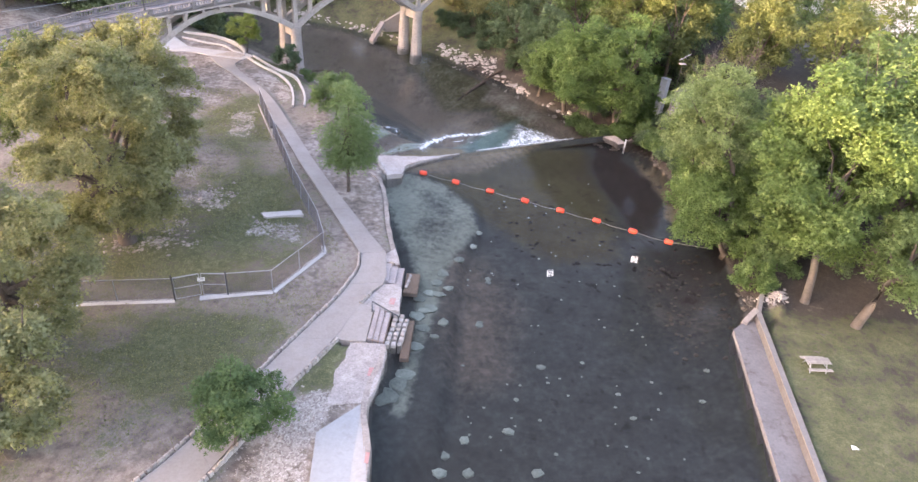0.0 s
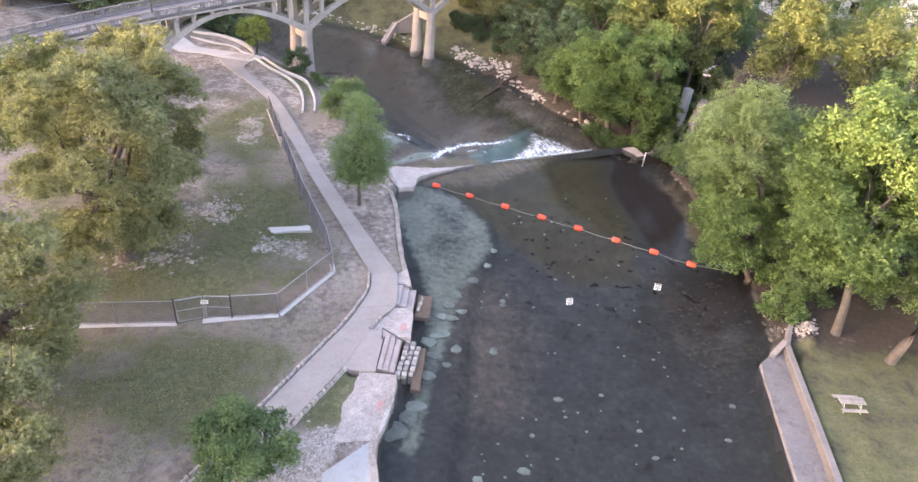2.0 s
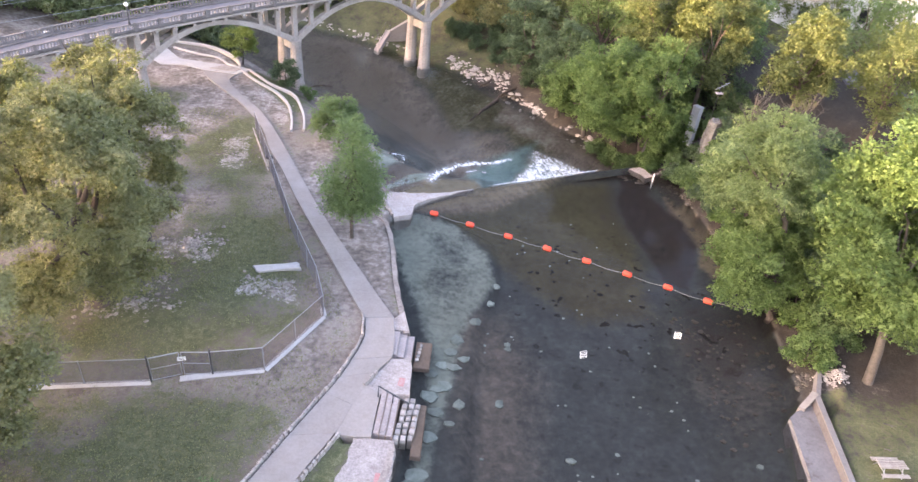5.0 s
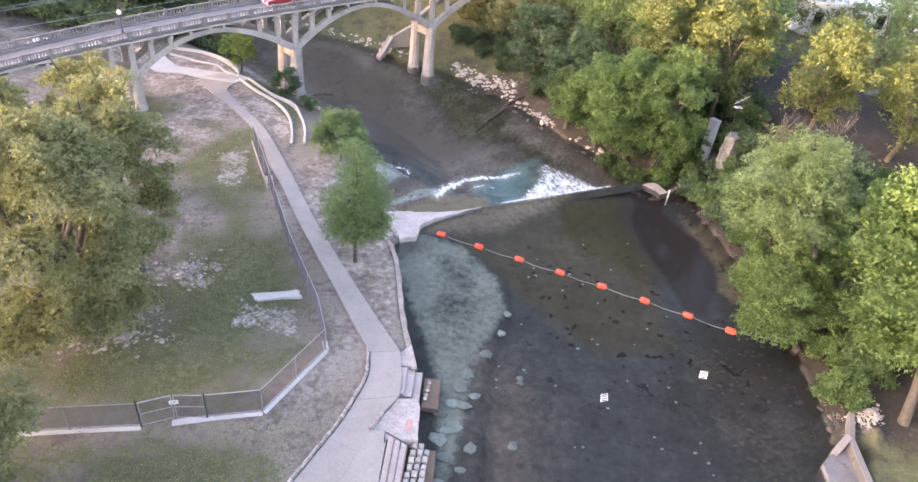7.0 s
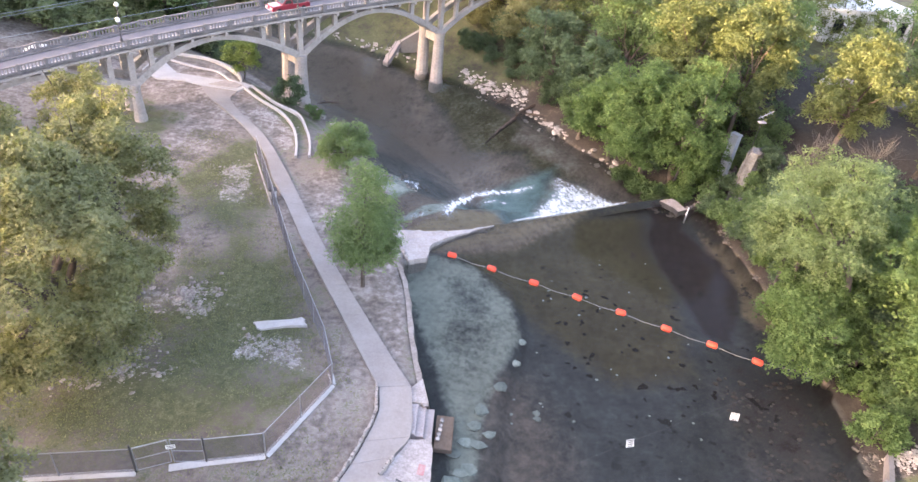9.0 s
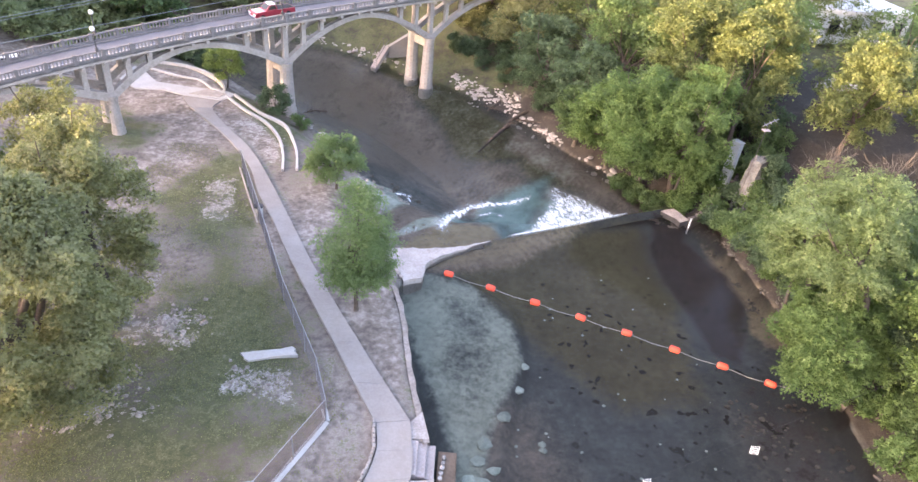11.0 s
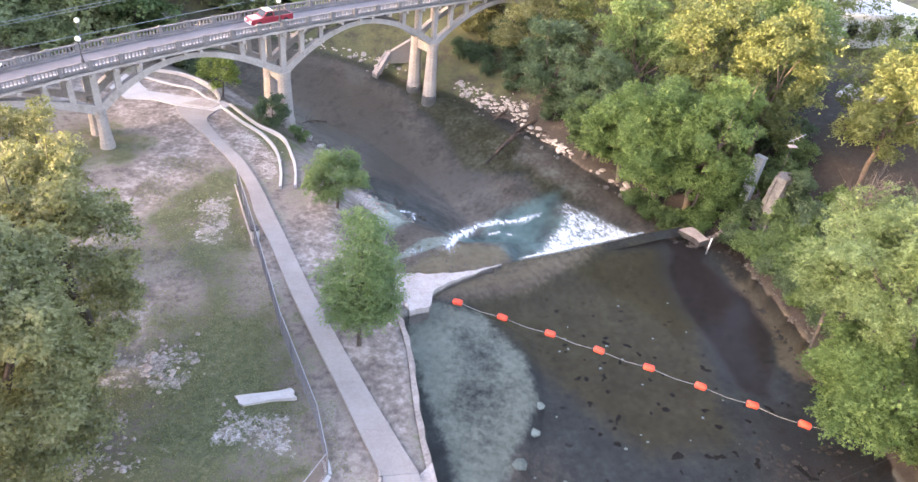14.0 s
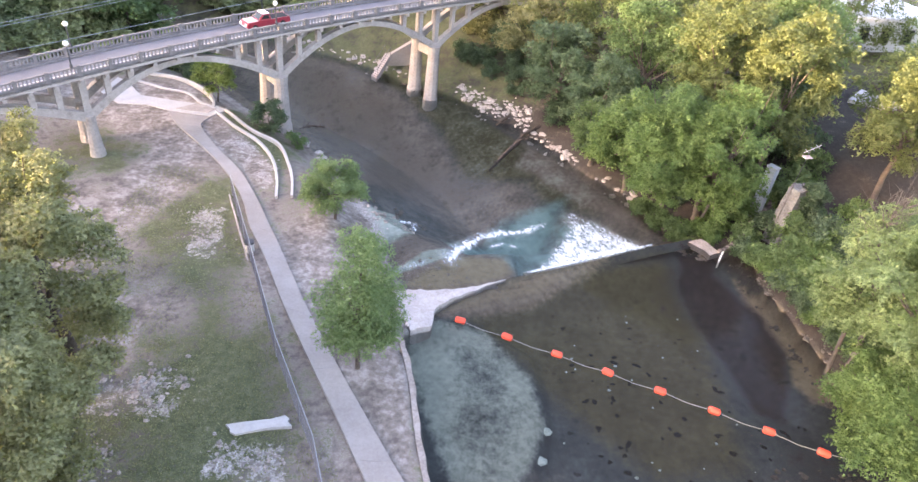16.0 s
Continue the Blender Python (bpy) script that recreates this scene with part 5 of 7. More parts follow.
    for i, (x, y, z, a, b, n, mt) in enumerate(((11.0, 76.5, 4.6, 3.9, 5.0, 13000, LEAF_DARK), (7.6, 83.0, 5.2, 4.0, 5.2, 13000, LEAF_DARK), (14.8, 79.0, 8.2, 4.8, 6.2, 15000, LEAF_MID), (5.2, 90.5, 6.4, 3.8, 4.8, 11000, LEAF_HAZY_OLIVE), (19.0, 72.5, 10.6, 4.6, 6.4, 17000, LEAF_YELLOW), (22.6, 68.6, 10.6, 3.9, 6.8, 17000, LEAF_YELLOW), (12.8, 88.5, 9.6, 5.2, 6.2, 14000, LEAF_YELLOW),
                                               (21.5, 82.0, 11.0, 5.6, 6.4, 15000, LEAF_YELLOW), (27.5, 78.0, 10.5, 5.0, 6.4, 13000, LEAF_MID), (29.6, 63.4, 11.0, 3.2, 5.4, 13000, LEAF_YELLOW), (17.5, 93.5, 10.5, 5.6, 6.0, 11000, LEAF_YELLOW), (9.5, 97.0, 9.0, 5.0, 5.6, 10000, LEAF_MID), (27.6, 92.0, 12.0, 6.0, 6.6, 10000, LEAF_YELLOW), (2.2, 99.5, 7.0, 4.2, 4.8, 8000, LEAF_HAZY_OLIVE),
                                               (36.0, 93.0, 11.0, 5.6, 6.4, 8000, LEAF_YELLOW), (36.5, 62.0, 10.5, 4.2, 5.4, 9000, LEAF_YELLOW), (34.5, 49.0, 10.0, 4.4, 6.4, 9000, LEAF_MID), (43.0, 72.0, 9.0, 4.0, 5.0, 6000, LEAF_YELLOW), (38.5, 42.0, 9.0, 4.6, 7.0, 9000, LEAF_YELLOW), (20.0, 76.0, 5.0, 3.6, 4.2, 7000, LEAF_DARK), (26.0, 71.5, 6.0, 3.2, 4.0, 6000, LEAF_DARK), (31.0, 84.5, 9.0, 4.6, 5.6, 8000, LEAF_MID), (16.5, 70.0, 5.4, 3.4, 4.6, 9000, LEAF_DARK), (33.0, 70.5, 9.8, 3.8, 5.2, 8000, LEAF_YELLOW), (46.0, 84.0, 9.5, 4.6, 5.6, 7000, LEAF_MID), (52.0, 78.0, 9.5, 4.6, 5.8, 7000, LEAF_YELLOW), (43.5, 58.0, 9.5, 4.4, 6.0, 7000, LEAF_MID), (44.0, 95.0, 10.0, 5.0, 6.0, 7000, LEAF_YELLOW), (55.0, 92.0, 10.0, 5.0, 6.0, 6000, LEAF_MID), (30.0, 44.0, 7.0, 3.8, 5.6, 9000, LEAF_MID), (37.5, 34.5, 9.0, 4.2, 6.5, 9000, LEAF_BRIGHT), (29.5, 56.0, 4.6, 2.8, 3.6, 6000, LEAF_DARK), (10.2, 74.6, 2.6, 2.2, 3.2, 6000, LEAF_MID))):
        tree("tree", {LEAF_BRIGHT: "bright-green tree beyond the lawn", LEAF_DARK: "dark-green tree on the shaded bank", LEAF_MID: "green tree in the riverside wood", LEAF_HAZY_OLIVE: "olive-green tree on the far bank", LEAF_YELLOW: "tall yellow-green tree lit by the low sun"}[mt], (x + 0.4, y + 0.3), (x, y, z), (a, a, b), int(n * 1.15), 0.27, mt, 60 + i, lobes=26, lobe_size=0.38, girth=0.2)
    for i, (x, y, r) in enumerate(((13.2, 72.6, 1.6), (9.8, 76.6, 1.5), (7.4, 80.8, 1.6), (3.6, 86.6, 1.5), (0.8, 89.6, 1.4), (16.4, 68.2, 1.6), (-1.5, 92.6, 1.5), (2.2, 93.4, 2.0))):
        tree("shrub", "dark scrub above the rocky shore", (x + 0.8, y + 0.8), (x + 0.6, y + 0.8, height(x + 0.8, y + 0.8) + r * 0.6), (r, r, r), int(1600 * r), 0.22, LEAF_DARK, 100 + i, lobes=12, category="shrub", girth=0.05, limbs=3)
    for i, (x, y, r, h, mt) in enumerate(((23.4, 60.2, 1.8, 2.6, LEAF_MID), (22.6, 62.4, 1.5, 2.0, LEAF_DARK), (25.0, 60.2, 1.8, 2.4, LEAF_DARK), (27.4, 57.0, 2.4, 3.4, LEAF_MID), (21.6, 55.6, 1.4, 2.0, LEAF_MID), (23.6, 46.8, 2.2, 4.4, LEAF_MID), (25.6, 50.2, 2.4, 6.0, LEAF_BRIGHT), (28.6, 49.6, 2.6, 6.4, LEAF_MID), (28.2, 41.2, 2.6, 5.0, LEAF_MID), (23.2, 44.4, 2.0, 6.0, LEAF_BRIGHT),
                                         (-1.6, 94.6, 1.6, 1.8, LEAF_DARK), (0.6, 93.0, 1.7, 2.0, LEAF_DARK), (1.6, 96.2, 1.8, 2.4, LEAF_HAZY_OLIVE), (-0.6, 97.6, 1.7, 2.0, LEAF_HAZY_OLIVE), (4.0, 94.6, 2.0, 3.0, LEAF_DARK), (4.6, 89.4, 1.8, 3.0, LEAF_DARK), (7.6, 88.0, 2.2, 4.0, LEAF_DARK), (9.4, 81.6, 2.0, 3.4, LEAF_DARK), (12.4, 76.0, 2.0, 3.4, LEAF_DARK), (-18.5, 104.0, 2.2, 2.6, LEAF_HAZY_OLIVE), (-25.0, 107.0, 2.4, 3.0, LEAF_DARK), (-31.0, 90.5, 2.0, 3.0, LEAF_DARK), (-29.0, 86.0, 1.7, 2.4, LEAF_DARK), (-34.5, 86.5, 2.2, 3.4, LEAF_DARK))):
        g = height(x, y)
        tree("shrub", "thick green undergrowth on the river bank", (x, y), (x - 0.2, y, g + h * 0.5), (r, r, h * 0.6), int(2300 * r), 0.22, mt, 200 + i, lobes=18, category="shrub", girth=0.06, limbs=4)
    # scrub down to the water and between the trunks of the right bank
    rng = random.Random(19)
    scrub = [(20.3, 58.8, 1.3), (20.7, 57.2, 1.3), (21.0, 55.4, 1.4), (21.4, 53.6, 1.4), (21.9, 51.9, 1.4), (22.3, 50.1, 1.5), (22.6, 48.2, 1.5), (22.7, 46.4, 1.4), (15.6, 65.6, 1.5), (17.0, 64.2, 1.5), (18.4, 63.8, 1.5), (14.4, 67.6, 1.4), (19.4, 65.0, 1.6), (18.0, 62.6, 0.9), (20.9, 64.4, 1.3), (19.9, 60.2, 1.1), (20.4, 61.9, 1.2), (22.9, 55.4, 1.8), (23.6, 52.6, 2.0), (23.4, 57.6, 1.9), (24.6, 61.8, 1.9), (24.4, 64.6, 2.0), (27.6, 60.2, 2.3), (23.0, 66.4, 1.8), (25.8, 67.2, 2.1), (30.0, 58.6, 2.4), (30.6, 53.2, 2.6), (27.2, 52.2, 2.2), (31.8, 48.2, 2.4), (26.2, 47.6, 2.2), (29.4, 46.4, 2.2), (24.8, 44.6, 1.9), (26.8, 42.4, 2.0), (23.4, 41.8, 1.7), (28.4, 38.4, 1.9), (33.6, 57.2, 2.4), (34.2, 45.6, 2.4), (22.6, 39.6, 1.3), (20.6, 67.8, 1.9), (22.4, 70.4, 2.1), (17.8, 74.6, 2.2), (15.6, 72.4, 1.8), (13.2, 82.4, 2.3), (16.8, 86.6, 2.4), (23.6, 76.4, 2.4)]
    for i, (x, y, r) in enumerate(scrub):
        g, h = height(x, y), r * rng.uniform(1.1, 1.7)
        tree("shrub", "rough green scrub below the riverside trees", (x, y), (x - 0.1, y, g + h * 0.45), (r, r, h * 0.6), int(2300 * r), 0.22, rng.choice((LEAF_MID, LEAF_MID, LEAF_DARK, LEAF_BRIGHT)), 400 + i, lobes=15, category="shrub", girth=0.05, limbs=3)
    # the wood behind the bridge
    rng = random.Random(12)
    spots = [(-62, 92), (-54, 97), (-47, 100), (-68, 100), (-58, 104), (-44, 118), (-36, 122), (-52, 114), (-28, 116), (-20, 112), (-62, 116), (-74, 110), (-32, 130), (-22, 124), (-12, 118), (-44, 132), (-58, 128), (-8, 108), (-56, 84), (-64, 82), (-70, 90), (-3, 103), (-50, 90), (-43, 95), (-37, 112), (-52, 106), (-66, 74), (-58, 78), (-14, 106), (-30, 108), (-10, 112), (2, 106), (-78, 96), (-84, 104), (-26, 134), (-14, 130), (-36, 140), (-50, 142), (-56, 80), (-50, 83), (-46, 86), (-41, 86.5), (-37, 88.5), (-45, 92), (-52, 76), (-60, 86)]
    for i, (x, y) in enumerate(spots):
        r, h = rng.uniform(4.2, 5.6), rng.uniform(4.5, 6.2)
        tree("tree", "green tree in the wood beyond the bridge", (x, y), (x, y, height(x, y) + 0.9 + h), (r, r, h), 13000 if y < 113 else 7000, 0.45, rng.choice((LEAF_HAZY_WOOD, LEAF_HAZY_WOOD, LEAF_MID, LEAF_HAZY_WOOD)), 120 + i, lobes=18, limbs=4)
    for i, (x, y, r) in enumerate(((-45.6, 80.8, 2.3), (-44.8, 84.6, 2.6), (-47.6, 85.4, 2.8), (-41.6, 89.4, 2.6), (-44.6, 91.6, 2.8), (-38.0, 90.6, 2.4), (-41.2, 93.4, 2.6), (-48.8, 81.6, 2.6), (-42.8, 81.8, 2.0), (-47.5, 88.5, 2.6), (-44.5, 89.5, 2.6), (-41.5, 92.0, 2.4), (-38.5, 93.2, 2.2), (-35.5, 91.4, 2.0), (-38.8, 89.0, 2.2), (-42.5, 86.0, 2.4), (-46.5, 82.6, 2.2), (-50.5, 80.5, 2.6), (-49.5, 84.0, 2.6), (-53.5, 85.5, 2.8), (-50.0, 93.5, 2.8), (-46.5, 96.5, 2.6), (-40.5, 83.8, 1.9), (-37.0, 85.4, 1.9), (-33.0, 89.0, 1.8), (-54.0, 77.0, 2.6), (-36.0, 108.5, 2.6), (-31.5, 106.0, 2.4), (-26.5, 104.2, 2.3), (-42.0, 111.5, 2.8), (-22.0, 103.4, 2.0), (-33.5, 112.0, 3.0), (-39.0, 116.0, 3.0), (-26.5, 110.5, 2.8), (-48.0, 114.0, 3.0))):
        h = r * rng.uniform(1.5, 2.1)
        tree("shrub", "bushy green thicket beyond the bridge", (x, y), (x, y, height(x, y) + h * 0.5), (r, r, h * 0.6), int(2600 * r), 0.38, LEAF_HAZY_WOOD, 460 + i, lobes=14, category="shrub", girth=0.06, limbs=3)


woods()

# ---- left bank: steps, kerbs, slabs ----


def flat_slab(name, outline, z0, z1, material, label, category="paving"):
    return tagged(part(name, Mesh().prism(outline, z0, z1), material), label, category, kind="structure")


flat_slab("pavement", [(-5.6, 28.1), (-5.05, 30.05), (-4.5, 31.5), (-3.68, 30.98), (-3.78, 28.12), (-4.6, 28.06)], -0.4, 0.64, CONCRETE, "pale concrete landing beside the footpath")
flat_slab("pavement", broken([(-4.67, 28.04), (-3.85, 28.1), (-2.6, 28.05), (-2.52, 26.77), (-2.78, 24.6), (-3.2, 23.6), (-5.2, 23.2), (-5.0, 24.6), (-5.13, 25.73), (-4.75, 26.6)], 0.06, 3, 0.28), -0.4, 0.53, WORN_CONC, "stained crumbling concrete apron")
flat_slab("pavement", [(-5.0, -30), (-5.05, 18.6), (-5.3, 21.4), (-3.35, 23.55), (-2.5, 19), (-2.5, -30)], -0.4, [0.62, 0.62, 0.60, 0.5, 0.6, 0.62], RAMP_CONC, "smooth white concrete ramp at the water")
flat_slab("pavement", broken([(-4.1, 32.45), (-3.36, 33.75), (-2.24, 33.95), (-2.1, 31.15), (-3.68, 31.02), (-4.5, 31.55)], 0.07, 4), -0.4, 0.53, WORN_CONC, "stained crumbling concrete between the steps")
flat_slab("pavement", [(-3.55, 36.15), (-3.6, 37.1), (-3.0, 37.9), (-2.55, 36.15)], -0.4, 0.57, WORN_CONC, "worn concrete corner above the steps")
for outline in ([(-3.35, 25.5), (-2.98, 25.45), (-2.92, 26.1), (-3.3, 26.15)], [(-2.85, 31.75), (-2.5, 31.7), (-2.42, 32.3), (-2.75, 32.35)]):
    tagged(part("paint_patch", Mesh().prism(outline, 0.50, 0.536), RED_PAINT), "faded red paint patch on the concrete", "paint mark", kind="structure")
tagged(part("paint_patch", Mesh().prism([(-2.72, 19.8), (-2.53, 19.8), (-2.54, 20.4), (-2.73, 20.4)], 0.55, 0.605), RED_PAINT), "faded red paint patch on the white ramp", "paint mark", kind="structure")


def kerb_stones(pts, seed, label):
    k = thing("kerb", label, "kerb", kind="structure")
    rng = random.Random(seed)
    meshes = [Mesh().box((0, 0, 0), (0.30 * a, 0.17 * b, 0.3), top=(0.88, 0.8), cut=0.03).data("stone") for a, b in ((1, 1), (0.8, 1.1), (1.15, 0.9), (0.9, 0.85))]
    for p, d in along(pts, 0.31):
        part("stone", rng.choice(meshes), LIMESTONE, k, at=pose(p.x + rng.uniform(-0.03, 0.03), p.y, path_height(p.y) + 0.03 + rng.uniform(-0.02, 0.03), rng.uniform(-4, 4), rng.uniform(-4, 4), math.degrees(math.atan2(d.y, d.x)) + rng.uniform(-8, 8)))


kerb_stones([tuple(p + Vector((-0.16, 0.05))) for p in smooth_line(NEAR_L, 4)], 5, "row of rough pale kerb stones along the footpath")
kerb_stones([tuple(p + Vector((0.15, -0.08))) for p in smooth_line([(-5.6, 28.1), (-6.5, 26.2), (-7.6, 23.8), (-9.6, 18.9), (-12, 14.5)], 4)], 6, "row of rough pale kerb stones along the footpath")
kerb_stones([(-4.55, 31.6), (-4.02, 32.6)], 7, "short row of rough pale kerb stones")


def river_steps():
    st = thing("steps", "worn stone steps going down into the river", "steps", kind="structure")
    for i in range(3):
        x = -3.55 + 0.44 * i
        part("step", Mesh().box((0, 0, 0), (0.47, 2.0, 1.0), cut=0.03), STEP_STONE, st, at=pose(x + 0.22, 35.08, 0.04 - 0.16 * i, rz=-1.5))
    st2 = thing("steps", "wide steps of long treads and squared limestone blocks going into the river", "steps", kind="structure")
    rng = random.Random(8)
    for i in range(3):
        x = -3.55 + 0.33 * i
        part("tread", Mesh().box((0, 0, 0), (0.29, 2.85 - 0.12 * i, 1.0), cut=0.03), STEP_STONE, st2, at=pose(x + 0.03, 29.8 - 0.06 * i, 0.12 - 0.07 * i, rz=-3))
        part("riser", Mesh().box((0, 0, 0), (0.05, 2.8, 0.9)), BROWN_STONE, st2, at=pose(x + 0.20, 29.8 - 0.06 * i, 0.08 - 0.07 * i, rz=-3))
    block = [Mesh().box((0, 0, 0), (0.31, 0.38, 0.7), top=(0.9, 0.92), cut=0.05).data("block"), Mesh().box((0, 0, 0), (0.29, 0.34, 0.7), top=(0.85, 0.9), cut=0.06).data("block")]
    for i in range(3):
        for j in range(7 - (i == 2)):
            part("block", rng.choice(block), LIMESTONE, st2, at=pose(-2.56 + 0.35 * i + 0.05 * j + rng.uniform(-0.03, 0.03), 28.45 + 0.42 * j + 0.1 * i + rng.uniform(-0.03, 0.03), 0.0 - 0.09 * i + rng.uniform(-0.03, 0.02), rng.uniform(-3, 3), rng.uniform(-3, 3), -4 + rng.uniform(-7, 7)))
    for i, (x, y, a, b) in enumerate(((-1.6, 34.9, 0.95, 2.2), (-1.45, 29.4, 0.55, 3.4))):
        tagged(part("footing", Mesh().box((x, y, -0.26), (a, b, 0.3), -0.03, cut=0.04), BROWN_STONE), "brown concrete footing lying just under the water", "footing", kind="structure")
    for k in range(5):
        tagged(part("stone", Mesh().rock((-1.92 + 0.04 * k, 34.35 + 0.3 * k, -0.02), (0.13, 0.15, 0.14), 90 + k), LIMESTONE), "pale loose stone on the footing of the steps", "stone")
    rail = thing("handrail", "dark steel handrail crossing the wide steps", "handrail")
    part("rail", Mesh().tube([(-3.75, 30.75, 0.6), (-3.75, 30.75, 1.45), (-2.1, 30.35, 0.75), (-2.1, 30.35, -0.1)], 0.045, 6), DARK_STEEL, rail)
    part("post", Mesh().tube([(-2.95, 30.55, 0.2), (-2.95, 30.55, 1.1)], 0.025, 6), DARK_STEEL, rail)


river_steps()

# ---- chain-link fence ----
FENCE = [(-26.5, 28.7), (-22, 29.5), (-15.65, 30.6), (-12.7, 31.4), (-10.1, 32.0), (-7.85, 36.9), (-8.8, 39.6), (-12.0, 45.9), (-15.6, 54.3), (-19.05, 62.2)]
FH = 1.7


def fence_run(fence, a, b, posts=True, gap=0.10):
    a, b = Vector(a), Vector(b)
    L = (b - a).length
    d = (b - a) / L
    ground_z = lambda s: height(*(a + d * s))
    z0, z1 = ground_z(0), ground_z(L)
    zz = lambda s: z0 + (z1 - z0) * s / L
    n = max(1, round(L / 2.6))
    if posts:
        for i in range(n):
            s = L * i / n
            p = a + d * s
            part("post", Mesh().tube([(p.x, p.y, zz(s) - 0.3), (p.x, p.y, zz(s) + FH + 0.04)], 0.035, 6), GALV, fence)
    part("top_rail", Mesh().tube([(a.x, a.y, zz(0) + FH), (b.x, b.y, zz(L) + FH)], 0.025, 6), GALV, fence)
    m, h, w = Mesh(), FH - 0.06, 0.008
    nn = Vector((-d.y, d.x)) * w
    for sgn in (1, -1):
        s = -h
        while s < L + h:
            s0, s1 = (s, s + h) if sgn > 0 else (s + h, s)
            t0, t1 = 0.0, 1.0
            for lim, up in ((0.0, False), (L, True)):
                if abs(s1 - s0) > 1e-6:
                    t = (lim - s0) / (s1 - s0)
                    if (s0 < lim) != up and s1 > s0 or (s0 > lim) == up and s1 < s0:
                        t0 = max(t0, t) if (s0 < 0 or s0 > L) else t0
                    if (s1 > L and up) or (s1 < 0 and not up):
                        t1 = min(t1, t)
                    if (s0 > L and up) or (s0 < 0 and not up):
                        t0 = max(t0, t)
            if t1 - t0 > 0.01:
                q = []
                for t in (t0, t1):
                    ss = s0 + (s1 - s0) * t
                    p = a + d * ss
                    q.append((p, zz(ss) + 0.06 + h * t))
                (p, u), (r, v) = q
                m.add([(p.x - d.x * w, p.y - d.y * w, u), (p.x + d.x * w, p.y + d.y * w, u), (p.x + nn.x, p.y + nn.y, u + w), (r.x - d.x * w, r.y - d.y * w, v), (r.x + d.x * w, r.y + d.y * w, v), (r.x + nn.x, r.y + nn.y, v + w)],
                      [(0, 1, 4, 3), (1, 2, 5, 4), (2, 0, 3, 5)])
            s += gap
    tagged(part("chain_link", m, WIRE, fence, "grey chain-link netting"), kind="stuff")


def build_fence():
    fence = thing("fence", "grey chain-link fence on a white concrete footing", "fence")
    for i, (a, b) in enumerate(zip(FENCE, FENCE[1:])):
        if i != 2:
            fence_run(fence, a, b)
    x, y = FENCE[-1]
    part("post", Mesh().tube([(x, y, 0), (x, y, height(x, y) + FH + 0.05)], 0.045, 6), GALV, fence)
    gate = thing("gate", "closed double chain-link gate with a small white sign", "gate")
    a, b = Vector(FENCE[2]), Vector(FENCE[3])
    mid = (a + b) / 2 + Vector((-0.05, 0.25))
    for p in (a, b):
        part("gate_post", Mesh().tube([(p.x, p.y, 0.1), (p.x, p.y, 0.5 + FH + 0.2)], 0.042, 8), DARK_STEEL, gate)
    for p, q in ((a, mid), (mid, b)):
        d = (q - p).normalized()
        p, q = p + d * 0.08, q - d * 0.04
        fr = Mesh()
        for z in (0.62, 1.4, 0.5 + FH):
            fr.tube([(p.x, p.y, z), (q.x, q.y, z)], 0.024, 6)
        for e in (p, q):
            fr.tube([(e.x, e.y, 0.62), (e.x, e.y, 0.5 + FH)], 0.024, 6)
        leaf = part("gate_leaf", fr, GALV, gate)
        fence_run(leaf, tuple(p), tuple(q), posts=False)
    s = a.lerp(b, 0.52) + Vector((0.02, 0.12))
    ang = math.degrees(math.atan2(b.y - a.y, b.x - a.x))
    plate = part("sign", Mesh().box((0, 0, 0), (0.42, 0.012, 0.26)), SIGN_WHITE, gate, "small white notice", at=pose(s.x, s.y, 1.85, rz=ang))
    for k in range(2):
        part("line", Mesh().box((0, -0.008, 0.05 - 0.1 * k), (0.3, 0.004, 0.035)), SIGN_DARK, plate)
    # footing
    foot = thing("fence_footing", "white concrete footing strip under the fence", "footing", kind="structure")
    for i in (0, 1, 2, 3, 4, 5):
        p, q = Vector(FENCE[i]), Vector(FENCE[i + 1])
        d = (q - p).normalized()
        if i == 2:
            p = p + d * 1.4
        if i == 5:
            q = p + d * 0.8
        nn = Vector((d.y, -d.x))
        w = 0.2
        m = Mesh().prism([tuple(p + nn * w), tuple(q + nn * w), tuple(q - nn * 0.12), tuple(p - nn * 0.12)], -0.1, [height(*p) + 0.04, height(*q) + 0.04, height(*q) + 0.12, height(*p) + 0.12])
        part("strip", m, WHITE_CONC, foot)
    p, q = Vector(FENCE[8]) + Vector((-0.2, 0)), Vector(FENCE[9]) + Vector((-0.25, 0))
    part("strip", Mesh().prism([(p.x - 0.05, p.y), (q.x - 0.05, q.y), (q.x + 0.06, q.y), (p.x + 0.06, p.y)], -0.1, [height(*p) + 0.06, height(*q) + 0.08, height(*q) + 0.08, height(*p) + 0.06]), WORN_CONC, foot)


build_fence()

# ---- river: buoys, signs, stake, rocks ----
BUOYS = [(-1.8, 50.45), (1.06, 49.3), (3.99, 48.15), (6.88, 47.0), (9.7, 45.85), (12.5, 44.65), (15.2, 43.5), (17.75, 42.3)]


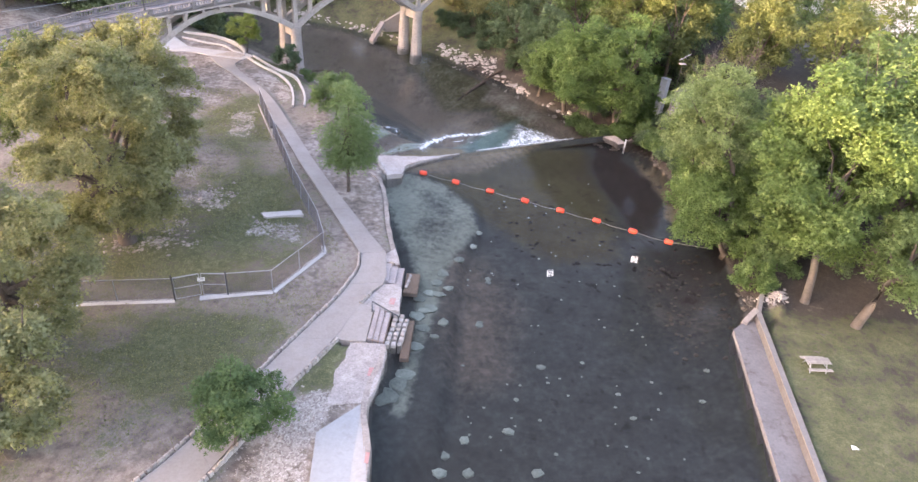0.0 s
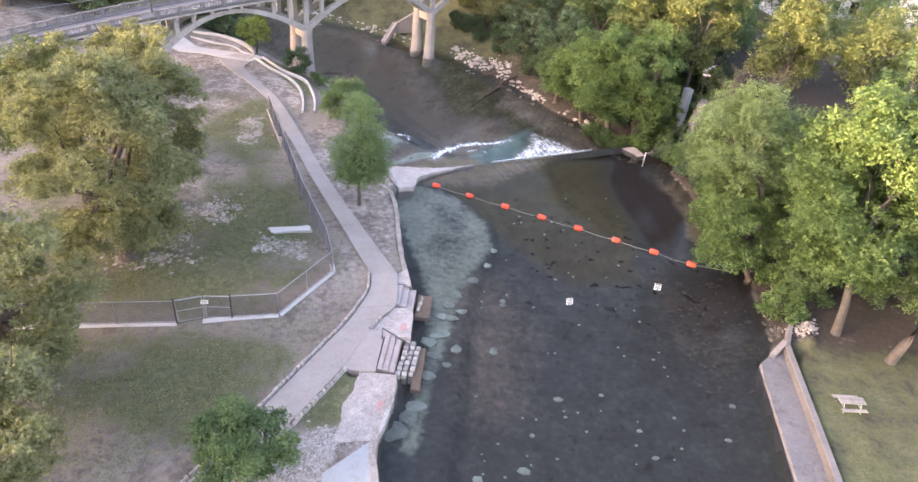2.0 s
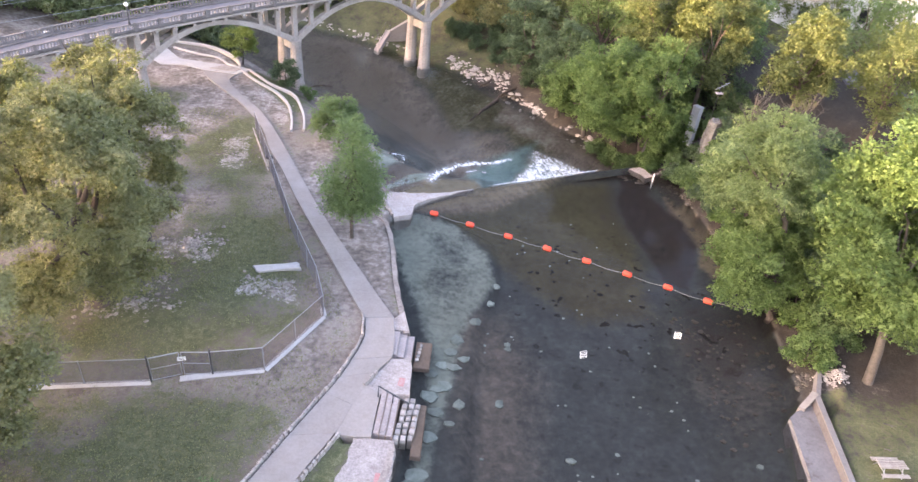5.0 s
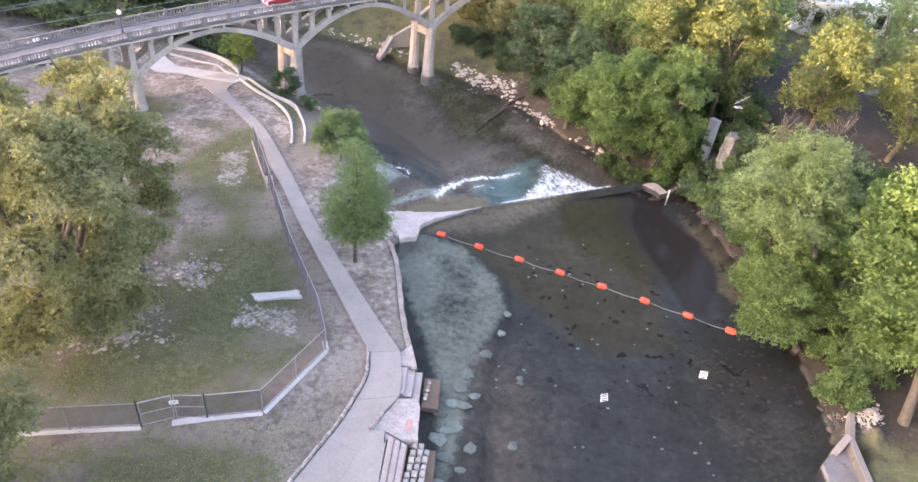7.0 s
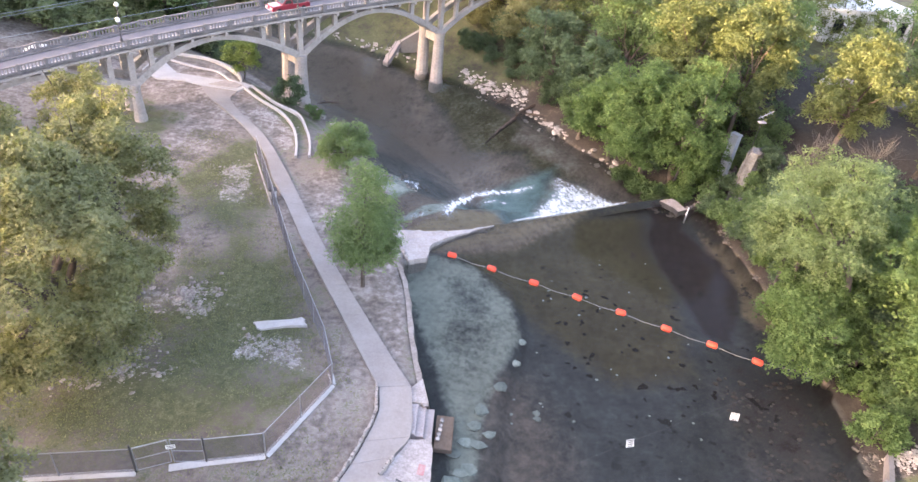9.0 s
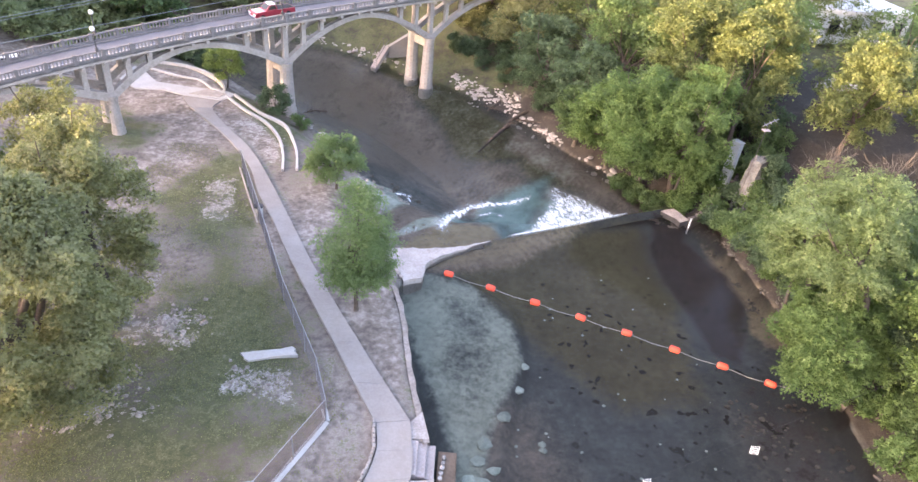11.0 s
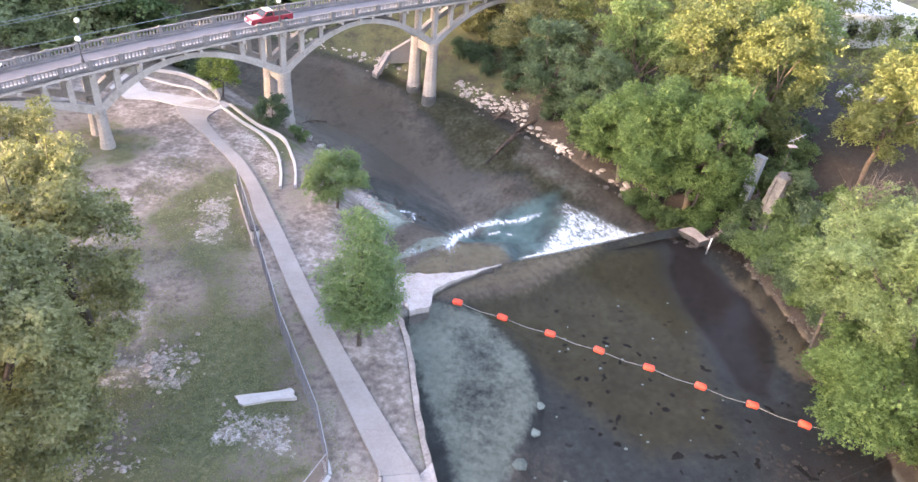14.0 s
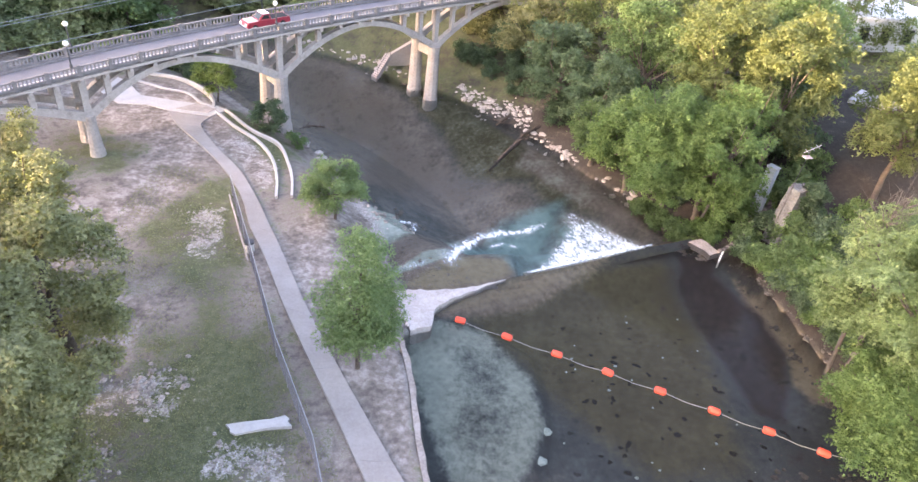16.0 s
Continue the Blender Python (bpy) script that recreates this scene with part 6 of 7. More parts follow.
def build_buoys():
    body = Mesh().tube([(-0.30, 0, 0), (-0.27, 0, 0), (-0.22, 0, 0), (0.22, 0, 0), (0.27, 0, 0), (0.30, 0, 0)], [0.08, 0.15, 0.19, 0.19, 0.15, 0.08], 14).data("float", True)
    eye = Mesh().tube([(-0.36, 0, 0), (-0.29, 0, 0)], 0.045, 8).tube([(0.29, 0, 0), (0.36, 0, 0)], 0.045, 8).data("eye")
    for i, (x, y) in enumerate(BUOYS):
        j = min(i, len(BUOYS) - 2)
        ang = math.degrees(math.atan2(BUOYS[j + 1][1] - BUOYS[j][1], BUOYS[j + 1][0] - BUOYS[j][0])) + (7, -4, 3, -6, 5, -2, 4, 0)[i]
        b = thing("buoy", "bright orange-red plastic float on the river line", "buoy", "buoys on the river line", at=pose(x, y, 0.07, rz=ang) @ Matrix.Scale(1.12, 4))
        part("float", body, BUOY, b)
        part("eye", eye, DARK_STEEL, b)
    pts = [(-4.3, 51.2, 0.2)]
    for (a, b) in zip(BUOYS, BUOYS[1:]):
        pts += [(*a, 0.06), ((a[0] + b[0]) / 2 + 0.04, (a[1] + b[1]) / 2 - 0.12, 0.012)]
    pts += [(*BUOYS[-1], 0.06), (20.5, 41.3, 0.4)]
    tagged(part("rope", Mesh().tube(pts[1:], 0.017, 6), ROPE), "grey rope joining the floats across the river", "rope")


build_buoys()


def build_signs():
    a, b = Vector((6.98, 32.45)), Vector((12.69, 34.66))
    d = (b - a).normalized()
    ang = math.degrees(math.atan2(d.y, d.x))
    ends = (a - d * 11.2, b + d * 10.0)
    cable = []
    for i in range(25):
        t = i / 24
        p = ends[0].lerp(ends[1], t)
        cable.append((p.x, p.y, 0.6 + (6.0 - 0.6) * t - 0.9 * 4 * t * (1 - t) + 1.55 * math.sin(math.pi * t)))
    tagged(part("cable", Mesh().tube(cable, 0.005, 4), DARK_STEEL), "thin steel cable strung across the river", "cable")

    def cable_z(p):
        t = (p - ends[0]).dot(d) / (ends[1] - ends[0]).length
        return 0.6 + 5.4 * t - 3.6 * t * (1 - t) + 1.55 * math.sin(math.pi * t)
    for p, tilt in ((a, 10), (b, -14)):
        s = thing("hanging_sign", "white warning sign with dark lettering hanging over the river", "sign", "warning signs", at=pose(p.x, p.y, 3.33, -22, 0, ang + tilt - 14))
        part("plate", Mesh().box((0, 0, 0), (0.40, 0.012, 0.40), cut=0.004), SIGN_WHITE, s)
        for k in range(4):
            part("line", Mesh().box((0, -0.009, 0.15 - 0.1 * k), (0.34 - 0.06 * (k % 2), 0.004, 0.06)), SIGN_DARK, s)
        top = cable_z(p) - 3.33
        part("hanger", Mesh().tube([(-0.2, 0, 0.27), (-0.2, 0, max(top, 0.3))], 0.004, 4).tube([(0.2, 0, 0.27), (0.2, 0, max(top, 0.3))], 0.004, 4), DARK_STEEL, s)


build_signs()
tagged(part("gauge_post", Mesh().box((17.65, 59.35, 0.1), (0.12, 0.06, 1.5), 0.3), SIGN_WHITE), "thin pale gauge post standing in the river's edge", "post")


def river_rocks():
    rng = random.Random(3)
    spots = [(6.88, 29.4, .34), (4.63, 24.2, .36), (6.03, 21.6, .4), (3.8, 38.1, .25), (3.1, 33.1, .3), (11.4, 27.6, .2), (11.95, 25.8, .25), (17.3, 29.7, .24), (16.4, 27.3, .22), (1.15, 22.3, .36), (2.2, 23.4, .3), (2.4, 21.3, .38), (0.9, 21.2, .4), (3.8, 37.7, .28), (3.1, 32.9, .3), (13.5, 33.6, .16), (9.6, 30.1, .16), (5.2, 26.6, .18)]
    for i, (x, y, r) in enumerate(spots):
        z = height(x, y)
        tagged(part("river_stone", Mesh().rock((x, y, z + r * 0.15), (r, r * rng.uniform(0.6, 1.0), r * 0.4), 300 + i, 0.2), RIVER_ROCK), "pale stone lying on the river bed", "stone", "stones on the river bed")
    for i, (x, y, r) in enumerate([(-2.3, 25.4, .95), (-1.45, 27.2, .7), (-0.9, 29.6, .55), (-0.65, 31.3, .6), (-0.2, 33.3, .5), (-1.0, 32.4, .62), (-0.6, 33.0, .45), (0.26, 34.9, .55), (0.4, 37.2, .5), (-1.0, 34.2, .5), (0.1, 36.1, .45), (0.7, 32.0, .42), (0.9, 35.6, .4), (-1.7, 26.4, .6), (0.2, 30.6, .36), (1.6, 39.2, .5), (2.6, 41.5, .42), (3.1, 43.4, .4), (-0.4, 35.0, .5)]):
        z = height(x, y)
        tagged(part("slab_rock", Mesh().rock((x, y, z + 0.05), (r, r * rng.uniform(0.6, 0.9), 0.16), 340 + i, 0.22), RIVER_ROCK), "flat grey-green rock slab under shallow water", "rock", "rock slabs by the bank")
    m = Mesh()
    for i in range(150):
        x, y = rng.uniform(15.5, 21.2), rng.uniform(30.5, 42.5)
        r = rng.uniform(0.06, 0.24)
        if distance(np.array([x]), np.array([y]), UPPER)[0] > 0.2:
            m.rock((x, y, height(x, y) + r * 0.3), (r, r * 0.8, r * 0.5), 500 + i)
    tagged(part("bed_rubble", m, DARK_ROCK), "dark weedy rubble under water by the wall", "rubble", kind="stuff")
    m = Mesh()
    for i in range(70):
        x, y = rng.uniform(2, 15), rng.uniform(22, 56)
        r = rng.uniform(0.05, 0.13)
        m.rock((x, y, height(x, y) + r * 0.2), (r, r * 0.8, r * 0.5), 800 + i)
    tagged(part("bed_pebbles", m, RIVER_ROCK), "small pale stones scattered on the river bed", "pebbles", kind="stuff")


river_rocks()


def shore_rocks(name, line, spread, count, lo, hi, material, label, seed, lift=0.0, flat=0.6):
    """Loose stones along a shore: the larger ones singly, the small ones together."""
    rng = random.Random(seed)
    pts = along(line, 0.1)
    clumps = [(rng.choice(pts), rng.gauss(0, 0.45) * spread) for _ in range(max(6, count // 14))]
    t = thing(name, label, "rocks", kind="structure")
    small = Mesh()
    for i in range(count):
        (p, d), o = rng.choice(clumps) if rng.random() < 0.65 else (rng.choice(pts), rng.gauss(0, 0.5) * spread)
        x, y = p.x - d.y * o + rng.gauss(0, 0.28) * spread, p.y + d.x * o + rng.gauss(0, 0.28) * spread
        r = lo + (hi - lo) * rng.random() ** 3
        z = max(height(x, y), -9) + r * rng.uniform(-0.12, 0.2) + lift
        if r > lo + 0.3 * (hi - lo):
            part("rock", Mesh().rock((0, 0, 0), (r, r * rng.uniform(0.5, 1.0), r * flat * rng.uniform(0.5, 1.1)), seed * 100 + i), material, t, at=pose(x, y, z, rng.uniform(-15, 15), rng.uniform(-15, 15), rng.uniform(0, 360)))
        else:
            small.rock((x, y, z), (r, r * rng.uniform(0.5, 1), r * flat), seed * 100 + i)
    tagged(part("small_rocks", small, material, t), kind="stuff")
    return t


shore_rocks("shore_rocks", [(15.6, 67.6), (12.6, 71.0), (10.4, 73.9), (7.6, 78.0), (5.6, 81.4)], 0.5, 170, 0.10, 0.48, LIMESTONE, "line of pale broken rocks along the water's edge", 11, 0.02)
shore_rocks("shore_rocks", [(5.4, 82.4), (3.6, 84.8), (1.2, 86.6), (-0.6, 88.4), (-2.2, 89.8)], 1.1, 260, 0.10, 0.42, LIMESTONE, "heap of pale broken rocks on the shore", 12, 0.02)
shore_rocks("shore_rocks", [(-8.6, 92.4), (-12.6, 96.0), (-19.6, 99.4), (-28, 103.5)], 0.8, 190, 0.12, 0.42, LIMESTONE, "heap of pale broken rocks on the far shore", 13, 0.02)
shore_rocks("shore_rocks", [(-13.2, 70.6), (-15.0, 73.6), (-17.6, 76.6), (-22.2, 80.2)], 0.6, 90, 0.10, 0.5, LIMESTONE, "pale rocks along the left shore below the weir", 14, 0.05)
shore_rocks("shoal_gravel", [(-6.6, 58.6), (-4.4, 57.4), (-2, 56.6), (0.6, 57.0)], 1.8, 170, 0.04, 0.2, RIVER_BROWN, "wet gravel and cobbles on the shoal below the weir", 15, -0.03)
shore_rocks("shoal_gravel", [(-9.6, 65.4), (-7.6, 63.6), (-5.4, 63.4)], 1.4, 130, 0.04, 0.26, RUBBLE, "gravel spit beside the small rapid", 16, 0.0)
shore_rocks("shoal_rocks", [(-8.4, 66.8), (-5.2, 65.4), (-3.0, 66.0)], 0.8, 26, 0.06, 0.3, DARK_ROCK, "dark stones in the shallows", 17, 0.1)
shore_rocks("rubble_heap", [(-19.6, 42.4), (-18.0, 42.9), (-16.4, 43.0)], 1.5, 300, 0.03, 0.25, RUBBLE, "heap of broken limestone rubble on the lawn", 18, -0.01, 0.55)
shore_rocks("rubble_strip", [(-22.0, 35.8), (-19.0, 36.6), (-16.6, 36.6)], 1.1, 210, 0.025, 0.19, RUBBLE, "scattered limestone rubble on the lawn", 19)
shore_rocks("rubble_strip", [(-13.6, 39.6), (-12.0, 39.2), (-10.0, 39.0)], 0.9, 120, 0.03, 0.18, RUBBLE, "scattered limestone rubble beside the fence", 20)
shore_rocks("rubble_strip", [(-19.8, 39.4), (-18.0, 38.6)], 0.8, 110, 0.025, 0.18, RUBBLE, "scattered limestone rubble on the lawn", 21)
shore_rocks("gravel", [(-8.6, 17.5), (-6.9, 21.4), (-5.6, 23.6)], 1.5, 420, 0.025, 0.11, RUBBLE, "loose pale gravel beside the ramp", 22)
shore_rocks("rocks", [(22.3, 34.6), (23.2, 35.1), (23.8, 35.0)], 0.55, 260, 0.05, 0.15, LIMESTONE, "heap of pale stones at the end of the river wall", 23, 0.08)
shore_rocks("rocks", [(20.9, 34.6), (21.3, 36.0), (21.8, 35.0)], 0.8, 60, 0.07, 0.24, DARK_ROCK, "dark wet stones at the foot of the bank", 24)
shore_rocks("shore_rocks", [(21.4, 45.0), (20.9, 49.2), (20.2, 53.6), (19.6, 57.0), (18.8, 59.8)], 0.6, 230, 0.04, 0.26, DARK_ROCK, "dark rubble and debris along the shaded shore", 27, 0.0)
shore_rocks("shore_rocks", [(15.0, 61.9), (16.4, 61.4), (17.4, 60.4)], 0.35, 40, 0.05, 0.3, RUBBLE, "broken stones at the end of the weir", 28, 0.02)
shore_rocks("gravel", [(-20.9, 60), (-18.6, 55.5)], 1.2, 220, 0.03, 0.13, RUBBLE, "pale stones showing through the thin grass", 25)
shore_rocks("gravel", [(-21.4, 72), (-18.6, 68.5), (-17.0, 64.0)], 0.9, 200, 0.03, 0.13, RUBBLE, "pale stones beside the drainage channel", 26)

tagged(part("concrete_slab", Mesh().prism([(-13.3, 41.0), (-12.6, 41.2), (-11.2, 41.5), (-10.6, 41.75), (-10.35, 41.6), (-10.4, 41.4), (-10.15, 41.2), (-11.4, 40.95), (-12.7, 40.5), (-13.0, 40.62), (-13.05, 40.8)], 0.3, [0.68, 0.69, 0.72, 0.74, 0.7, 0.72, 0.68, 0.67, 0.63, 0.65, 0.66]), WHITE_CONC), "pale broken concrete slab lying on the lawn", "slab")


def litter_bin():
    b = thing("litter_bin", "pale round litter bin with a dark open top beside the path", "litter bin", at=pose(-15.94, 55.37, height(-15.94, 55.37)))
    part("drum", Mesh().tube([(0, 0, 0.0), (0, 0, 0.04), (0, 0, 0.72), (0, 0, 0.76)], [0.24, 0.28, 0.30, 0.28], 16), WHITE_CONC, b, smooth=True)
    part("rim", Mesh().tube([(0, 0, 0.72), (0, 0, 0.86), (0, 0, 0.88)], [0.315, 0.315, 0.26], 16), DARK_STEEL, b, "dark rim")


litter_bin()

# ---- right bank: wall, table, ruin ----


def river_wall():
    w = thing("river_wall", "concrete river wall with a walkway ledge at the water", "river wall", kind="structure")
    part("ledge", Mesh().prism([(19.28, 31.98), (17.73, 20.5), (15.77, 6), (17.52, 6), (19.42, 20.4), (21.05, 33.0), (20.84, 33.05), (19.91, 32.52)], -2.2, 0.32), SHADED_WALL_CONC, w, "smooth grey concrete ledge")
    part("wall", Mesh().prism([(21.03, 33.2), (19.4, 20.4), (17.5, 6), (17.78, 6), (19.68, 20.4), (21.31, 33.2)], -1.5, 0.86), DIMMED_FACE_CONC, w)
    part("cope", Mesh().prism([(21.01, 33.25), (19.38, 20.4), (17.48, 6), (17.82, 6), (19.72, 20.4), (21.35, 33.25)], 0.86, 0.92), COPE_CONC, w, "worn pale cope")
    part("wing_wall", Mesh().prism([(20.05, 32.75), (20.95, 33.5), (21.2, 33.25), (20.3, 32.5)], -1.5, [0.5, 1.05, 1.05, 0.5]), COPE_CONC, w)
    part("wing_wall", Mesh().prism([(21.1, 33.3), (22.05, 35.3), (22.3, 35.2), (21.36, 33.25)], -0.5, [0.93, 1.0, 1.0, 0.93]), COPE_CONC, w)


river_wall()


def picnic_table():
    t = thing("picnic_table", "grey weathered picnic table with benches on the lawn", "picnic table", at=pose(22.8, 28.45, 0.74, rz=3) @ Matrix.Scale(0.8, 4))
    for i in range(5):
        part("tabletop_board", Mesh().box((0, -0.27 + 0.135 * i, 0.75), (1.85, 0.12, 0.045), cut=0.006), WOOD_GREY, t)
    for s in (-1, 1):
        for k in range(2):
            part("bench_board", Mesh().box((0, s * (0.58 + 0.14 * k), 0.44), (1.85, 0.13, 0.045), cut=0.006), WOOD_GREY, t)
    for x in (-0.62, 0.62):
        for s in (-1, 1):
            part("leg", Mesh().tube([(x, s * 0.2, 0.73), (x, s * 0.56, 0.0)], 0.035, 6), GALV, t)
        part("brace", Mesh().tube([(x, -0.74, 0.41), (x, 0.74, 0.41)], 0.03, 6), GALV, t)


picnic_table()


def litter(x, y, s, seed):
    tagged(part("branch", Mesh().tube([(x, y, 0.8), (x + s * 0.5, y - s * 0.3, 0.86), (x + s, y - s * 0.2, 0.81)], [0.04, 0.03, 0.012], 5).tube([(x + s * 0.4, y - s * 0.25, 0.84), (x + s * 0.7, y - s * 0.6, 0.82)], [0.025, 0.01], 5), BARK_PALE), "fallen pale branch lying on the grass", "branch")


litter(24.3, 31.7, 0.7, 1)
litter(23.4, 29.9, 0.4, 2)
tagged(part("paper_scrap", Mesh().add([(22.1, 22.4, 0.80), (22.45, 22.4, 0.86), (22.4, 22.65, 0.79), (22.15, 22.7, 0.83)], [(0, 1, 2, 3)]), SIGN_WHITE), "crumpled white scrap lying on the grass", "litter")


def ruin():
    r = thing("ruined_pillar", "tall ruined whitewashed stone pillar with ivy on top", "ruin", at=pose(22.9, 61.9, 0, rz=24))
    rng = random.Random(31)
    m, rings = Mesh(), 12
    for k in range(rings):
        h = k / (rings - 1)
        a, b = 1.0 - 0.32 * h, 0.72 - 0.2 * h
        for ux, uy in ((-1, -1), (-0.3, -1.03), (0.4, -0.98), (1, -1), (1, 0), (1, 1), (0.3, 1), (-0.4, 1), (-1, 1), (-1.02, 0.1)):
            m.v.append((ux * a + rng.uniform(-0.05, 0.05), uy * b + rng.uniform(-0.05, 0.05), 0.3 + 5.2 * h + (rng.uniform(-0.35, 0.15) if k == rings - 1 else 0)))
        if k:
            m.f += [((k - 1) * 10 + i, (k - 1) * 10 + (i + 1) % 10, k * 10 + (i + 1) % 10, k * 10 + i) for i in range(10)]
    m.f.append(tuple(range((rings - 1) * 10, rings * 10)))
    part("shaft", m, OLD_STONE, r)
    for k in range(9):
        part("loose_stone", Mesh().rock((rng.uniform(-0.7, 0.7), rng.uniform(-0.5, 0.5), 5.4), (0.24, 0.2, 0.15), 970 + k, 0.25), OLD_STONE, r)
    w = thing("mill_wall", "dark curving masonry wall climbing from the weir", "wall", kind="structure")
    ln = along(smooth_line([(18.2, 60.6), (19.2, 61.2), (21.0, 63.0), (22.2, 64.0), (23.6, 65.6)], 6), 0.42)
    for i, (p, d) in enumerate(ln):
        z = 0.25 + 2.3 * (i / len(ln)) + rng.uniform(-0.12, 0.12)
        part("stone", Mesh().box((0, 0, 0), (0.5, 0.42 * rng.uniform(0.85, 1.2), z + 1.2), top=(0.9, 0.7), cut=0.06), PURPLE_STEEL, w, at=pose(p.x + rng.uniform(-0.05, 0.05), p.y, (z - 1.2) / 2, rng.uniform(-3, 3), rng.uniform(-3, 3), math.degrees(math.atan2(d.y, d.x)) + rng.uniform(-8, 8)))
    part("landing", Mesh().prism([(15.9, 61.5), (16.4, 61.8), (17.1, 62.0), (17.4, 61.6), (17.7, 60.9), (18.0, 60.4), (17.6, 60.2), (17.1, 59.9), (16.95, 60.4), (16.7, 60.7), (16.3, 61.1)], -0.45, [0.02, 0.03, 0.06, 0.08, 0.07, 0.06, 0.04, 0.02, 0.03, 0.03, 0.02]), BANK_CONC, w, "broken pale concrete slab at the end of the weir")
    h = thing("sheet_metal_hut", "narrow hut clad in pale blue sheet metal", "hut")
    part("wall", Mesh().box((21.7, 64.4, 3.1), (0.5, 0.8, 5.0), 0.6), BLUE_SHEET, h)
    part("roof", Mesh().box((21.7, 64.4, 5.64), (0.58, 0.88, 0.08), 0.6), BLUE_SHEET, h)
    a = thing("antenna_mast", "thin mast with a small aerial behind the ruin", "antenna")
    part("mast", Mesh().tube([(21.9, 61.6, 0.5), (21.7, 61.0, 8.9)], 0.025, 6), DARK_STEEL, a)
    part("aerial", Mesh().tube([(21.3, 61.0, 8.6), (22.3, 61.0, 9.3)], 0.03, 5).tube([(21.5, 60.7, 8.75), (21.5, 61.3, 8.75)], 0.02, 5).tube([(21.8, 60.7, 8.95), (21.8, 61.3, 8.95)], 0.02, 5).tube([(22.1, 60.7, 9.15), (22.1, 61.3, 9.15)], 0.02, 5), GALV, a)
    part("plate", Mesh().box((21.7, 61.0, 8.3), (0.6, 0.4, 0.08), 0.2), GREY_CONC, a)
    tree("ivy", "dark ivy climbing the ruined pillar", (23.6, 62.4), (23.6, 61.0, 4.8), (0.95, 0.95, 1.8), 10000, 0.2, LEAF_DARK, 71, lobes=14, category="ivy", girth=0.04, limbs=3)


ruin()


def bare_tree(name, label, base, top, seed, n=54, lean=0.5):
    rng = random.Random(seed)
    t = thing(name, label, "tree", at=pose(*base, height(*base)))
    z0 = height(*base)
    h = top[2] - z0
    tip = Vector((top[0] - base[0], top[1] - base[1], h))
    part("trunk", Mesh().tube([(0, 0, -0.2), tip * 0.35 + Vector((0.1, 0, 0)), tip * 0.7, tip], [0.14, 0.11, 0.06, 0.015], 6), BARK_PALE, t)
    for i in range(n):
        a = tip * rng.uniform(0.55, 0.92)
        e = a + Vector((rng.gauss(0, 0.9), rng.gauss(0, 0.9), rng.uniform(0.8, 2.4)))
        m = Mesh().tube([a, a.lerp(e, 0.5) + Vector((rng.gauss(0, 0.15), rng.gauss(0, 0.15), 0.1)), e], [0.024, 0.016, 0.006], 4)
        for _ in range(7):
            s = a.lerp(e, rng.uniform(0.4, 0.95))
            m.tube([s, s + Vector((rng.gauss(0, 0.35), rng.gauss(0, 0.35), rng.uniform(0.2, 0.8)))], [0.01, 0.004], 3)
        part("twig", m, BARK_PALE, t)


bare_tree("bare_tree", "leafless pale twigs rising from the half-bare tree", (20.9, 48.4), (18.6, 47.9, 13.2), 41)
bare_tree("bare_tree", "leafless pale twigs rising from the half-bare tree", (22.2, 46.2), (20.4, 45.2, 13.8), 42)
bare_tree("bare_tree", "grey dead branches in the big tree over the weir", (17.9, 65.2), (17.0, 61.6, 10.0), 43, 10)


def driftwood():
    rng = random.Random(52)
    for i, (a, b, r) in enumerate((((3.6, 84.6, -1.2), (2.0, 82.4, -1.45), 0.2), ((7.9, 79.6, -1.1), (4.6, 80.8, -1.5), 0.14), ((6.4, 82.0, -0.9), (3.6, 79.0, -1.75), 0.2), ((4.2, 79.6, -1.75), (0.9, 73.2, -1.95), 0.24), ((-15.0, 78.5, -1.6), (-17.2, 77.2, -1.4), 0.1), ((0.4, 87.4, -1.2), (2.6, 85.6, -1.0), 0.16), ((-8.4, 91.2, -1.6), (-3.6, 88.4, -1.7), 0.12))):
        a, b = Vector(a), Vector(b)
        m = Mesh().tube([a, a.lerp(b, 0.5) + Vector((rng.gauss(0, 0.15), rng.gauss(0, 0.15), 0.06)), b], [r, r * 0.8, r * 0.4], 7)
        for _ in range(6):
            s = a.lerp(b, rng.uniform(0.1, 0.9))
            m.tube([s, s + Vector((rng.gauss(0, 0.7), rng.gauss(0, 0.7), rng.uniform(0.05, 0.5)))], [r * 0.35, 0.02], 5)
        tagged(part("driftwood_log", m, DRIFTWOOD), "dark wet log washed up in the river", "log", "driftwood")


driftwood()


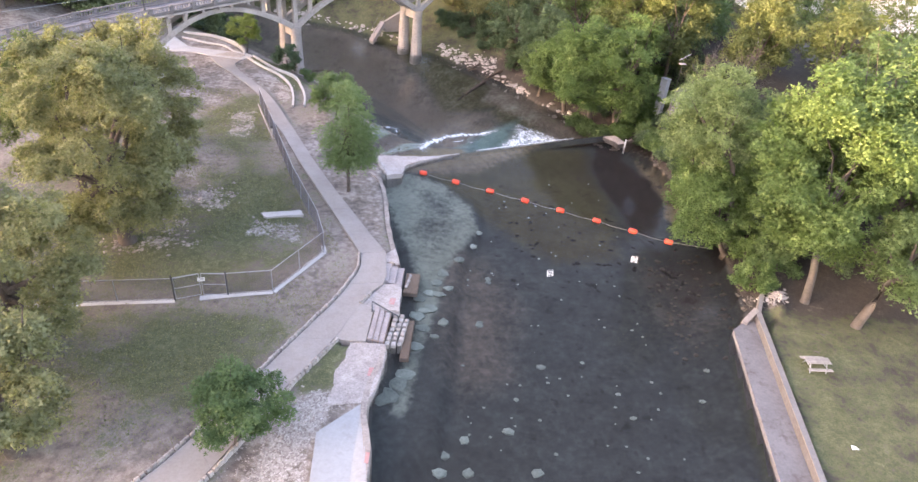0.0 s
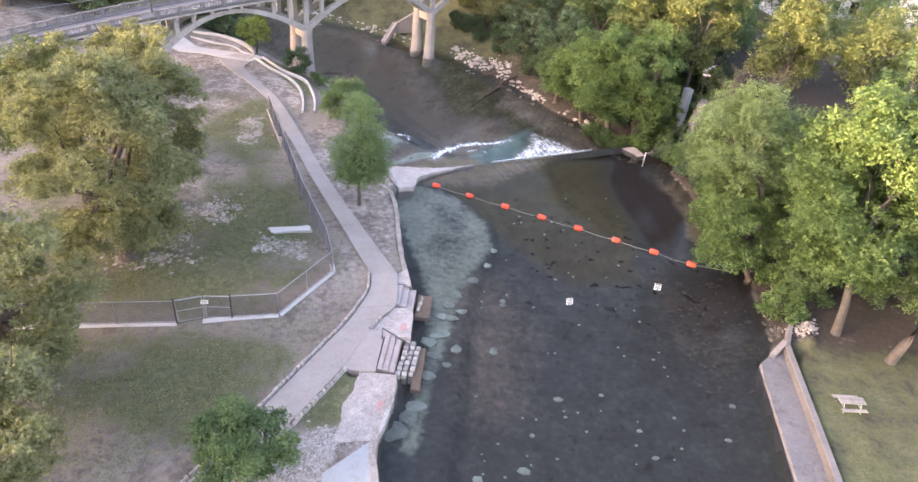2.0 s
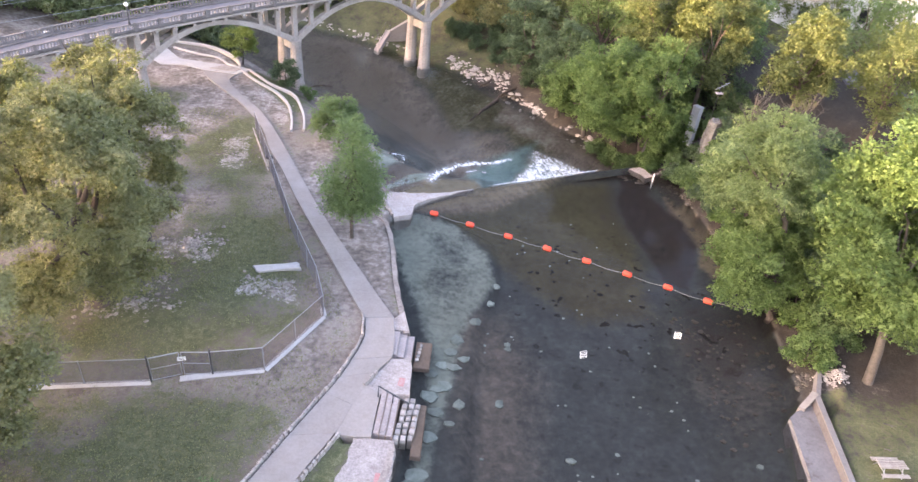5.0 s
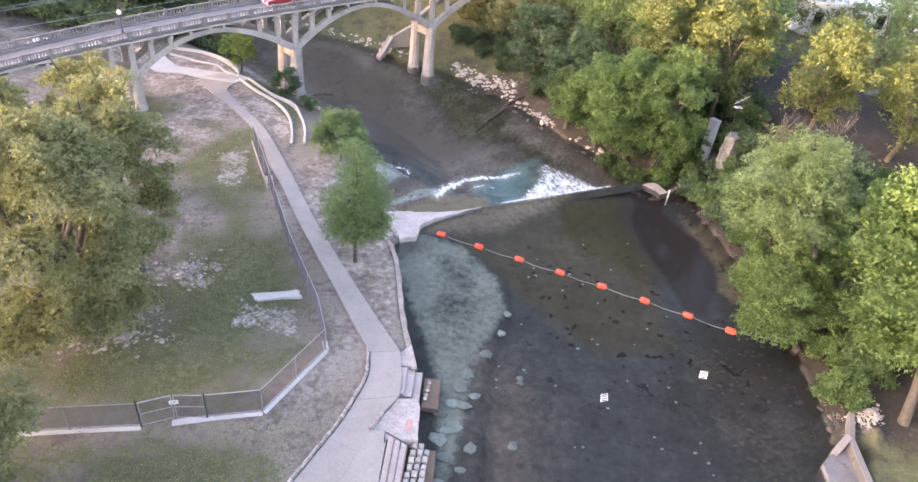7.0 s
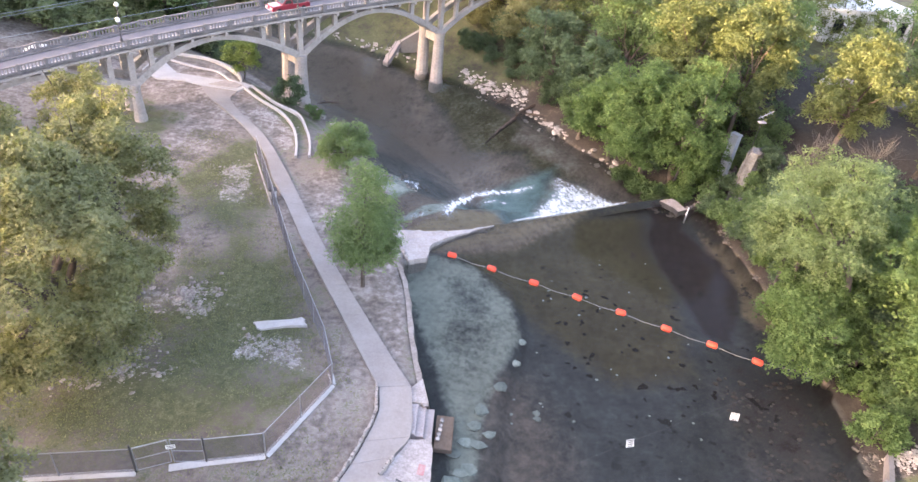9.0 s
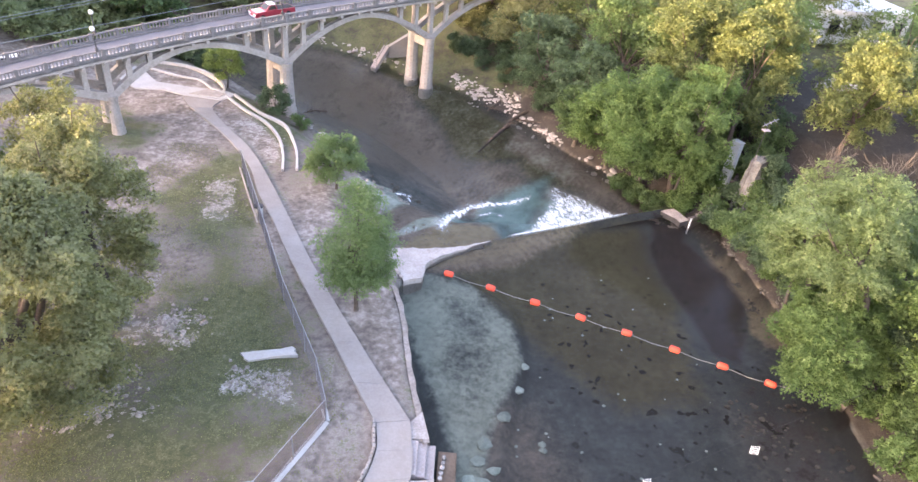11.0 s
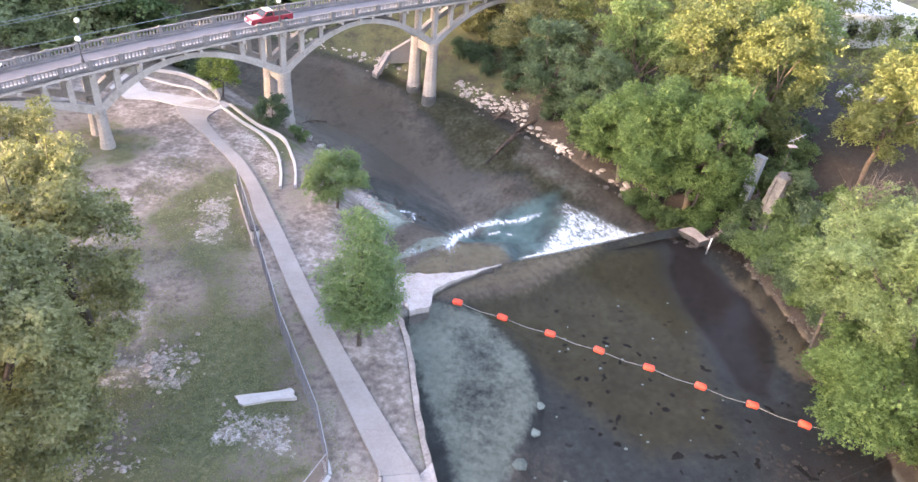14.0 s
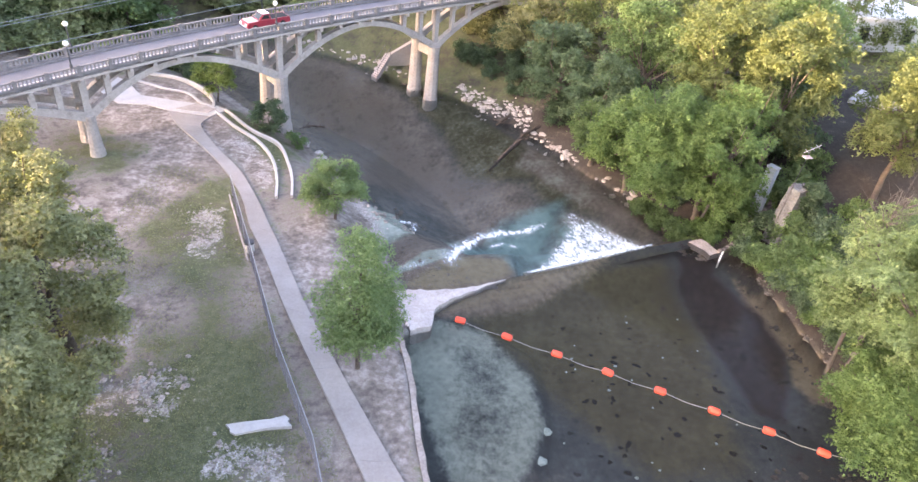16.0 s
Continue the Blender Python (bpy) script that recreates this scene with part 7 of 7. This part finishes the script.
def far_stairs():
    s = thing("stairs", "concrete stairs with a steel rail climbing the far bank", "stairs", kind="structure")
    a, b = Vector((-11.7, 92.5, -1.5)), Vector((-10.4, 93.8, 0.7))
    for i in range(12):
        p = a.lerp(b, i / 11)
        part("step", Mesh().box((0, 0, -0.3), (0.9, 0.2, 0.6), cut=0.02), GREY_CONC, s, at=pose(p.x, p.y, p.z, rz=-45))
    part("landing", Mesh().prism([(-10.7, 94.0), (-10.1, 94.3), (-7.9, 95.0), (-7.7, 94.4), (-10.0, 93.6), (-10.3, 93.7)], -0.6, [0.7, 0.8, 2.2, 2.2, 0.8, 0.7]), CONCRETE, s)
    for o in (-0.5, 0.5):
        q = Vector((0.71, -0.71, 0)) * o
        part("rail", Mesh().tube([a + q + Vector((0, 0, 0)), a + q + Vector((0, 0, 1.0)), b + q + Vector((0, 0, 1.0)), b + q], 0.035, 5), DARK_STEEL, s)


far_stairs()

# ---- bridge furniture, pickup, wires ----


def lamp_post(s, off):
    p, a = bridge_at(s, off)
    l = thing("bridge_lamp", "dark lamp post with a white globe on the bridge railing", "street lamp", "lamps on the bridge", at=pose(p.x, p.y, rail_top(s) + 0.08))
    part("post", Mesh().tube([(0, 0, -0.1), (0, 0, 0.15), (0, 0, 0.2), (0, 0, 1.4), (0, 0, 1.52)], [0.12, 0.1, 0.055, 0.045, 0.09], 8), DARK_STEEL, l)
    g = Mesh()
    g.tube([(0, 0, 1.5), (0, 0, 1.55), (0, 0, 1.67), (0, 0, 1.8), (0, 0, 1.87)], [0.09, 0.16, 0.2, 0.15, 0.05], 12)
    part("globe", g, GLOBE, l, "white glass globe", smooth=True)


for near_s, far_s in ((-0.03, 0.03), (0.98, 1.02), (2.0, 2.04)):
    lamp_post(near_s, NEAR + 0.12)
    lamp_post(far_s, FAR_SIDE - 0.12)


# red paint whitened to hold the glare on the pickup's bonnet
GLARE_RED = plain("glare_car_paint", (0.62, 0.40, 0.42), 0.3)


def pickup(s, off):
    p, a = bridge_at(s, off)
    sl = math.degrees(math.atan((rail_top(s + 0.1) - rail_top(s - 0.1)) / 3.3))
    t = thing("pickup_truck", "red pickup truck with a white roof on the bridge", "pickup truck", at=pose(p.x, p.y, rail_top(s) - 0.78) @ pose(0, 0, 0, 0, -sl, math.degrees(a)) @ pose(0, 0, 0, rz=180) @ Matrix.Scale(0.73, 4))
    prof = [(-2.75, 0.45), (-2.75, 1.0), (-2.7, 1.08), (-0.35, 1.08), (-0.3, 1.12), (1.15, 1.12), (2.55, 1.02), (2.75, 0.85), (2.78, 0.45)]
    m = Mesh()
    vs = [(x, -0.92, z) for x, z in prof] + [(x, 0.92, z) for x, z in prof]
    n = len(prof)
    m.add(vs, [tuple(range(n)), tuple(reversed(range(n, 2 * n)))] + [((i + 1) % n, i, n + i, n + (i + 1) % n) for i in range(n)])
    part("body", m, RED_CAR, t)
    cab = [(-0.35, 1.1), (-0.2, 1.72), (0.55, 1.76), (1.25, 1.12)]
    vs = [(x, -0.86 + (0.12 if z > 1.3 else 0), z) for x, z in cab] + [(x, 0.86 - (0.12 if z > 1.3 else 0), z) for x, z in cab]
    cab_ob = part("cab", Mesh().add(vs, [(0, 1, 2, 3), (7, 6, 5, 4), (0, 4, 5, 1), (2, 6, 7, 3), (1, 5, 6, 2)]), RED_CAR, t)
    for y in (-1, 1):
        q = [(-0.18, y * 0.845, 1.2), (-0.1, y * 0.77, 1.62), (0.5, y * 0.765, 1.64), (0.95, y * 0.845, 1.2)]
        part("side_window", Mesh().add(q, [(0, 1, 2, 3)]), CAR_GLASS, cab_ob, "dark side window")
    part("windscreen", Mesh().add([(0.64, -0.66, 1.70), (0.64, 0.66, 1.70), (1.2, 0.74, 1.19), (1.2, -0.74, 1.19)], [(0, 1, 2, 3)]), CAR_GLASS, cab_ob, "dark windscreen")
    part("rear_window", Mesh().add([(-0.375, -0.7, 1.25), (-0.375, 0.7, 1.25), (-0.27, 0.62, 1.62), (-0.27, -0.62, 1.62)], [(0, 1, 2, 3)]), CAR_GLASS, cab_ob, "dark rear window")
    part("roof", Mesh().box((0.17, 0, 1.77), (0.86, 1.42, 0.06), cut=0.02), SIGN_WHITE, t, "white roof")
    part("bed", Mesh().box((-1.55, 0, 1.085), (2.1, 1.5, 0.03)), RUBBER, t, "dark load bed")
    part("bonnet", Mesh().box((1.9, 0, 1.09), (1.2, 1.6, 0.07), cut=0.03), GLARE_RED, t, "red bonnet painted pale with glare")
    part("front_bumper", Mesh().box((2.8, 0, 0.5), (0.14, 1.86, 0.22), cut=0.03), CHROME, t)
    part("rear_bumper", Mesh().box((-2.8, 0, 0.5), (0.14, 1.86, 0.22), cut=0.03), CHROME, t)
    for x in (-1.75, 1.75):
        for y in (-0.82, 0.82):
            wl_ = part("wheel", Mesh().tube([(x, y - 0.13, 0.38), (x, y + 0.13, 0.38)], 0.38, 16), RUBBER, t)
            part("rim", Mesh().tube([(x, y + (0.14 if y > 0 else -0.14) - 0.02, 0.38), (x, y + (0.14 if y > 0 else -0.14) + 0.02, 0.38)], 0.2, 12), CHROME, wl_)
    for y in (-0.65, 0.65):
        part("headlight", Mesh().box((2.76, y, 0.82), (0.08, 0.36, 0.18)), GLOBE, t)


pickup(0.98, 1.6)

for i, (a, b) in enumerate((((-37.3, 69.2, 9.0), (-32.6, 77.2, 9.0)), ((-37.0, 69.6, 9.25), (-32.2, 77.8, 9.25)), ((-34.5, 64.2, 9.0), (-23.1, 80.0, 9.0)))):
    a, b = Vector(a), Vector(b)
    a, b = a - (b - a) * 3, b + (b - a) * 4
    pts = [a.lerp(b, k / 20) - Vector((0, 0, 0.25 * math.sin(math.pi * k / 20))) for k in range(21)]
    tagged(part("power_line", Mesh().tube(pts, 0.017, 5), GALV), "grey overhead cable beyond the bridge", "overhead cable", "overhead cables")


def parked_car(x, y, rz, paint, label):
    z = height(x, y) + 0.06
    t = thing("parked_car", label, "car", "cars parked beyond the bridge", at=pose(x, y, z, rz=rz) @ Matrix.Scale(0.74, 4))
    side = [(-2.2, 0.35), (-2.2, 0.85), (-1.5, 0.92), (1.0, 0.95), (2.1, 0.8), (2.2, 0.35)]
    n = len(side)
    vs = [(u, -0.88, v) for u, v in side] + [(u, 0.88, v) for u, v in side]
    part("body", Mesh().add(vs, [tuple(range(n)), tuple(reversed(range(n, 2 * n)))] + [((i + 1) % n, i, n + i, n + (i + 1) % n) for i in range(n)]), paint, t)
    part("glasshouse", Mesh().box((-0.35, 0, 1.15), (2.5, 1.6, 0.5), top=(0.62, 0.84)), CAR_GLASS, t, "dark glazed cabin")
    part("roof", Mesh().box((-0.35, 0, 1.42), (1.9, 1.5, 0.06), cut=0.02), paint, t)
    for u in (-1.35, 1.35):
        for v in (-0.8, 0.8):
            part("wheel", Mesh().tube([(u, v - 0.1, 0.32), (u, v + 0.1, 0.32)], 0.32, 12), RUBBER, t)


SILVER = plain("silver_car_paint", (0.62, 0.64, 0.67), 0.3, 0.4)
flat_slab("pavement", [(-46.4, 74.0), (-41.0, 76.1), (-39.4, 72.7), (-43.9, 70.3)], 0.0, height(-43, 73) + 0.03, CONCRETE, "pale concrete lot beyond the end of the bridge", "car park")
for cx, cy, paint, label in ((-40.9, 73.9, SIGN_WHITE, "white car parked beyond the end of the bridge"), (-42.0, 72.5, SILVER, "silver car parked beyond the end of the bridge"), (-43.4, 74.4, SIGN_WHITE, "white car parked beyond the end of the bridge")):
    parked_car(cx, cy, 20, paint, label)


def building(x, y, z, sx, sy, sz, rz, label, rows, cols):
    b = thing("building", label, "building", at=pose(x, y, z, rz=rz))
    part("wall", Mesh().box((0, 0, sz / 2), (sx, sy, sz)), WALL_PAINT, b)
    part("roof", Mesh().box((0, 0, sz + 0.15), (sx + 0.6, sy + 0.6, 0.3), cut=0.05), ROOF, b)
    for r in range(rows):
        for c in range(cols):
            for face in (-1, 1):
                px = -sx / 2 + sx * (c + 0.5) / cols
                w = part("window", Mesh().box((px, face * (sy / 2 + 0.02), sz * (r + 0.55) / rows), (sx / cols * 0.5, 0.08, sz / rows * 0.5)), WHITE_CONC, b)
                part("pane", Mesh().box((px, face * (sy / 2 + 0.05), sz * (r + 0.55) / rows), (sx / cols * 0.42, 0.04, sz / rows * 0.42)), CAR_GLASS, w)


building(64, 92, height(64, 92) - 0.5, 16, 12, 6.5, 20, "pale two-storey building beyond the trees", 2, 5)
building(47, 100, height(47, 100) - 0.5, 12, 9, 4.0, 10, "low pale building beyond the wood", 1, 4)
flat_slab("pavement", [(35.6, 80.4), (38.7, 78.4), (41.8, 80.6), (38.6, 83.6)], 1.5, height(38.6, 80.8) + 0.14, WHITE_CONC, "white concrete pad beyond the trees")
flat_slab("pavement", [(41, 75), (48, 71), (56, 90), (45, 94)], 1.0, height(42, 82) + 0.06, ASPHALT, "grey parking ground beyond the trees", "car park")


def tufts():
    """Rough grass over the lawn, as many small blades."""
    rng = np.random.RandomState(77)
    n = 170000
    x, y = rng.uniform(-26, -4, n), rng.uniform(18, 66, n)
    keep = wave(x, y, 0.45, 15) + wave(x, y, 1.3, 16) + 1.2 * rng.random(n) > 0.45
    inside = distance(x, y, [(-30, 16), (-13, 16), (-9.6, 24.6), (-6.9, 30.0), (-5.7, 35), (-6.2, 37), (-9, 42), (-13, 50), (-17.4, 58), (-22, 66), (-32, 66)]) > 0.3
    keep &= inside
    x, y = x[keep], y[keep]
    n = len(x)
    z = land(x, y)
    a, s, h = rng.uniform(0, 6.28, n), rng.uniform(0.014, 0.038, n), rng.uniform(0.02, 0.065, n)
    lx, ly = rng.normal(size=n) * 0.06, rng.normal(size=n) * 0.06
    ca, sa = np.cos(a) * s, np.sin(a) * s
    v = np.stack([np.stack([x - ca, y - sa, z - 0.02], 1), np.stack([x + ca, y + sa, z - 0.02], 1), np.stack([x + ca * 0.4 + lx, y + sa * 0.4 + ly, z + h], 1), np.stack([x - ca * 0.6 + lx, y - sa * 0.6 + ly, z + h * 0.8], 1)], 1).reshape(-1, 3)
    me = leaf_mesh("grass", v, np.repeat(np.clip(rng.normal(0.45, 0.25, n), 0, 1), 4), 4)
    me.materials.append(leaf_material("dry_grass", (0.13, 0.142, 0.075), (0.19, 0.193, 0.108), (0.275, 0.26, 0.172)))
    tagged(new("grass", me), "rough half-dry grass on the lawn", "grass", kind="stuff")


tufts()


# the plan above is drawn to a survey unit of SURVEY metres
for ob in list(scene.objects):
    if ob.parent is None and ob.type in ("MESH", "EMPTY"):
        ob.matrix_basis = Matrix.Scale(SURVEY, 4) @ ob.matrix_basis
